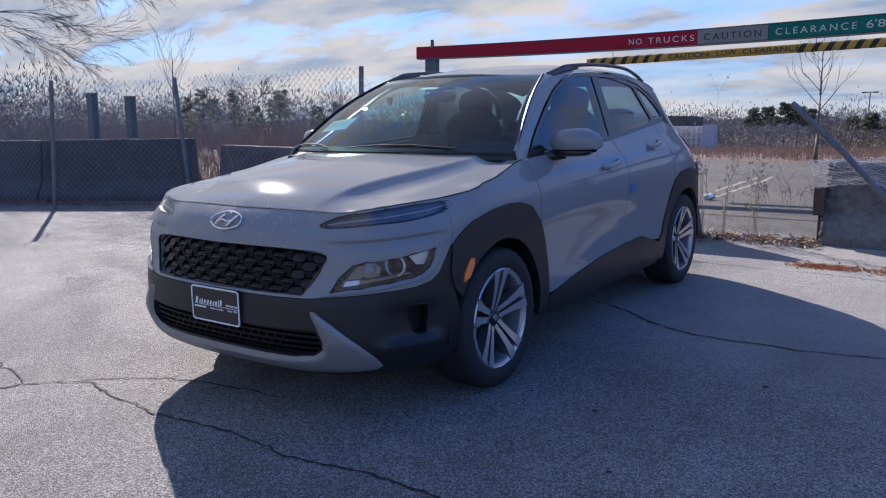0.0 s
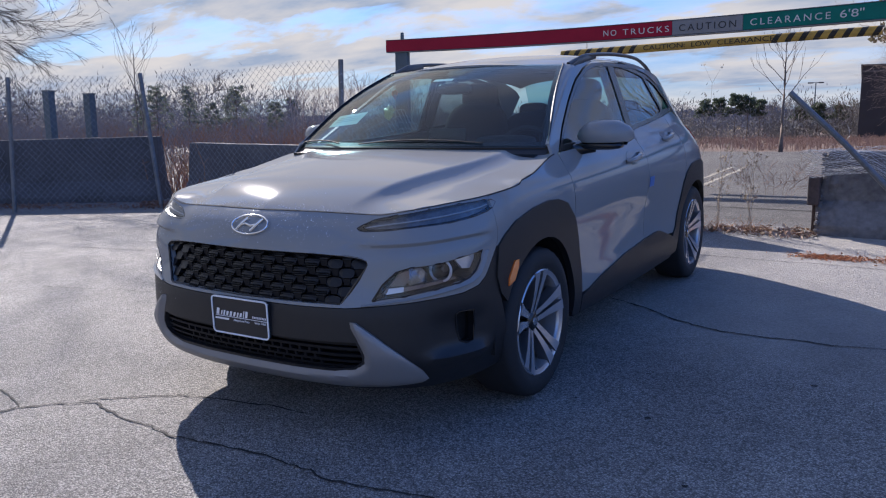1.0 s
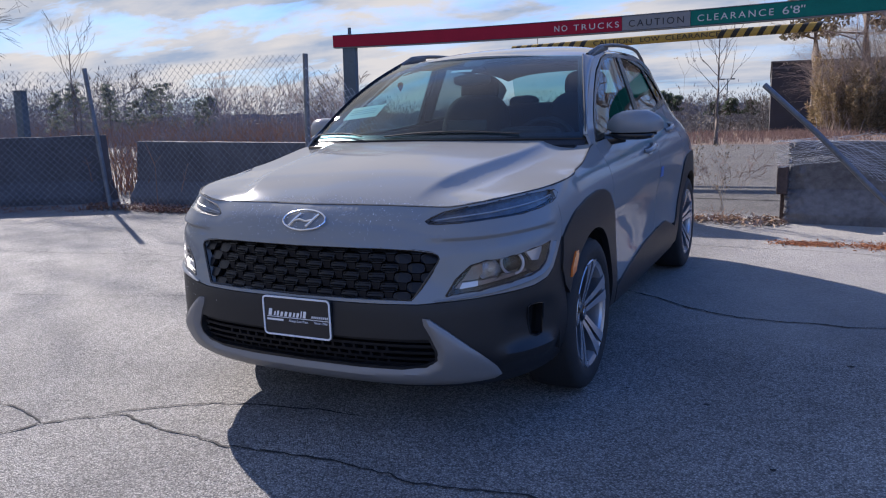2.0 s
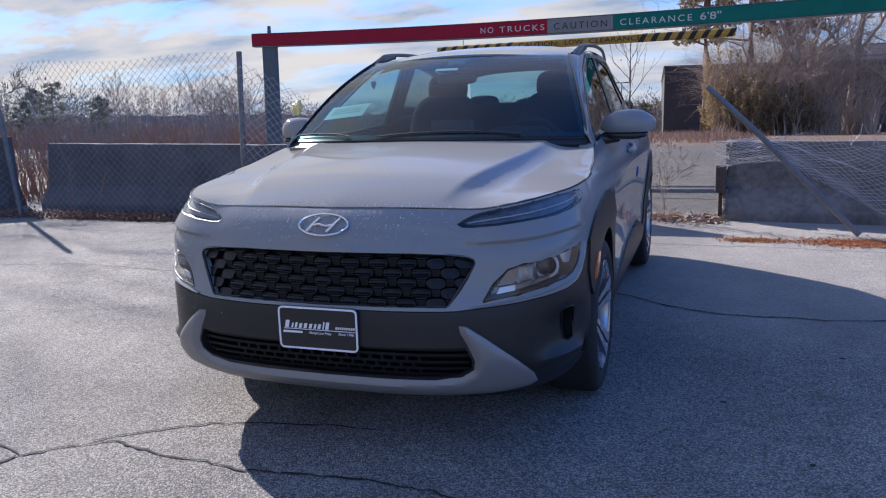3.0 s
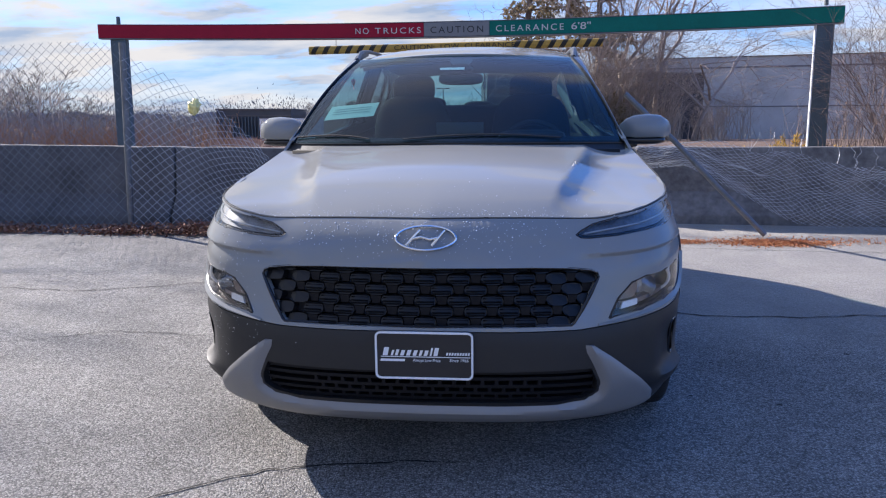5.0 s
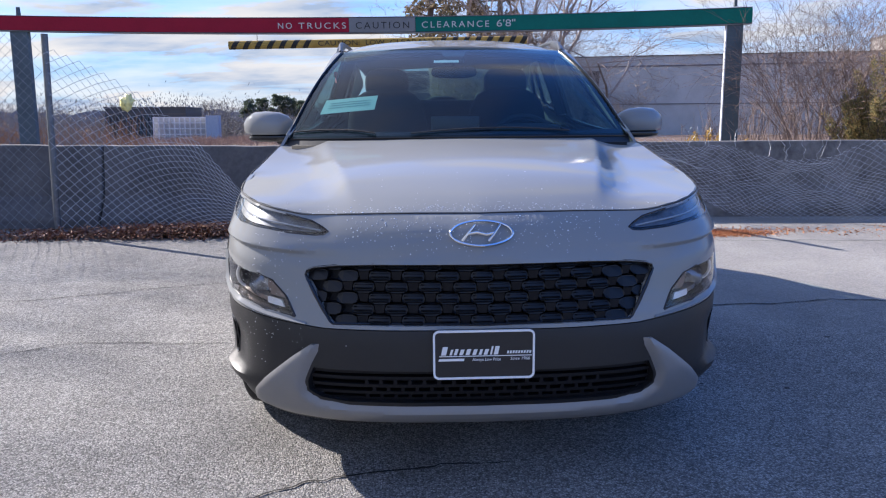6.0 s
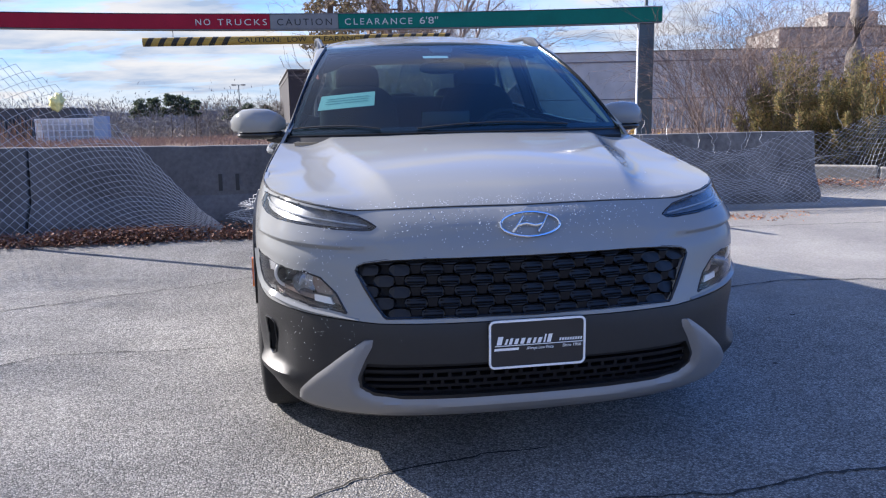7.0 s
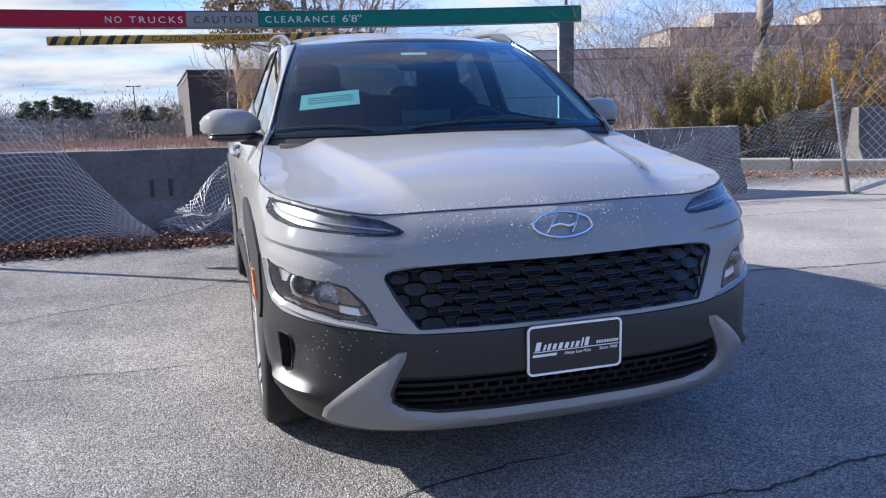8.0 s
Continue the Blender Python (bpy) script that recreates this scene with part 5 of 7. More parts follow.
        blue = sheet([(side * along(1.555), 0.768), (side * along(1.635), 0.768), (side * along(1.635), 0.828), (side * along(1.555), 0.828)], skin, 0.05, (), 0.002, 0.004)
        single("tape_patch", blue, BLUE_TAPE, car, "square of blue masking tape")
    # wipers along the cowl
    def wiper(points):
        pts = [screen(s, v, 0.009) for s, v in points]
        single("wiper", tube(curve(pts, 5), 0.0036, 6), RUBBER, car, "black wiper blade")
    wiper([(-0.97, 0.030), (-0.80, 0.042), (-0.62, 0.036), (-0.48, 0.010)])
    wiper([(-0.28, 0.006), (0.0, 0.034), (0.3, 0.040), (0.62, 0.016)])
    cowl = sheet([(-0.98, -0.055), (-0.5, -0.05), (0, -0.045), (0.5, -0.05), (0.98, -0.055), (1, 0.01), (0, 0.01), (-1, 0.01)], screen, 0.1, (), 0.01, -0.012)
    single("cowl", cowl, CLAD, car)
    # papers behind the screen
    def paper(name, s0, s1, v0, v1, tilt, mat, label):
        pts = [(s0, v0), (s1, v0 + tilt), (s1, v1 + tilt), (s0, v1)]
        return single(name, sheet(pts, screen, 0.1, (), 0.001, -0.012), mat, car, label)
    p = paper("window_sheet", -0.865, -0.525, 0.215, 0.345, 0.03, PAPER, "pale green paper sheet inside the screen")
    bars = bmesh.new()
    for k in range(3):
        s0, v0 = -0.855, 0.300 - 0.022 * k
        q = [bars.verts.new(screen(s, v + (s - s0) * 0.09, -0.0095)) for s, v in ((s0 + 0.03, v0), (s0 + 0.29, v0), (s0 + 0.29, v0 + 0.006), (s0 + 0.03, v0 + 0.006))]
        bars.faces.new(q)
    part("printed_line", bars, PAPER_INK, p)
    paper("screen_label", -0.165, 0.035, 0.765, 0.80, 0.0, WHITE, "white label at the top of the screen")
    red_tag = bmesh.new()
    vs = [red_tag.verts.new((-0.62 + 0.008 * math.sin(k), 1.10 + 0.03 * math.cos(k * math.tau / 12), 1.36 + 0.03 * math.sin(k * math.tau / 12))) for k in range(12)]
    red_tag.faces.new(vs)
    part("hanging_tag", red_tag, RED_TAG, car)
    # water drops on nose and bonnet
    rng = random.Random(5)
    drops = bmesh.new()
    def drop(p, nrm, r):
        t = nrm.orthogonal().normalized()
        b = nrm.cross(t)
        ring = [drops.verts.new(p + (t * math.cos(k * math.tau / 6) + b * math.sin(k * math.tau / 6)) * r) for k in range(6)]
        mid = [drops.verts.new(p + (t * math.cos(k * math.tau / 6) + b * math.sin(k * math.tau / 6)) * r * 0.7 + nrm * r * 0.45) for k in range(6)]
        top = drops.verts.new(p + nrm * r * 0.62)
        for k in range(6):
            j = (k + 1) % 6
            drops.faces.new((ring[k], ring[j], mid[j], mid[k])); drops.faces.new((mid[k], mid[j], top))
    for _ in range(760):
        x = rng.gauss(0, 0.34)
        if abs(x) > 0.7:
            continue
        if rng.random() < 0.45:
            yy = skin(across(x), seam(across(x))).y + 0.008 + abs(rng.gauss(0, 0.022)) + (0.30 * rng.random() if rng.random() < 0.10 else 0)
            p = hood(x, yy)
            e = 0.01
            nrm = (hood(x + e, yy) - hood(x - e, yy)).cross(hood(x, yy + e) - hood(x, yy - e)).normalized()
        else:
            a = across(x)
            z = seam(a) - 0.01 - abs(rng.gauss(0, 0.045))
            if z < 0.775 or (0.5 < abs(a) and z > 0.82):
                continue
            p = skin(a, z)
            e = 0.01
            nrm = (skin(a + e, z) - skin(a - e, z)).cross(skin(a, z + e) - skin(a, z - e)).normalized()
        drop(p, nrm, rng.uniform(0.0008, 0.0017) * (1.6 if rng.random() < 0.10 else 1))
    for _ in range(170):       # splashes round the lamp and on the bumper
        a, z = -rng.gauss(0.70, 0.09), rng.uniform(0.42, 0.84)
        if abs(a) < 0.6 and z > 0.56 or z < 0.47 and abs(a) < 0.72:
            continue
        p = skin(a, z, 0.001)
        nrm = (skin(a + 0.01, z) - skin(a - 0.01, z)).cross(skin(a, z + 0.01) - skin(a, z - 0.01)).normalized()
        drop(p, nrm, rng.uniform(0.0008, 0.0017))
    tagged(part("water_drop", drops, DROP, car, "water drops with glints painted white", True), kind="stuff")


def build_cabin(car):
    """Seats, dashboard, wheel, floor and underbody."""
    single("underbody", box(-0.66, 0.66, -0.62, 3.05, 0.21, 0.42, 0.03), DARK, car)
    single("engine_block", box(-0.60, 0.60, -0.70, 0.25, 0.40, 0.78, 0.04), DARK, car)
    single("firewall", box(-0.74, 0.74, 0.26, 0.30, 0.40, 1.05), DARK, car)
    for y in (0.0, 2.605):
        for side in (1, -1):
            bm = bmesh.new()
            n = 16
            a = [bm.verts.new((side * 0.60, y + 0.41 * math.cos(math.pi * k / n), 0.30 + 0.42 * math.sin(math.pi * k / n))) for k in range(n + 1)]
            b = [bm.verts.new((side * 0.875, y + 0.41 * math.cos(math.pi * k / n), 0.30 + 0.42 * math.sin(math.pi * k / n))) for k in range(n + 1)]
            for k in range(n):
                bm.faces.new((a[k], a[k + 1], b[k + 1], b[k]))
            bm.faces.new(a)
            single("wheel_well", bm, DARK, car)
    # dashboard with binnacle and screen
    dash = bmesh.new()
    prof = [(0.30, 1.05), (0.45, 1.075), (0.62, 1.075), (0.76, 1.045), (0.80, 0.96), (0.74, 0.84), (0.55, 0.80), (0.30, 0.80)]
    dash = prism(prof, "x", -0.72, 0.72, 0.015)
    dashboard = single("dashboard", dash, DASH, car)
    single("binnacle", blob(0.36, 0.72, 1.085, 0.17, 0.08, 0.035, 3, 8), DASH, dashboard)
    single("display", box(-0.12, 0.12, 0.70, 0.72, 1.03, 1.16, 0.006), BLACK, dashboard)
    ringp = []
    tilt = pose(0.37, 0.90, 0.98, 65, 0, 0)
    ringp = [tilt @ Vector((0.185 * math.cos(k * math.tau / 28), 0.185 * math.sin(k * math.tau / 28), 0)) for k in range(29)]
    steer = single("steering_wheel", tube(ringp, 0.016, 8), DASH, car)
    hub = blob(0, 0, 0, 0.07, 0.06, 0.03, 3, 8)
    bmesh.ops.transform(hub, matrix=tilt, verts=hub.verts[:])
    single("steering_hub", hub, DASH, steer)
    for e in (Vector((0.175, 0, 0)), Vector((-0.175, 0, 0)), Vector((0, -0.175, 0))):
        single("steering_spoke", rod(tilt @ Vector((0, 0, -0.005)), tilt @ e, 0.018, 0.014, 8), DASH, steer)
    for x in (0.37, -0.37):
        seat = single("front_seat", blob(x, 1.35, 0.66, 0.25, 0.27, 0.10, 3.5), FABRIC, car, "black cloth front seat")
        back = blob(0, 0, 0, 0.245, 0.085, 0.33, 3.2)
        bmesh.ops.transform(back, matrix=pose(x, 1.66, 0.98, -16, 0, 0), verts=back.verts[:])
        single("seat_back", back, FABRIC, seat)
        head = blob(0, 0, 0, 0.135, 0.055, 0.095, 3)
        bmesh.ops.transform(head, matrix=pose(x, 1.77, 1.335, -10, 0, 0), verts=head.verts[:])
        single("headrest", head, FABRIC, seat)
        for dx in (-0.05, 0.05):
            single("headrest_post", rod((x + dx, 1.74, 1.20), (x + dx, 1.77, 1.30), 0.006, sides=6), CHROME, seat)
    bench = single("rear_seat", blob(0, 2.20, 0.66, 0.62, 0.26, 0.11, 5), FABRIC, car, "black cloth rear bench")
    back = blob(0, 0, 0, 0.60, 0.09, 0.30, 5)
    bmesh.ops.transform(back, matrix=pose(0, 2.52, 0.93, -18, 0, 0), verts=back.verts[:])
    single("seat_back", back, FABRIC, bench)
    for x in (-0.36, 0.0, 0.36):
        single("headrest", blob(x, 2.62, 1.22 - 0.03 * (x == 0), 0.12, 0.05, 0.065, 3), FABRIC, bench)
    single("boot_floor", box(-0.62, 0.62, 2.4, 3.1, 0.78, 0.82), DARK, car)
    single("headliner", sheet([(-0.97, 0.93), (0.97, 0.93), (0.97, 2.78), (-0.97, 2.78)], roof, 0.15, (), 0.004, -0.035), LINER, car)
    single("rear_view_mirror", blob(0.0, 0.80, 1.375, 0.115, 0.018, 0.032, 3.2, 8), BLACK, car)
    single("mirror_stalk", rod((0, 0.80, 1.385), (0, 0.84, 1.43), 0.010, sides=8), BLACK, car)
    single("camera_housing", blob(0, 0.86, 1.432, 0.06, 0.045, 0.018, 3, 8), BLACK, car)
    for x in (-0.36, 0.36):
        visor = blob(x, 0.99, 1.455, 0.20, 0.07, 0.008, 4, 8)
        single("sun_visor", visor, LINER, car)
    for side in (1, -1):
        single("inner_pillar", tube([skin(side * along(y), z, -0.055) for y, z in ((1.595, 1.14), (1.60, 1.30), (1.61, 1.48))], 0.030, 8, 0.6), DASH, car)
        single("door_card", sheet([(side * along(y), z) for y, z in ((0.45, 0.40), (2.2, 0.45), (2.3, 1.10), (1.5, 1.05), (0.45, 1.03))], skin, 0.12, (), 0.01, -0.085), DASH, car)


def build_car():
    car = thing("car", "grey compact crossover car with black cladding and roof rails, parked", "car", CAR)
    build_shell(car)
    build_lamps(car)
    build_details(car)
    build_cabin(car)
    for y in (0.0, 2.605):
        for side in (1, -1):
            build_wheel(car, side * 0.785, y, side)
    return car


car = build_car()

# ---- barriers ----
def barrier(a, b, h, label, mat=None, fall=0.0, crumbled=False):
    """A concrete barrier with a flared foot from a to b on the ground, with lifting slots and joints."""
    a, b = Vector((*a, ground_z(*a))), Vector((*b, ground_z(*b)))
    d = b - a
    n = d.length
    m = Matrix.Translation(a) @ Matrix.Rotation(math.atan2(d.y, d.x), 4, "Z") @ Matrix.Rotation(-math.asin(d.z / n), 4, "Y")
    t = thing("concrete_barrier", label, "concrete barrier", m)
    prof = [(-0.29, -0.05), (-0.29, 0.085), (-0.145, 0.31), (-0.085, h), (0.085, h), (0.145, 0.31), (0.29, 0.085), (0.29, -0.05)]
    rng = random.Random(int(n * 1000))
    count = max(1, round(n / 3.05))
    for k in range(count):
        x0, x1 = n * k / count + 0.012, n * (k + 1) / count - 0.012
        bm = bmesh.new()
        steps = 26
        rings = []
        for i in range(steps + 1):
            x = x0 + (x1 - x0) * i / steps
            ring = []
            for j, (y, z) in enumerate(prof):
                chip = 0.0
                if j in (3, 4):
                    chip = 0.012 * max(0, noise.noise((x * 4, k * 7 + h, 1.3)) - 0.1) + 0.05 * max(0, noise.noise((x * 1.7 + 9, k * 3.1, 4.0)) - 0.45)
                ring.append(bm.verts.new((x, y + 0.006 * noise.noise((x * 3, y * 9, z * 5)), z - chip - (fall * x / n if z == h else 0))))
            rings.append(ring)
        for p, q in zip(rings, rings[1:]):
            for j in range(len(prof) - 1):
                bm.faces.new((p[j], p[j + 1], q[j + 1], q[j]))
        bm.faces.new(rings[0]); bm.faces.new(rings[-1][::-1])
        bmesh.ops.recalc_face_normals(bm, faces=bm.faces[:])
        sharp = [e for e in bm.edges if len(e.link_faces) == 2 and e.calc_face_angle(0) > 0.5]
        bmesh.ops.bevel(bm, geom=sharp, offset=0.014, segments=2, affect="EDGES", profile=0.5)
        if crumbled and k == 0:
            bm.normal_update()
            bmesh.ops.subdivide_edges(bm, edges=[e for e in bm.edges if min(v.co.x for v in e.verts) < 0.45 and e.calc_length() > 0.05], cuts=5, use_grid_fill=True)
            bmesh.ops.triangulate(bm, faces=[f for f in bm.faces if len(f.verts) > 4])
            bm.normal_update()
            for v in bm.verts:
                f = max(0.0, 1 - v.co.x / 0.45)
                rough = noise.noise(v.co * 6) * 0.05 + noise.noise(v.co * 17) * 0.028 + noise.noise(v.co * 41) * 0.012
                v.co += v.normal * f * f * (rough - 0.012)
                v.co.x += f * f * (0.10 * max(0.0, v.co.z - 0.25) - 0.03)
        part("barrier_block", bm, mat or CONCRETE, t)
    return t


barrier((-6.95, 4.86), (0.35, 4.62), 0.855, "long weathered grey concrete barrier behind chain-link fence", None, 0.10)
barrier((1.47, 5.06), (4.85, 4.78), 0.76, "stained grey concrete barrier with draped wire mesh", CONCRETE_WORN, 0.0, True)
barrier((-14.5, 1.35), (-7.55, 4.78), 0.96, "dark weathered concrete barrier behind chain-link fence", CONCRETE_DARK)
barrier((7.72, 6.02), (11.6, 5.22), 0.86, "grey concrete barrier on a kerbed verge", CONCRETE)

# crumbled end of the shorter barrier, with stones showing
broken = [ob for ob in bpy.data.objects if ob.name.startswith("concrete_barrier")][1]
rng = random.Random(8)
for k in range(34):
    z = rng.uniform(0.02, 0.74)
    half = 0.27 if z < 0.1 else (0.27 - (z - 0.1) * 0.6 if z < 0.3 else 0.145 - (z - 0.3) * 0.13)
    yy = -half * (1.0 if k % 3 else rng.uniform(-1, 1))
    bm = bmesh.new()
    bmesh.ops.create_icosphere(bm, subdivisions=1, radius=1.0)
    for v in bm.verts:
        v.co = Vector((0.02 + v.co.x * rng.uniform(0.012, 0.03), yy + v.co.y * rng.uniform(0.012, 0.028), z + v.co.z * rng.uniform(0.012, 0.03)))
    part("exposed_stone", bm, CONCRETE_WORN, broken)

# stamped figures on the barrier face become plain bars
marks = thing("stencil_mark", "two faded dark stencil bars on concrete barrier", "marking")
for x in (-1.575, -1.415):
    bar_bm = box(x, x + 0.035, 4.0, 4.02, 0.58, 0.74)
    for v in bar_bm.verts:       # follows the slope of the barrier's face
        v.co.y += 0.537 + 0.094 * (v.co.z - 0.58) + 0.033 * (-1.5 - x)
    part("stencil_bar", bar_bm, SIGN_BLACK, marks)
bracket = thing("steel_bracket", "rusty dark steel bracket at the barrier end", "bracket")
part("bracket_plate", box(1.375, 1.475, 4.82, 5.06, 0.52, 0.79, 0.01), RUST, bracket)
part("bracket_stem", box(1.41, 1.45, 4.92, 4.99, ground_z(1.4, 5) - 0.02, 0.52, 0.006), RUST, bracket)


# ---- clearance gantry ----
def build_gantry():
    a, b = Vector((-6.60, 9.36, 2.77)), Vector((5.28, 9.70, 2.935))
    d = b - a
    n = d.length
    t = thing("clearance_gantry", "red, grey and green clearance bar on blue-grey steel posts", "height barrier")
    m = Matrix.Translation(a) @ Matrix.Rotation(math.atan2(d.y, d.x), 4, "Z") @ Matrix.Rotation(-math.asin(d.z / n), 4, "Y")
    def on_beam(name, bm, mat, label="", parent=None):
        for k in range(1, 24):
            bmesh.ops.bisect_plane(bm, geom=bm.verts[:] + bm.edges[:] + bm.faces[:], plane_co=(n * k / 24, 0, 0), plane_no=(1, 0, 0))
        for v in bm.verts:          # the old beam sags and its far end is slimmer
            s = min(1.0, max(0.0, v.co.x / n))
            v.co.z = v.co.z * (0.86 + 0.14 * s) - 0.01 - 0.02 * s - 0.36 * s * (1 - s)
        bmesh.ops.transform(bm, matrix=m, verts=bm.verts[:])
        return part(name, bm, mat, parent or t, label)
    beam = on_beam("beam", box(0, n, -0.06, 0.06, -0.125, 0.125, 0.008), STEEL_BLUE)
    cuts = [(0.0, 5.37, RED, "faded red panel"), (5.375, 6.415, GREY_SIGN, "grey panel"), (6.42, n, GREEN, "green panel")]
    for x0, x1, mat, label in cuts:
        on_beam("panel", box(x0, x1, -0.075, -0.0605, -0.118, 0.118, 0.004), mat, label, beam)
    on_beam("trim_strip", box(0.0, n, -0.078, 0.062, -0.138, -0.1255), GREY_SIGN, "", beam)
    on_beam("trim_strip", box(0.0, n, -0.078, 0.062, 0.1255, 0.134), GREY_SIGN, "", beam)
    on_beam("lettering", text_mesh("NO", 0.100, 0.215, None, (4.27, -0.078, -0.056), spread=1.35), CREAM, "cream word", beam)
    on_beam("lettering", text_mesh("TRUCKS", 0.100, 0.735, None, (4.59, -0.078, -0.056), spread=1.35), CREAM, "cream word", beam)
    on_beam("lettering", text_mesh("CAUTION", 0.108, 0.84, None, (5.48, -0.078, -0.060), spread=1.35), SIGN_BLACK, "black word", beam)
    on_beam("lettering", text_mesh("CLEARANCE", 0.102, 1.07, None, (6.52, -0.078, -0.056), spread=1.35), CREAM, "cream word", beam)
    on_beam("lettering", text_mesh("6'8\"", 0.112, 0.30, None, (7.71, -0.078, -0.056)), CREAM, "cream figures", beam)
    for x, y in ((-6.28, 9.375), (5.02, 9.70)):
        g = ground_z(x, y)
        post = part("post", box(x - 0.135, x + 0.135, y - 0.055, y + 0.055, g - 0.05, 2.64 if x < 0 else 2.79, 0.012), STEEL_BLUE, t)
        part("post_base", box(x - 0.22, x + 0.22, y - 0.22, y + 0.22, g - 0.02, g + 0.02, 0.004), STEEL_BLUE, t)
        part("post_cap", rod((x, y, 2.88 if x < 0 else 3.05), (x, y, 3.0 if x < 0 else 3.16), 0.035, 0.03, 8), STEEL_BLUE, t)
    part("post_stripe", box(4.865, 4.8835, 9.645, 9.70, ground_z(5, 9.7), 2.76), WHITE_OLD, t, "peeling white edge stripe")
    return t


def build_hanging_bar():
    a, b = Vector((-3.16, 9.66, 2.45)), Vector((1.63, 9.82, 2.545))
    d = b - a
    n = d.length
    t = thing("hanging_bar", "yellow hanging warning bar with black stripes on chains", "warning bar")
    m = Matrix.Translation(a) @ Matrix.Rotation(math.atan2(d.y, d.x), 4, "Z") @ Matrix.Rotation(-math.asin(d.z / n), 4, "Y")
    def put(name, bm, mat, label=""):
        bmesh.ops.transform(bm, matrix=m, verts=bm.verts[:])
        return part(name, bm, mat, t, label)
    tube_bm = rod((0, 0, 0), (n, 0, 0), 0.066, sides=20)
    put("bar", tube_bm, YELLOW)
    for x in [0.06 + 0.19 * k for k in range(7)] + [n - 1.42 + 0.19 * k for k in range(8)]:
        bm = bmesh.new()
        for k in range(9):
            ang = radians(-90 + 22.5 * k)
            yy, zz = -0.0672 * math.cos(ang), 0.0672 * math.sin(ang)
            bm.verts.new((x + zz * 0.6, yy, zz)); bm.verts.new((x + 0.085 + zz * 0.6, yy, zz))
        bm.verts.ensure_lookup_table()
        for k in range(8):
            bm.faces.new((bm.verts[2 * k], bm.verts[2 * k + 1], bm.verts[2 * k + 3], bm.verts[2 * k + 2]))
        put("stripe", bm, SIGN_BLACK)
    for word, w, x in (("CAUTION:", 0.66, 1.42), ("LOW", 0.30, 2.18), ("CLEARANCE", 0.82, 2.57)):
        put("lettering", text_mesh(word, 0.075, w, None, (x, -0.070, -0.037)), SIGN_BLACK)
    for x in (0.45, n - 1.2):
        p = m @ Vector((x, 0, 0.06))
        for k in range(6):
            z0 = p.z + k * 0.034
            part("chain_link", rod((p.x, p.y, z0), (p.x + 0.004 * (k % 2), p.y - 0.02, z0 + 0.036), 0.006, sides=5), GALV, t)
    return t


build_gantry()
build_hanging_bar()


# ---- chain-link fences ----
def mesh_wires(bm, place, u0, u1, v0, v1, pitch=0.098, r=0.0030, step=0.16, keep=None):
    """Two crossing families of wires over a patch place(u, v), in metres along and up."""
    def wire(pts):
        rings = []
        for i, p in enumerate(pts):
            d = (pts[min(i + 1, len(pts) - 1)] - pts[max(i - 1, 0)])
            if d.length < 1e-6:
                return
            q = d.normalized().to_track_quat("Z", "Y").to_matrix()
            rings.append([bm.verts.new(p + q @ Vector((r * math.cos(k * math.tau / 3), r * math.sin(k * math.tau / 3), 0))) for k in range(3)])
        for a, b in zip(rings, rings[1:]):
            for k in range(3):
                bm.faces.new((a[k], a[(k + 1) % 3], b[(k + 1) % 3], b[k]))
    h = v1 - v0
    for sign in (1, -1):
        for k in range(int((u1 - u0 + h) / pitch) + 1):
            c = u0 - h + k * pitch if sign > 0 else u0 + k * pitch
            run = []
            n = max(2, int(h / step))
            for i in range(n + 1):
                v = v0 + h * i / n
                u = c + sign * (v - v0)
                if u0 <= u <= u1 and (keep is None or keep(u, v)):
                    weave = 0.003 * (1 if (i + k) % 2 else -1)
                    p = place(u, v)
                    run.append(Vector((p[0], p[1] + weave, p[2])))
                else:
                    if len(run) > 1:
                        wire(run)
                    run = []
            if len(run) > 1:
                wire(run)
    return bm


def fence_post(parent, x, y, h, lean=(0, 0), r=0.030):
    g = ground_z(x, y)
    part("post", rod((x, y, g - 0.05), (x + lean[0], y + lean[1], g + h), r, r, 12), GALV_DARK, parent)


fence = thing("chain_link_fence", "old galvanised chain-link fence with leaning posts, partly collapsed", "fence")
FENCE = [(-12.6, 2.0), (-8.45, 2.95), (-6.69, 4.02), (-3.57, 4.13)]
for (x, y), lean in zip(FENCE, ((0, 0), (0.05, 0.05), (-0.25, -0.02), (0.03, 0.0))):
    fence_post(fence, x, y, 1.84, lean)
for k, ((xa, ya), (xb, yb)) in enumerate(zip(FENCE, FENCE[1:])):
    n = math.hypot(xb - xa, yb - ya)
    def on_bay(u, v, xa=xa, ya=ya, xb=xb, yb=yb, n=n, k=k):
        x, y = xa + (xb - xa) * u / n, ya + (yb - ya) * u / n
        return (x - 0.12 * (v / 1.8) * (1 - abs(2 * u / n - 1)) * 0.3, y + 0.05 * math.sin(u * 2.1 + k) * v / 1.8 - 0.03, ground_z(x, y) + 0.03 + v * (1 + 0.015 * math.sin(u * 3)))
    part("wire_mesh", mesh_wires(bmesh.new(), on_bay, 0, n, 0, 1.80, 0.088, 0.0019), WIRE_BACKLIT, fence)


SLUMP_U, SLUMP_TOP = (0, 0.4, 0.88, 1.37, 1.58, 1.8, 2.0, 2.25), (1.72, 1.52, 1.24, 0.86, 0.64, 0.42, 0.22, 0.05)


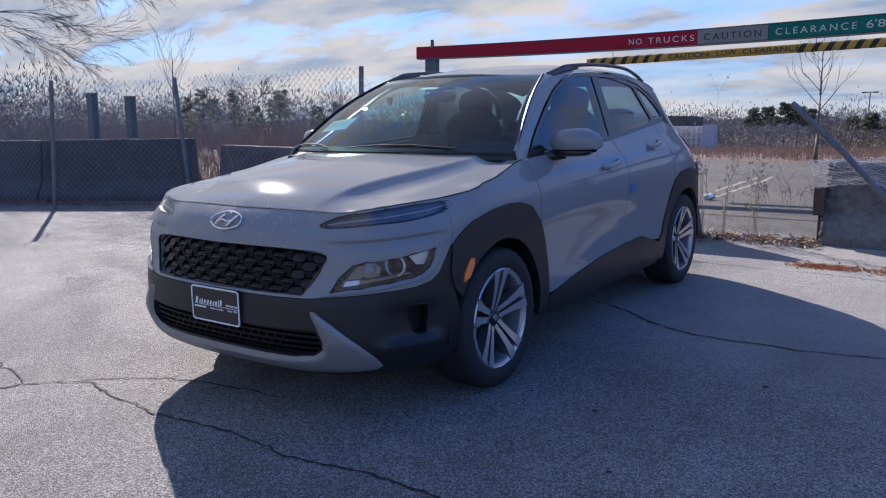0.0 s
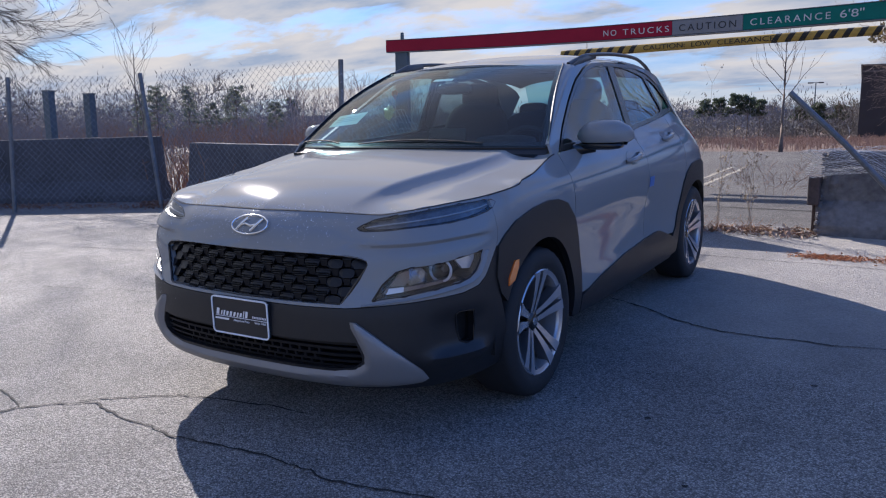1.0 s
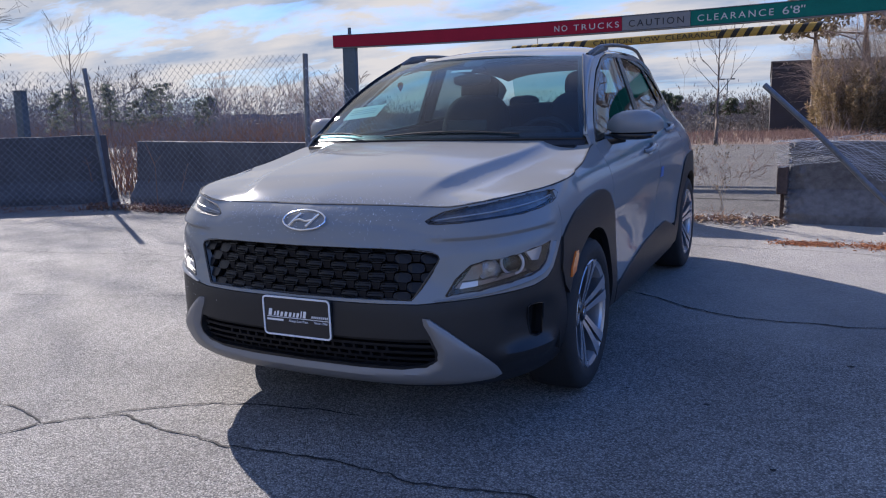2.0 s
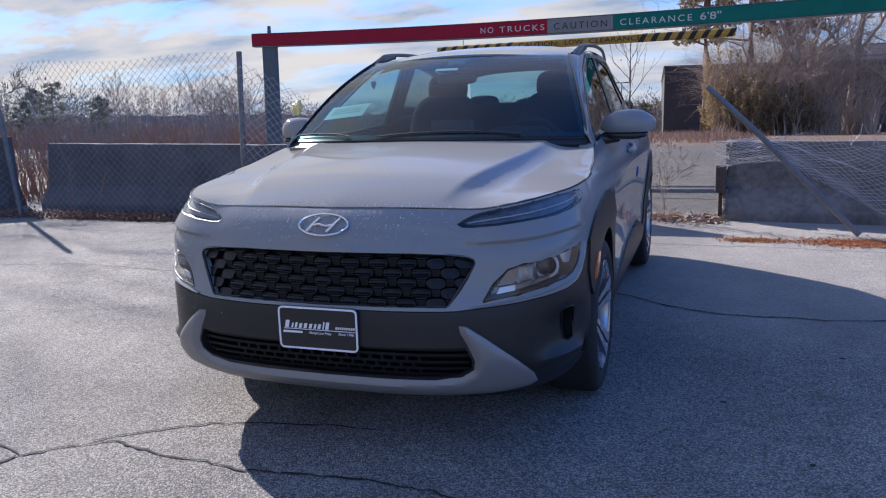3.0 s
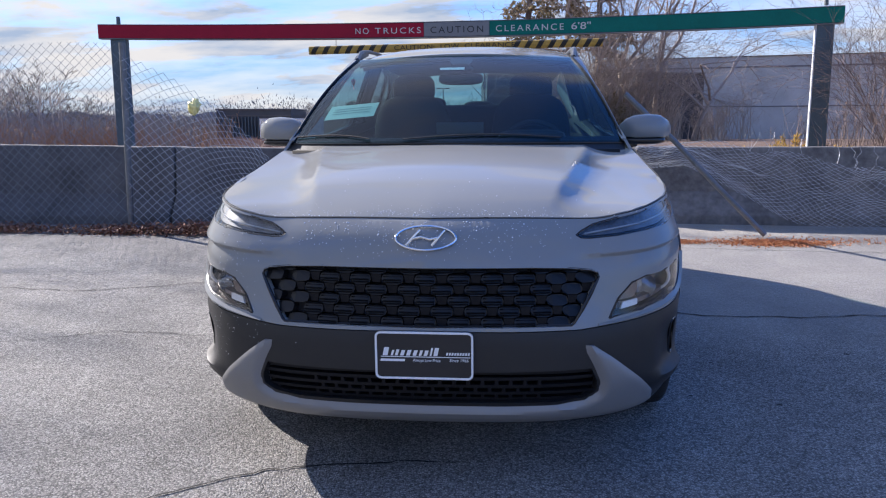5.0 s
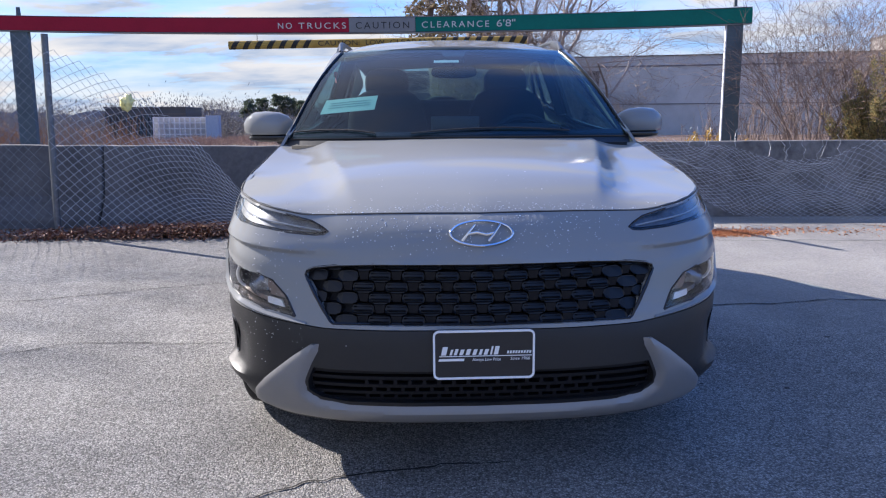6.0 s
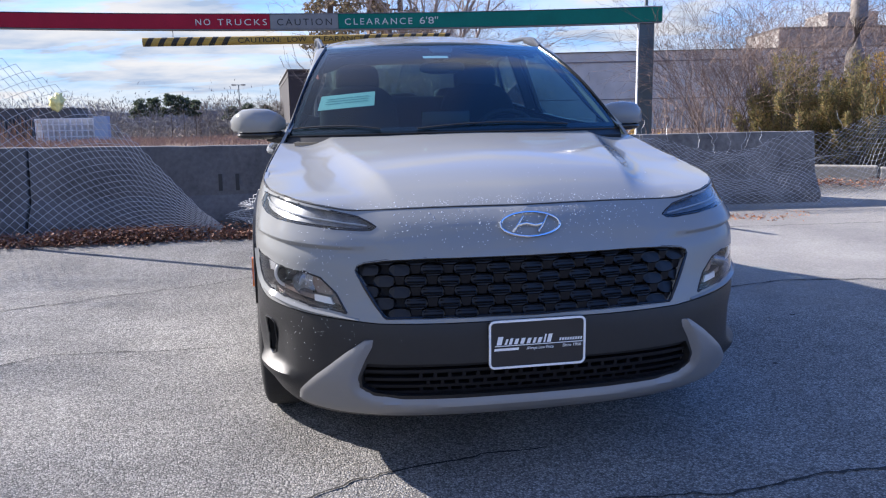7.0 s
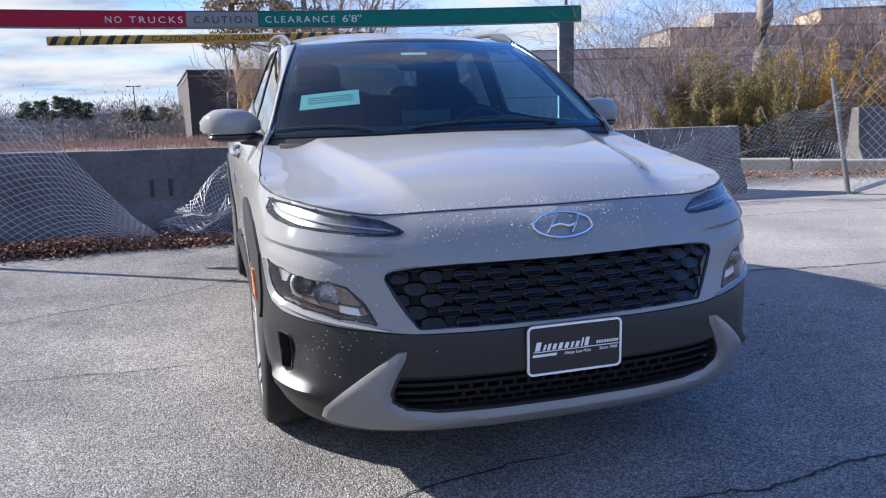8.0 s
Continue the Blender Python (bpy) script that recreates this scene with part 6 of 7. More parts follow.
def slumped(u, v):
    """The torn end: the mesh leans over and sinks to the ground along its length."""
    k = min(1.0, u / 2.25)
    top = float(np.interp(u, SLUMP_U, SLUMP_TOP))
    x = -3.57 + 0.93 * u + 0.10 * (v / 1.8) ** 1.5 * math.sin(math.pi * k)
    y = 4.10 - 0.10 * k + 0.06 * math.sin(3 * u)
    f = v / 1.8
    return (x, y, ground_z(x, y) + 0.03 + top * f)


part("wire_mesh", mesh_wires(bmesh.new(), slumped, 0, 2.25, 0, 1.80, 0.100, 0.0022, 0.08), GALV_WIRE, fence, "slumped torn wire mesh")


def crumpled(u, v):
    x = -1.42 + 0.72 * u + 0.10 * math.sin(9 * v + 5 * u)
    y = 4.12 + 0.16 * math.sin(7 * u + 3 * v) + 0.10 * math.sin(13 * v)
    return (x, y, ground_z(x, y) + 0.03 + 0.80 * v * (0.25 + 0.75 * smooth(0.0, 1.2, u)) + 0.04 * math.sin(11 * u))


heap = thing("wire_heap", "crumpled heap of loose chain-link mesh on the ground", "wire mesh")
part("wire_mesh", mesh_wires(bmesh.new(), crumpled, 0, 1.6, 0, 1.0, 0.052, 0.0020, 0.09), GALV_WIRE, heap)


def draped(u, v):
    """Mesh hung over the barrier and sagging to the ground, rising to the standing post."""
    x = 1.35 + u
    top = float(np.interp(x, (1.35, 1.9, 2.4, 3.1, 3.6, 4.3, 4.9, 5.4, 5.76), (0.80, 0.84, 0.78, 0.70, 0.60, 0.72, 0.86, 1.05, 1.25))) + 0.03 * math.sin(9 * u)
    low = float(np.interp(x, (1.35, 1.9, 2.3, 2.9, 3.5, 4.85, 5.05, 5.25, 5.8), (0.52, 0.62, 0.40, 0.08, 0.03, 0.03, 0.10, 0.40, 0.42)))
    f = v / 1.2
    y = float(np.interp(x, (1.35, 2.2, 3.2, 5.76), (4.80, 4.55, 4.42, 4.02))) - 0.16 * (1 - f) + 0.05 * math.sin(6 * u + 4 * v)
    jog = noise.noise_vector((u * 2.6, v * 3.4, 5.0)) * 0.055 + noise.noise_vector((u * 9, v * 8, 2.0)) * 0.018
    return (x + 0.035 * math.sin(5 * v + 2 * u) + jog.x, y + jog.y, ground_z(x, y) + max(0.01, low + (top - low) * f + jog.z * (1.3 if f > 0.5 else 0.6)))


torn = thing("fallen_fence", "fallen chain-link mesh draped over barrier with bent pole", "fence")
part("wire_mesh", mesh_wires(bmesh.new(), draped, 0, 4.42, 0, 1.2, 0.072, 0.0016, 0.07), GALV_WIRE, torn)
part("fallen_pole", tube([(2.53, 3.93, ground_z(2.6, 3.9) + 0.03), (2.1, 4.03, 0.70), (1.72, 4.09, 1.10), (1.27, 4.15, 1.53)], 0.025, 10), GALV_DARK, torn, "leaning bent steel pole")
rng = random.Random(3)
for k in range(16):
    x = rng.uniform(1.6, 5.2)
    p = draped(x - 1.35, 1.2)
    pts = [Vector(p)]
    for j in range(4):
        pts.append(pts[-1] + Vector((rng.uniform(-0.04, 0.04), rng.uniform(-0.03, 0.03), 0.045)))
    part("wire_end", tube(pts, 0.0018, 4), GALV_WIRE, torn)
fence_post(torn, 5.76, 3.99, 1.28, (-0.22, 0.10), 0.027)
part("brace", rod((5.80, 3.95, ground_z(5.8, 4) + 0.03), (7.2, 3.2, 0.85), 0.022, sides=10), GALV, torn)


def right_bay(u, v):
    x, y = 5.76 + 0.94 * u, 3.99 - 0.33 * u
    return (x, y, ground_z(x, y) + 0.05 + v)


part("wire_mesh", mesh_wires(bmesh.new(), right_bay, 0, 3.2, 0, 1.25), GALV_WIRE, torn)
fence_post(torn, 8.77, 2.93, 1.5)

# wide posts standing behind the far barrier
for x, y, h in ((-10.55, 4.90, 1.72), (-10.28, 5.48, 1.66)):
    b = thing("steel_post", "square weathered steel post behind the barrier", "post", group="posts behind the barrier")
    part("shaft", box(x - 0.09, x + 0.09, y - 0.06, y + 0.06, ground_z(x, y) - 0.02, ground_z(x, y) + h, 0.008), STEEL_BLUE, b)
    part("cap", box(x - 0.10, x + 0.10, y - 0.07, y + 0.07, ground_z(x, y) + h, ground_z(x, y) + h + 0.02, 0.004), STEEL_BLUE, b)

bag = bmesh.new()
bmesh.ops.create_icosphere(bag, subdivisions=3, radius=1.0)
for v in bag.verts:
    k = 1 + 0.7 * noise.noise(v.co * 1.9) + 0.45 * noise.noise(v.co * 5)
    v.co = Vector((-2.815 + 0.058 * k * v.co.x, 4.06 + 0.035 * k * v.co.y, 1.43 + 0.068 * k * v.co.z))
tagged(link("plastic_bag", bag, BAG_YELLOW), "crumpled yellow plastic bag caught on wire fence", "bag")


# ---- ground details ----
def ribbon(name, pts, width, mat, label, lift=0.004, seed=1, rough_edge=0.5, category="crack"):
    """A crack or seam: an uneven dark strip on the ground."""
    rng = random.Random(seed)
    fine = []
    for (xa, ya), (xb, yb) in zip(pts, pts[1:]):
        n = max(2, int(math.hypot(xb - xa, yb - ya) / 0.035))
        for k in range(n):
            t = k / n
            fine.append((xa + (xb - xa) * t, ya + (yb - ya) * t))
    fine.append(pts[-1])
    bm = bmesh.new()
    prev = None
    ox = oy = 0.0
    for i, (x, y) in enumerate(fine):
        ox, oy = 0.8 * ox + rng.gauss(0, 0.007), 0.8 * oy + rng.gauss(0, 0.007)
        j = min(i + 1, len(fine) - 1)
        dx, dy = fine[j][0] - fine[max(i - 1, 0)][0], fine[j][1] - fine[max(i - 1, 0)][1]
        k = math.hypot(dx, dy) or 1
        w = width * rng.uniform(1 - rough_edge, 1 + rough_edge) / 2
        px, py = x + ox, y + oy
        pair_v = [bm.verts.new((px - dy / k * s * w, py + dx / k * s * w, ground_z(px, py) + lift)) for s in (1, -1)]
        if prev:
            bm.faces.new((prev[0], prev[1], pair_v[1], pair_v[0]))
        prev = pair_v
    return tagged(link(name, bm, mat, shade=False), label, category, kind="structure")


ribbon("crack", [(-2.4, -1.0), (-1.6, -1.12), (-1.33, -1.16), (-1.13, -1.23), (-0.87, -1.05), (-0.55, -1.07), (-0.18, -1.10), (0.21, -1.07), (0.62, -1.09), (0.95, -1.04), (1.2, -1.03), (1.9, -1.2), (3.4, -1.5)], 0.010, TAR, "dark crack in the asphalt", seed=4)
ribbon("crack", [(-1.13, -1.23), (-1.2, -1.36), (-1.9, -1.9)], 0.011, TAR, "dark crack in the asphalt", seed=5)
ribbon("crack", [(-0.95, -1.04), (-0.71, -0.84), (-0.48, -0.75), (0.1, -0.66)], 0.008, TAR, "thin crack in the asphalt", seed=6)
ribbon("crack", [(0.6, 1.75), (0.83, 1.62), (1.21, 1.38), (1.53, 1.30), (1.91, 1.29), (2.35, 1.36), (3.6, 1.2), (5.5, 1.5)], 0.013, TAR, "dark crack in the asphalt", seed=7)
ribbon("crack", [(-5.0, 1.5), (-3.6, 1.78), (-2.67, 1.69), (-2.0, 1.95), (-1.39, 2.15), (-0.9, 2.45)], 0.009, TAR, "thin crack in the asphalt", seed=8)
ribbon("crack", [(-3.5, 0.3), (-2.21, 0.65), (-2.0, 0.79), (-1.2, 0.75)], 0.007, TAR, "thin crack in the asphalt", seed=9)
ribbon("slab_joint", [(0.6, 3.45), (1.64, 3.42), (2.9, 3.30), (5.0, 3.1), (8.0, 2.7)], 0.010, TAR, "dark joint between paving slabs", seed=10, rough_edge=0.25)
ribbon("slab_joint", [(-0.5, 6.45), (0.6, 6.42), (1.4, 6.36)], 0.05, TAR, "dark joint between paving slabs", seed=11)
for xa, ya, xb, yb in ((-0.49, 8.1, -0.49, 12.0), (-0.73, 9.1, -0.72, 11.9)):
    ribbon("parking_line", [(xa, ya), (xb, yb)], 0.06, LINE_PAINT, "worn yellowish-white parking line", seed=int(ya * 10), rough_edge=0.35, category="road marking")
scrap = bmesh.new()
bmesh.ops.create_icosphere(scrap, subdivisions=2, radius=1.0)
for v in scrap.verts:
    k = 1 + 0.6 * noise.noise(v.co * 2.2) + 0.35 * noise.noise(v.co * 6)
    v.co = Vector((-0.48 + 0.085 * k * v.co.x, 7.95 + 0.06 * k * v.co.y, ground_z(-0.48, 7.95) + 0.045 + 0.05 * k * v.co.z))
tagged(link("paper_scrap", scrap, WHITE_OLD), "crumpled white paper scrap on asphalt", "litter")
rng = random.Random(12)
for k in range(9):
    x, y = rng.uniform(0.3, 2.6), rng.uniform(-1.9, 0.9)
    bm = bmesh.new()
    n = 18
    r0 = rng.uniform(0.006, 0.013)
    vs = []
    for i in range(n):
        r = r0 * (0.7 + 0.6 * rng.random())
        px, py = x + 1.4 * r * math.cos(i * math.tau / n), y + r * math.sin(i * math.tau / n)
        vs.append(bm.verts.new((px, py, ground_z(px, py) + 0.003)))
    bm.faces.new(vs)
    tagged(link("oil_stain", bm, TAR, shade=False), "small dark oil stain on asphalt", "stain", kind="structure")


def litter(name, area, count, mats, label, seed, size=(0.02, 0.06), pile=0.03):
    """Dead leaves and needles lying on the ground."""
    rng = random.Random(seed)
    bm = bmesh.new()
    made = 0
    while made < count:
        x, y, keep = area(rng)
        if not keep:
            continue
        z = ground_z(x, y) + rng.uniform(0.004, pile)
        w, l = rng.uniform(*size) * 0.5, rng.uniform(*size)
        m = Matrix.Translation((x, y, z)) @ Euler((rng.gauss(0, 0.5), rng.gauss(0, 0.5), rng.uniform(0, 6.28))).to_matrix().to_4x4()
        q = [bm.verts.new(m @ Vector(p)) for p in ((-l / 2, 0, 0), (0, -w / 2, 0.12 * l), (l / 2, 0, 0.02 * l), (0, w / 2, 0.10 * l))]
        bm.faces.new((q[0], q[1], q[2])); bm.faces.new((q[0], q[2], q[3]))
        made += 1
    return tagged(link(name, bm, mats, shade=False), label, "dead leaves", kind="stuff")


def strip(x0, x1, line, spread):
    def pick(rng):
        x = rng.uniform(x0, x1)
        dense = 0.35 + 0.65 * smooth(-0.15, 0.25, noise.noise((x * 1.3, 2.0, 0)))
        return x, line(x) + rng.gauss(0, spread), rng.random() < dense
    return pick


litter("leaf_litter", strip(-7.2, -0.6, lambda x: 4.02 - 0.03 * (x + 4), 0.10), 8500, LEAF_RED, "reddish-brown dead leaves along the fence foot", 21, (0.02, 0.055), 0.07)
litter("leaf_litter", lambda r: (r.gauss(-2.3, 0.45), r.gauss(3.98, 0.09), True), 2600, LEAF_RED, "heap of brown dead leaves under the slumped mesh", 26, (0.02, 0.06), 0.12)
litter("leaf_litter", strip(-12.5, -6.6, lambda x: 2.2 + (x + 12.5) * 0.33, 0.18), 1800, LEAF_RED, "reddish-brown dead leaves along the fence foot", 22)
litter("pine_needles", lambda r: (r.gauss(2.55, 0.24), r.gauss(3.68, 0.085), True), 4200, LEAF_ORANGE, "large mat of orange pine needles on concrete", 23, (0.010, 0.032), 0.008)
litter("pine_needles", lambda r: (r.gauss(1.70, 0.13), r.gauss(3.70, 0.05), True), 1300, LEAF_ORANGE, "small mat of orange pine needles on concrete", 27, (0.010, 0.030), 0.008)
litter("pine_needles", strip(1.4, 4.2, lambda x: 3.80 + 0.10 * math.sin(3 * x), 0.10), 450, LEAF_ORANGE, "orange pine needles scattered thinly on concrete", 28, (0.012, 0.04), 0.008)
litter("leaf_litter", strip(4.7, 9.5, lambda x: 6.9 - 0.42 * x / 1.0 + 1.6, 0.30), 3000, LEAF_RED, "brown dead leaves along kerb", 24)
litter("leaf_litter", strip(0.3, 1.5, lambda x: 4.75, 0.14), 500, LEAF_STRAW, "straw-coloured dead grass by the barrier end", 25, (0.015, 0.10), 0.03)

kerb = thing("kerb", "pale concrete kerb along a leafy verge", "kerb")
for k in range(6):
    x0, y0 = 4.9 + 1.05 * k, 7.95 - 0.80 * k
    x1, y1 = x0 + 1.03, y0 - 0.785
    a, b = Vector((x0, y0, ground_z(x0, y0))), Vector((x1, y1, ground_z(x1, y1)))
    bm = box(0, (b - a).length, -0.12, 0.12, -0.05, 0.14, 0.02)
    bmesh.ops.transform(bm, matrix=Matrix.Translation(a) @ Matrix.Rotation(math.atan2(y1 - y0, x1 - x0), 4, "Z"), verts=bm.verts[:])
    part("kerb_stone", bm, CONCRETE_PALE, kerb)

# ---- trees and brush ----
def grow(bm, p, d, length, r, depth, rng, droop=0.0, spread=0.6, kids=3, up=0.25, minr=0.003):
    """A limb of three bent pieces that forks into thinner ones."""
    sides = 7 if r > 0.05 else (5 if r > 0.015 else 3)
    segs = 3
    ring = None
    pts = [p.copy()]
    for s in range(segs + 1):
        rr = max(minr, r * (1 - 0.42 * s / segs))
        q = d.to_track_quat("Z", "Y").to_matrix()
        nxt = [bm.verts.new(pts[-1] + q @ Vector((rr * math.cos(k * math.tau / sides), rr * math.sin(k * math.tau / sides), 0))) for k in range(sides)]
        if ring:
            for k in range(sides):
                bm.faces.new((ring[k], ring[(k + 1) % sides], nxt[(k + 1) % sides], nxt[k]))
        ring = nxt
        if s < segs:
            d = (d + Vector((rng.gauss(0, 0.13), rng.gauss(0, 0.13), rng.gauss(0, 0.08) + 0.06 * up - droop))).normalized()
            pts.append(pts[-1] + d * length / segs)
    if depth <= 0:
        return
    for k in range(kids):
        base = pts[rng.choice((1, 2, 3, 3))] if k else pts[-1]
        side = Vector((rng.gauss(0, 1), rng.gauss(0, 1), rng.gauss(0, 0.6))).normalized()
        nd = (d * (1 - spread * 0.5) + side * spread + Vector((0, 0, up * 0.4))).normalized()
        grow(bm, base, nd, length * rng.uniform(0.58, 0.82), r * rng.uniform(0.42, 0.60), depth - 1, rng, droop, spread, kids, up, minr)


def bare_tree(x, y, height, r, seed, label, depth=5, kids=3, spread=0.6, lean=(0, 0), fork=0.35, up=0.25, mat=None, first=0.0, twig=0.003):
    rng = random.Random(seed)
    g = ground_z(x, y)
    t = thing("bare_tree", label, "tree", Matrix.Translation((x, y, g)))
    trunk = bmesh.new()
    top = Vector((lean[0], lean[1], height * fork))
    n = 8
    pts = [Vector((lean[0] * (k / n) ** 1.5 + 0.02 * height * noise.noise((seed, k * 0.4, 0)) * (k / n), lean[1] * (k / n), height * fork * k / n - 0.05 * (k == 0))) for k in range(n + 1)]
    trunk = tube(pts, lambda s: r * (1.25 - 0.25 * min(1, s * 6) - 0.35 * s), 12)
    part("trunk", trunk, mat or BARK, t, "", True)
    crown = bmesh.new()
    for k in range(kids + 1):
        ang = k * math.tau / (kids + 1) + rng.uniform(-0.4, 0.4)
        d = Vector((math.cos(ang) * spread, math.sin(ang) * spread, 1.0)).normalized()
        grow(crown, pts[-1 - (k % 3)], d, height * (1 - fork) * 0.42, r * 0.55, depth - 1, rng, 0, spread, kids, up, twig)
    part("crown", crown, mat or BARK, t, "", True)
    return t


def slender_tree(x, y, height, r, seed, label, first=0.45, count=9, reach=0.4, mat=None, second_stem=False):
    """A young tree: a straight leader to the very top, with rising, lightly twigged side branches."""
    rng = random.Random(seed)
    t = thing("bare_tree", label, "tree", Matrix.Translation((x, y, ground_z(x, y))))
    pts = [Vector((0.012 * height * noise.noise((seed, k * 0.5, 0)), 0.012 * height * noise.noise((seed, k * 0.5, 5)), height * k / 10 - 0.05 * (k == 0))) for k in range(11)]
    part("trunk", tube(pts, lambda f: r * (1.3 - 0.3 * min(1, f * 8) - 0.82 * f), 8), mat or BARK, t, "", True)
    if second_stem:
        stem = [pts[2], pts[3] + Vector((0.10, 0, 0)), pts[5] + Vector((0.13, 0.02, 0)), pts[6] + Vector((0.09, 0, 0)), pts[7]]
        part("stem", tube(curve(stem, 4), r * 0.5, 6), mat or BARK, t, "", True)
    crown = bmesh.new()
    for k in range(count):
        f = first + (0.97 - first) * (k / count) ** 1.1
        ang = k * 2.4 + rng.uniform(-0.3, 0.3)
        p = pts[int(f * 10)].lerp(pts[min(10, int(f * 10) + 1)], f * 10 % 1)
        d = Vector((math.cos(ang), 0.7 * math.sin(ang), rng.uniform(0.9, 1.5))).normalized()
        size = height * reach * (1.25 - f) / (1.25 - first) * rng.uniform(0.75, 1.1)
        grow(crown, p, d, size, r * 0.42 * (1.2 - f), 2, rng, -0.03, 0.42, 2, 0.5, r * 0.085)
    part("crown", crown, mat or BARK, t, "", True)
    return t


def leaf_cloud(bm, centre, radius, count, size, rng, flat=0.6):
    for _ in range(count):
        v = Vector((rng.gauss(0, 1), rng.gauss(0, 1), rng.gauss(0, 1)))
        v = v.normalized() * radius * rng.random() ** 0.45
        v.z *= flat
        p = centre + v
        s = size * rng.uniform(0.5, 1.4)
        m = Euler((rng.uniform(0, 6.28), rng.uniform(0, 6.28), rng.uniform(0, 6.28))).to_matrix()
        q = [bm.verts.new(p + m @ Vector(c) * s) for c in ((-0.5, -0.2, 0), (0.5, -0.25, 0.1), (0.15, 0.5, 0))]
        bm.faces.new(q)


def pine(x, y, height, seed, label, mat=None, clumps=22, radius=0.22, bare=0.35, per=150, size=0.16, puff=0.075):
    """A conifer with an open, uneven crown of needle clumps on short limbs."""
    rng = random.Random(seed)
    t = thing("pine_tree", label, "tree", Matrix.Translation((x, y, ground_z(x, y))))
    pts = [Vector((0.02 * height * noise.noise((seed, k * 0.5, 1)), 0.02 * height * noise.noise((seed, k * 0.5, 7)), height * k / 8 - 0.05 * (k == 0))) for k in range(9)]
    part("trunk", tube(pts, lambda s: height * 0.018 * (1 - 0.85 * s), 8), BARK, t, "", True)
    limbs, crown = bmesh.new(), bmesh.new()
    for k in range(clumps):
        f = bare + (1 - bare) * (k + rng.random()) / clumps
        z = height * f
        ang = rng.uniform(0, math.tau)
        reach = height * radius * (1.15 - f) * rng.uniform(0.35, 1.1) + 0.15 if bare > 0.2 else height * radius * (1.03 - f) * rng.uniform(0.55, 1.15)
        tip = Vector((math.cos(ang) * reach, math.sin(ang) * reach, z + reach * rng.uniform(-0.05, 0.35)))
        rod((pts[int(f * 8)].x, pts[int(f * 8)].y, z), tip, height * 0.004, height * 0.001, 4, limbs, False)
        leaf_cloud(crown, tip * 0.85 + Vector((0, 0, z * 0.15)), height * puff * rng.uniform(0.7, 1.3), per, size, rng, 0.5)
    tagged(part("limbs", limbs, BARK, t), kind="stuff")
    part("crown", crown, mat or NEEDLES, t)
    return t


def shrub(x, y, height, width, seed, label, mat, stems=40, per=70, size=0.05):
    """A leafy bush of upright, feathery plumes of uneven height, with gaps between them."""
    rng = random.Random(seed)
    t = thing("bush", label, "bush", Matrix.Translation((x, y, ground_z(x, y))))
    wood, leaves = bmesh.new(), bmesh.new()
    for k in range(stems):
        ang, rad = rng.uniform(0, math.tau), width * 0.5 * math.sqrt(rng.random())
        out = Vector((math.cos(ang), math.sin(ang), 0))
        base = out * rad * 0.45
        tip = out * rad * rng.uniform(0.95, 1.3) + Vector((0, 0, height * rng.uniform(0.45, 1.0) * (1.08 - 0.45 * (rad / (width * 0.5)) ** 2)))
        rod(base, tip, 0.011, 0.004, 4, wood, False)
        axis = (tip - base).normalized()
        fat = rng.uniform(0.07, 0.13) * (height / 1.9) ** 0.5
        for j in range(per):
            f = 0.18 + 0.84 * rng.random() ** 0.8
            side = Vector((rng.gauss(0, 1), rng.gauss(0, 1), rng.gauss(0, 0.5))).normalized()
            p = base.lerp(tip, f) + side * fat * (1.15 - 0.9 * f) * rng.random() ** 0.5 * 1.5
            d = (axis * 0.9 + side * 0.8 + Vector((rng.gauss(0, 0.3), rng.gauss(0, 0.3), rng.gauss(0, 0.3)))).normalized()
            w = d.orthogonal().normalized()
            w = (w * math.cos(j) + d.cross(w) * math.sin(j)) * size * 0.22
            l = d * size * rng.uniform(0.8, 1.9)
            leaves.faces.new([leaves.verts.new(q) for q in (p - w, p + w, p + l)])
    part("wood", wood, BARK, t)
    part("foliage", leaves, mat, t)
    return t


def bare_shrub(x, y, height, seed, label, stems=36, reach=1.6, depth=2, mat=None):
    rng = random.Random(seed)
    t = thing("bare_bush", label, "bush", Matrix.Translation((x, y, ground_z(x, y))))
    stem, twigs = bmesh.new(), bmesh.new()
    for k in range(stems):
        ang = rng.uniform(0, math.tau)
        d = Vector((math.cos(ang) * rng.uniform(0.1, 0.7), math.sin(ang) * rng.uniform(0.1, 0.7), 1)).normalized()
        p, l = Vector((math.cos(ang) * 0.25, math.sin(ang) * 0.25, -0.03)), height * rng.uniform(0.45, 0.75)
        q = p + d * l * 0.5
        e = q + (d + Vector((math.cos(ang), math.sin(ang), -0.3)) * rng.uniform(0.1, 0.4)).normalized() * l * 0.5
        w = 0.0029 * height
        rod(p, q, w, w * 0.75, 4, stem, False); rod(q, e, w * 0.75, w * 0.45, 4, stem, False)
        for j in range(4):
            s = q.lerp(e, rng.random()) if j else e
            nd = (d + Vector((rng.gauss(0, 0.5), rng.gauss(0, 0.5), rng.gauss(0, 0.25)))).normalized()
            grow(twigs, s, nd, l * rng.uniform(0.35, 0.6), 0.0017 * height, depth - 1, rng, 0.05, 0.55, 3, 0.1, 0.0018)
    tagged(part("wood", stem, mat or TWIG_RED, t), kind="stuff")
    tagged(part("crown", twigs, mat or TWIG_RED, t), kind="stuff")
    return t


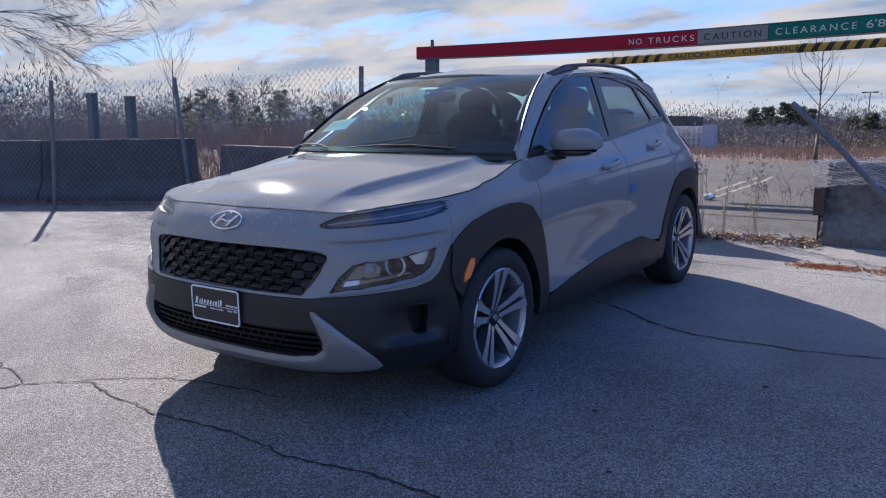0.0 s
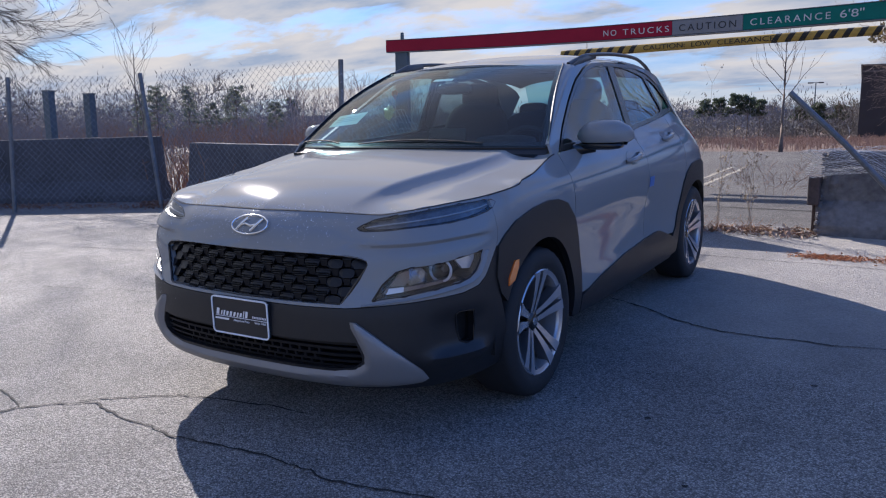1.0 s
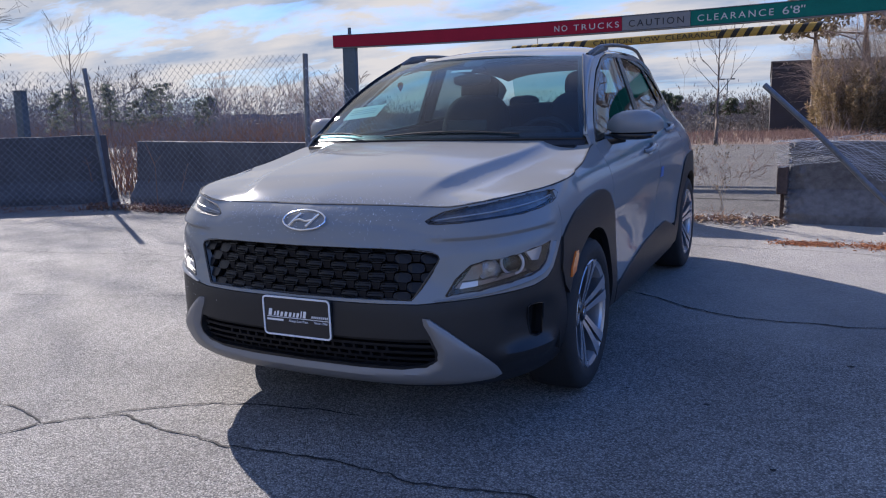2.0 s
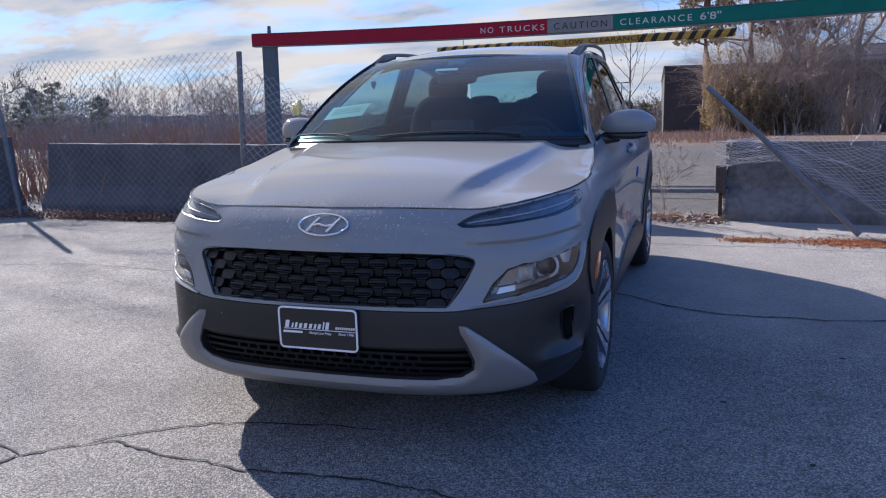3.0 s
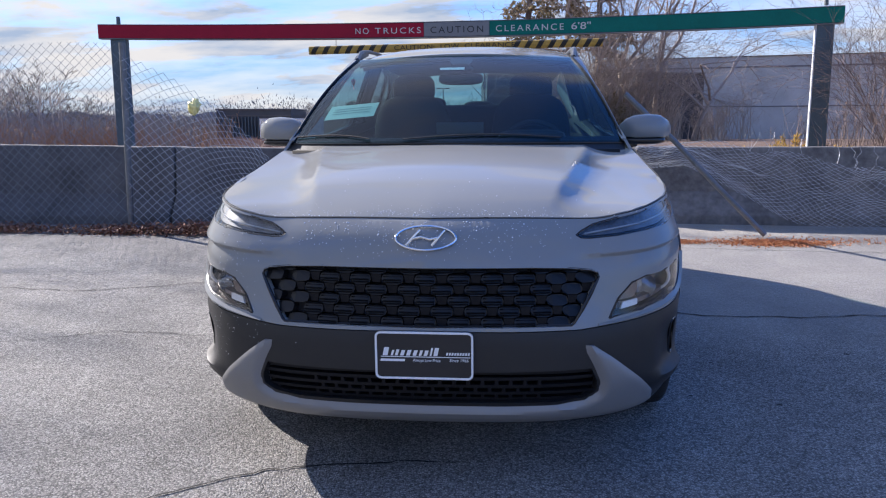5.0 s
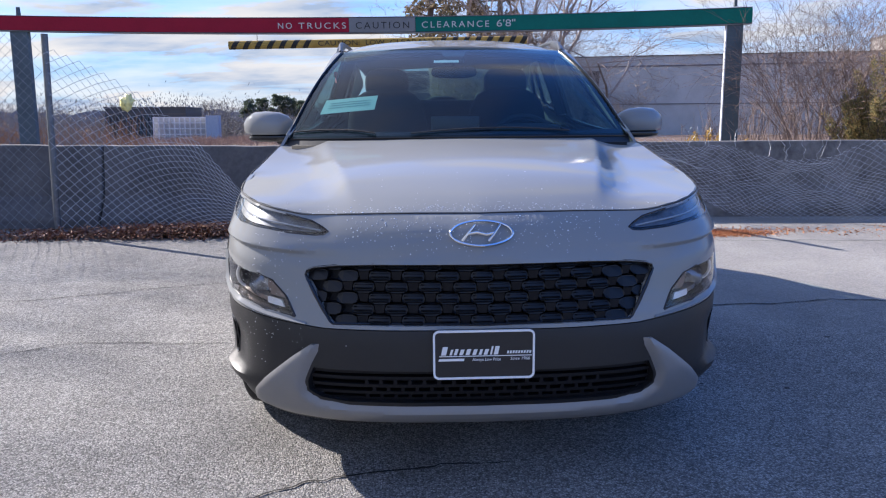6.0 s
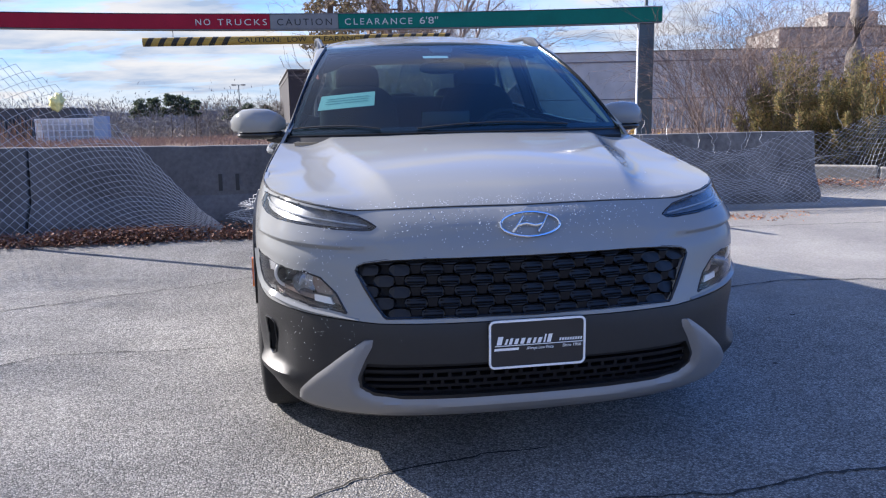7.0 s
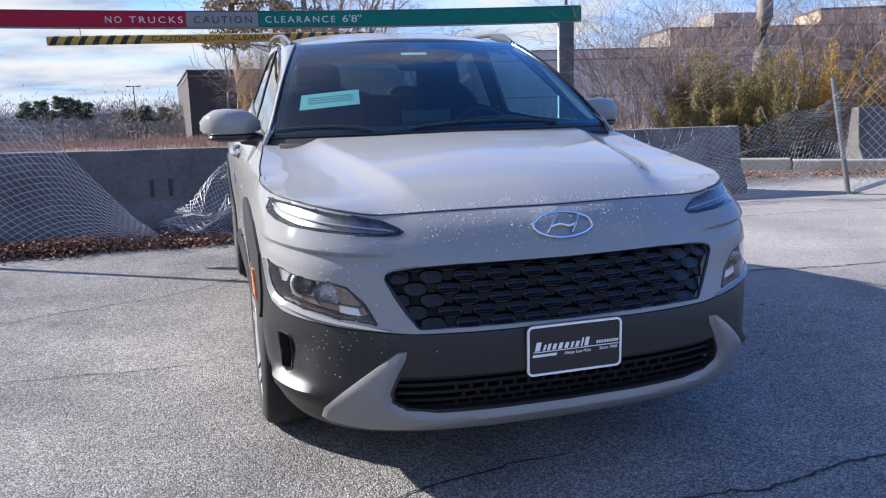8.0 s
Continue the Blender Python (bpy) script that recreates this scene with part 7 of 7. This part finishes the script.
def brush(name, spots, hmin, hmax, mat, label, seed, stems=14, thick=0.012, depth=1, open_view=9.0):
    """Wild winter scrub: many thin stems, too many to count."""
    rng = random.Random(seed)
    bm = bmesh.new()
    for x, y in spots:
        if x < 2 and (x - 0.5) / (y + 3.3) > open_view:
            continue
        g = ground_z(x, y)
        h = rng.uniform(hmin, hmax)
        for k in range(stems):
            a = rng.uniform(0, math.tau)
            lean = rng.uniform(0.05, 0.5)
            d = Vector((math.cos(a) * lean, math.sin(a) * lean, 1)).normalized()
            p = Vector((x + rng.gauss(0, 0.35), y + rng.gauss(0, 0.35), g - 0.02))
            l = h * rng.uniform(0.5, 1.0)
            q = p + d * l * 0.55
            e = q + (d + Vector((rng.gauss(0, 0.25), rng.gauss(0, 0.25), 0))).normalized() * l * 0.45
            rod(p, q, thick, thick * 0.7, 3, bm, False); rod(q, e, thick * 0.7, thick * 0.25, 3, bm, False)
            for j in range(depth * 3):
                s = q.lerp(e, rng.random())
                f = s + Vector((rng.gauss(0, 1), rng.gauss(0, 1), rng.uniform(0.2, 1.5))).normalized() * l * rng.uniform(0.12, 0.3)
                rod(s, f, thick * 0.4, thick * 0.2, 3, bm, False)
    return tagged(link(name, bm, mat, shade=False), label, "scrub", kind="stuff")


def far_woods(name, spots, hmin, hmax, mat, label, seed, per=340):
    """A belt of leafless trees far off: short stems under soft crowns of fine twigs."""
    rng = random.Random(seed)
    bm = bmesh.new()
    for x, y in spots:
        g, h = ground_z(x, y), rng.uniform(hmin, hmax)
        rod((x, y, g - 0.1), (x + rng.gauss(0, 0.1), y, g + h * 0.7), 0.03, 0.012, 4, bm, False)
        for k in range(per):
            v = Vector((rng.gauss(0, 0.34), rng.gauss(0, 0.34), rng.gauss(0, 0.29))) * h
            q = Vector((x, y, g + h * 0.42)) + v
            q.z = max(q.z, g + 0.1)
            d = Vector((v.x + rng.gauss(0, 0.4), v.y + rng.gauss(0, 0.4), abs(v.z) + 0.6 + rng.gauss(0, 0.3))).normalized() * h * rng.uniform(0.05, 0.12)
            w = Vector((rng.gauss(0, 1), rng.gauss(0, 1), rng.gauss(0, 0.3))).normalized() * h * 0.012
            bm.faces.new([bm.verts.new(c) for c in (q - w, q + w, q + d)])
    return tagged(link(name, bm, mat, shade=False), label, "woods", kind="stuff")


rng = random.Random(40)
near_left = [(rng.uniform(-24, -4.5), rng.uniform(10.5, 20)) for _ in range(120)] + [(rng.uniform(-26, -11), rng.uniform(5.5, 12)) for _ in range(70)]
brush("scrub", near_left, 0.6, 1.35, TWIG_GREY, "grey leafless scrub behind the barriers", 41, 16, 0.007, open_view=-0.42)
brush("dry_weeds", [(rng.uniform(-24, -2.0), rng.uniform(11, 22)) for _ in range(170)] + [(rng.uniform(-9, -6.3), rng.uniform(5.2, 7)) for _ in range(16)], 0.55, 1.15, TWIG_RUST, "rust-brown dry weeds behind the barriers", 42, 20, 0.008, open_view=-0.40)
brush("scrub", [(rng.uniform(-60, -12), rng.uniform(24, 50)) for _ in range(230)], 1.0, 2.3, TWIG_GREY, "grey leafless thicket in the distance", 43, 18, 0.014, open_view=-0.46)
brush("dry_weeds", [(rng.uniform(-38, 3), rng.uniform(17.5, 60)) for _ in range(950)], 0.2, 0.5, TWIG_STRAW, "tawny dry grass beyond the car park", 44, 24, 0.008)
far_woods("woods", [(rng.uniform(-70, 8), rng.uniform(84, 118)) for _ in range(420)], 2.6, 4.6, TWIG_HAZE, "distant grey leafless tree line", 45)
far_woods("woods", [(rng.uniform(-110, -50), rng.uniform(20, 80)) for _ in range(300)], 2.8, 5.4, TWIG_HAZE, "distant grey leafless tree line", 46)
brush("scrub", [(rng.uniform(5.3, 15), rng.uniform(8.6, 13)) for _ in range(55)], 0.8, 1.7, TWIG_RED, "tangled leafless scrub behind the barrier", 47, 16, 0.006)
brush("scrub", [(rng.uniform(2.4, 15.0), rng.uniform(46, 54)) for _ in range(60)], 1.6, 3.6, TWIG_TAN, "tan leafless scrub below tall trees", 48, 18, 0.018, 2)

rng = random.Random(49)
for k in range(26):          # slender whips that rise out of the thicket
    far = rng.uniform(26, 36)
    bare_tree(0.8 - (far + 3) * rng.uniform(0.62, 0.88), far, rng.uniform(2.4, 4.0), 0.022, 300 + k, "thin leafless sapling in the thicket", 3, 3, 0.28, (rng.uniform(-0.2, 0.2), 0), 0.55, 0.6, BARK_TAN, 0, 0.006)
slender_tree(-9.3, 5.7, 2.5, 0.026, 51, "slender young leafless tree behind the barrier", 0.64, 11, 0.24, BARK, True)
slender_tree(-0.54, 16.2, 2.55, 0.044, 52, "slender leafless tree at the far edge of the car park", 0.45, 11, 0.28, BARK)
big = bare_tree(8.05, 8.45, 7.0, 0.16, 53, "large grey-barked leafless tree behind bushes", 5, 3, 0.5, (0.05, 0.0), 0.66, 0.3, BARK_PALE, 0, 0.005)
limb = bmesh.new()
grow(limb, Vector((0.06, 0, 2.75)), Vector((0.55, -0.1, 0.9)).normalized(), 1.9, 0.075, 4, random.Random(531), 0, 0.5, 3, 0.25, 0.005)
part("branch", limb, BARK_PALE, big, "", True)
bare_tree(7.0, 50.1, 19.0, 0.24, 54, "tall leafless tree behind the barrier", 6, 3, 0.6, (0.1, 0), 0.25, 0.25, BARK_TAN, 0, 0.0075)
bare_tree(9.6, 52.3, 20.0, 0.22, 55, "tall leafless tree behind the barrier", 6, 3, 0.6, (0.3, 0), 0.25, 0.25, BARK_TAN, 0, 0.0075)
bare_tree(11.7, 49.1, 11.7, 0.17, 56, "leafless tree with spreading limbs", 6, 3, 0.9, (1.0, 0), 0.22, 0.05, BARK_TAN, 0, 0.0075)
bare_tree(4.6, 48.8, 12.5, 0.15, 59, "leafless tree in the thicket behind the barrier", 7, 3, 0.7, (0.2, 0), 0.2, 0.15, BARK_TAN, 0, 0.0075)
overhang = bare_tree(-22.6, 5.4, 8.0, 0.22, 57, "large leafless tree with long overhanging branches", 4, 3, 0.9, (0.2, 0), 0.40, 0.1, None, 0, 0.006)
for k, (p, q, r) in enumerate((((0.2, 0.2, 2.4), (2.0, 2.6, 2.75), 0.055), ((0.2, 0.1, 2.2), (1.75, 2.05, 2.55), 0.05), ((0.2, 0.2, 2.6), (2.1, 3.0, 3.4), 0.05), ((0.2, 0.0, 2.4), (1.5, 1.5, 3.3), 0.05))):
    limb, lr = bmesh.new(), random.Random(570 + k)
    p, q = Vector(p) * 1.44 + Vector((0, 0, 0.9)), Vector(q) * 1.44 + Vector((0, 0, 1.35))
    grow(limb, p, (q - p).normalized(), (q - p).length * 0.62, r * 0.75, 6, lr, 0.02, 0.38, 3, 0.0, 0.0042)
    part("branch", limb, BARK_DARK, overhang, "", True)
for k, (x, y, h) in enumerate(((1.0, 51.2, 19.0), (3.8, 53.4, 20.0), (5.7, 51.8, 18.1))):
    pine(x, y, h, 60 + k, "tall thin pine with sparse brown-green needles", NEEDLES_TAN, 34, 0.17, 0.30, 130, 0.26, 0.05)
for k, (x, y, h) in enumerate(((-79, 74, 6.4), (-72, 78, 5.4), (-91, 72, 6.0), (-19.2, 88, 4.3), (-18.0, 89, 4.6), (-15.9, 88, 4.9), (-14.6, 88, 4.6), (-13.2, 87, 4.2), (-9.6, 90, 3.5), (-7.6, 88, 3.7), (-5.6, 89, 3.5))):
    pine(x, y, h, 70 + k, "dark green pine in the distance", NEEDLES, 34, 0.46, 0.58, 90, 0.16, 0.085)
for k, (x, y, h) in enumerate(((-28.8, 21.6, 2.75), (-29.4, 24.0, 2.85), (-25.0, 23.0, 2.7), (-33.2, 24.0, 2.6), (-27.3, 23.5, 2.0), (-24.0, 24.5, 2.0))):
    pine(x, y, h, 200 + k, "small dark green conifer behind the fence", NEEDLES_DARK, 60, (0.34, 0.16, 0.42, 0.22, 0.36, 0.3)[k], 0.22, 60, 0.06, 0.055)
for k, (x, y, h) in enumerate(((-40, 60, 6), (-46, 66, 5.5), (-50, 82, 5), (-58, 84, 5.5), (-14, 98, 5), (-9, 94, 4.6), (-4.5, 88, 4.8), (-55, 48, 6), (-26, 100, 5))):
    bare_tree(x, y, h, 0.10, 90 + k, "leafless tree in the distance", 5, 3, 0.6, (0, 0), 0.22, 0.2, None, 0, 0.016)
shrub(7.0, 8.3, 1.85, 1.7, 101, "dense olive-green bush behind the barrier", OLIVE, 80, 300, 0.042)
shrub(8.6, 8.0, 1.95, 1.9, 102, "yellow-tipped olive bush behind the barrier", OLIVE_YELLOW, 80, 300, 0.042)
shrub(7.6, 7.6, 1.65, 1.5, 103, "dense olive-green bush behind the barrier", OLIVE, 70, 300, 0.042)
shrub(10.0, 7.1, 1.9, 1.8, 104, "yellow-tipped olive bush behind the barrier", OLIVE_YELLOW, 80, 300, 0.042)
shrub(11.5, 6.5, 1.9, 2.0, 105, "dense olive-green bush behind the barrier", OLIVE, 70, 300, 0.042)
shrub(5.1, 10.6, 0.62, 1.6, 106, "low yellow-green ground cover bush", OLIVE_YELLOW, 40, 70, 0.045)
for k, (x, y, h, w) in enumerate(((2.1, 48.0, 5.2, 3.2), (3.6, 46.9, 3.9, 3.4), (6.1, 48.2, 3.1, 3.9))):
    shrub(x, y, h, w, 130 + k, "tan-leaved scrub bush below tall trees", GOLD_LEAF, 70, 150, 0.16)
bare_shrub(6.25, 9.2, 2.5, 111, "reddish leafless bush with arching stems", 46, 1.6, 3)
bare_shrub(7.4, 9.8, 2.7, 112, "reddish leafless bush with arching stems", 46, 1.6, 3)
bare_shrub(9.6, 8.9, 3.0, 113, "reddish leafless bush with arching stems", 52, 1.6, 3)
bare_shrub(11.6, 7.9, 2.9, 114, "reddish leafless bush with arching stems", 52, 1.6, 3)
for k, (x, y, h) in enumerate(((3.1, 48.2, 6.9), (5.1, 49.9, 9.1), (7.4, 48.6, 9.1), (9.8, 50.3, 6.9))):
    bare_shrub(x, y, h * 0.78, 140 + k, "tall tangled tan leafless bush below trees", 70, 1.6, 3, TWIG_TAN)
bare_shrub(0.62, 7.6, 0.5, 115, "small pale leafless bush in the car park", 12, 1.0, 2, TWIG_STRAW)


def tuft(x, y, h, seed):
    """A dead weed: fine stalks that branch near the top, with seed heads and a scruffy foot."""
    rng = random.Random(seed)
    t = thing("dry_weed", "tall dry straw weed with feathery heads", "weed", Matrix.Translation((x, y, ground_z(x, y))))
    for k in range(5):
        a, l = rng.uniform(0, 6.28), h * rng.uniform(0.45, 1.0)
        pts = [Vector((math.cos(a) * 0.14 * l * s * s + 0.012 * rng.gauss(0, 1), math.sin(a) * 0.10 * l * s * s, l * s)) for s in [i / 7 for i in range(8)]]
        stalk = tube(pts, lambda s: 0.0026 * (1 - 0.6 * s), 4)
        head = bmesh.new()
        for j in range(9):
            q = pts[rng.randint(3, 7)]
            d = Vector((rng.gauss(0, 1), rng.gauss(0, 1), rng.uniform(0.5, 1.6))).normalized() * l * rng.uniform(0.06, 0.16)
            rod(q, q + d, 0.0014, 0.0008, 3, stalk, False)
            leaf_cloud(head, q + d, 0.018, 6, 0.018, rng, 1.4)
        part("stalk", stalk, STRAW, t)
        tagged(part("seed_head", head, STRAW, t), kind="stuff")
    foot = bmesh.new()
    for j in range(70):
        a, l = rng.uniform(0, 6.28), rng.uniform(0.06, 0.22)
        q = Vector((rng.gauss(0, 0.06), rng.gauss(0, 0.05), 0))
        rod(q, q + Vector((math.cos(a) * 0.7, math.sin(a) * 0.7, rng.uniform(0.3, 1))).normalized() * l, 0.0016, 0.0007, 3, foot, False)
    tagged(part("foot", foot, TWIG_RUST, t, "rust-brown dead blades"), kind="stuff")
    return t


for k, (x, y, h) in enumerate(((0.42, 4.66, 1.45), (0.60, 4.75, 1.15), (0.9, 4.72, 0.9))):
    tuft(x, y, h, 120 + k)


# ---- buildings and far things ----
def building(name, label, x0, x1, y0, y1, h, mat, bands=(), parapet=0.25, windows=None, turn=0.0):
    cx, cy = (x0 + x1) / 2, (y0 + y1) / 2
    t = thing(name, label, "building", pose(cx, cy, ground_z(cx, cy) - 0.1, 0, 0, turn))
    w, d = (x1 - x0) / 2, (y1 - y0) / 2
    part("wall", box(-w, w, -d, d, 0, h), mat, t)
    part("roof", box(-w - 0.1, w + 0.1, -d - 0.1, d + 0.1, h, h + parapet), ROOF_DARK, t)
    for z0, z1, m in bands:
        part("band", box(-w - 0.05, w + 0.05, -d - 0.05, d + 0.05, z0, z1), m, t)
    if windows:
        rows, cols, z0, dz, ww, wh = windows
        for r in range(rows):
            for c in range(cols):
                x = -w + (c + 0.5) * 2 * w / cols
                z = z0 + r * dz
                win = part("window", box(x - ww / 2, x + ww / 2, -d - 0.06, -d - 0.01, z, z + wh), WINDOW_DARK, t)
                part("window_sill", box(x - ww / 2 - 0.1, x + ww / 2 + 0.1, -d - 0.14, -d - 0.061, z - 0.12, z), ROOF_DARK, win)
    return t


building("dark_building", "dark brown windowless brick building behind the car park", -3.45, 15.95, 69, 99, 6.2, BRICK_DARK, ((5.7, 5.85, ROOF_DARK),), 0.12, None, 3.6)
building("grey_building", "long grey corrugated industrial building", 11.8, 72.6, 77.9, 107.4, 8.7, WALL_GREY, ((7.6, 7.75, WALL_GREY_DARK), (3.6, 3.7, WALL_GREY_DARK)), 0.10, None, -14)
block = building("office_building", "grey concrete office block with a rooftop plant room", 77.8, 115.6, 114.5, 130.7, 15.8, OFFICE_GREY, ((5.4, 6.8, ROOF_DARK), (10.0, 11.4, ROOF_DARK)), 0.35, (3, 12, 1.6, 4.6, 2.3, 2.0), -12)
part("plant_room", box(-9.4, -1.1, -4, 5.4, 16.15, 18.9), OFFICE_GREY, block)
building("office_building", "tan office block with flat roof in the distance", 113.5, 128.4, 119.9, 133.4, 19.9, OFFICE_TAN, ((16.8, 18.0, OFFICE_GREY),), 0.4, (4, 6, 1.9, 4.0, 1.9, 1.9), -20)
building("office_building", "grey office block with ribbon windows in the distance", 125.7, 151.3, 114.5, 130.7, 17.6, OFFICE_GREY, ((4.7, 6.2, WINDOW_DARK), (9.2, 10.7, WINDOW_DARK), (13.6, 15.1, WINDOW_DARK)), 0.35, None, -24)
slatted = building("office_building", "low dark glass office block with upright fins in the distance", -32.4, -24.1, 80, 86, 3.4, OFFICE_DARK, ((2.75, 2.9, ROOF_DARK),), 0.16)
for k in range(14):
    x = -4.1 + 0.36 * k
    part("fin", box(x - 0.05, x + 0.05, -3.30, -3.06, 0.3, 2.7), STEEL_BLUE, slatted)
shed = thing("white_structure", "low white framed parking structure in the distance", "building", pose(-22.1, 74, ground_z(-22, 74) - 0.1))
part("back_wall", box(-3.5, 2.6, 0.3, 0.6, 0, 2.25), WALL_GREY, shed)
for k in range(11):
    part("column", box(-3.45 + 0.5 * k - 0.05, -3.45 + 0.5 * k + 0.05, -0.05, 0.1, 0, 2.3), WHITE_OLD, shed)
for z in (0.05, 0.60, 1.15, 1.70, 2.22):
    part("rail", box(-3.5, 1.6, -0.09, -0.055, z, z + 0.10), WHITE_OLD, shed)
part("stair_tower", box(1.7, 2.9, -0.4, 0.6, 0, 2.45), WALL_PALE_BLUE, shed)


def lamp_post(x, y, top, label):
    g = ground_z(x, y)
    t = thing("street_lamp", label, "street lamp", Matrix.Translation((x, y, g)))
    part("pole", rod((0, 0, -0.05), (0, 0, top - g), 0.09, 0.06, 8), STEEL_BLUE, t)
    part("arm", box(-0.55, 0.55, -0.04, 0.04, top - g - 0.06, top - g + 0.02), STEEL_BLUE, t)
    for s in (-1, 1):
        part("lamp_head", box(s * 0.62 - 0.28, s * 0.62 + 0.28, -0.16, 0.16, top - g - 0.10, top - g + 0.05, 0.02), ROOF_DARK, t)
    return t


lamp_post(-9.96, 105.4, 5.9, "tall twin-headed car park lamp in the distance")

# far wooded ridge all round
rng = random.Random(77)
ridge = bmesh.new()
n = 720
lo, hi, bk = [], [], []
for k in range(n):
    a = k * math.tau / n
    R = 300 + 25 * math.sin(3 * a)
    h = 4.2 + 2.2 * noise.noise((math.cos(a) * 4, math.sin(a) * 4, 0)) + 1.3 * noise.noise((math.cos(a) * 30, math.sin(a) * 30, 3)) + 1.0 * rng.random()
    x, y = R * math.sin(a), R * math.cos(a)
    lo.append(ridge.verts.new((x, y, -1))); hi.append(ridge.verts.new((x * 1.02, y * 1.02, h))); bk.append(ridge.verts.new((x * 1.2, y * 1.2, -1)))
for k in range(n):
    j = (k + 1) % n
    ridge.faces.new((lo[k], lo[j], hi[j], hi[k])); ridge.faces.new((hi[k], hi[j], bk[j], bk[k]))
tagged(link("backdrop", ridge, RIDGE, shade=False), "far low wooded ridge on the horizon", "woods", kind="structure")
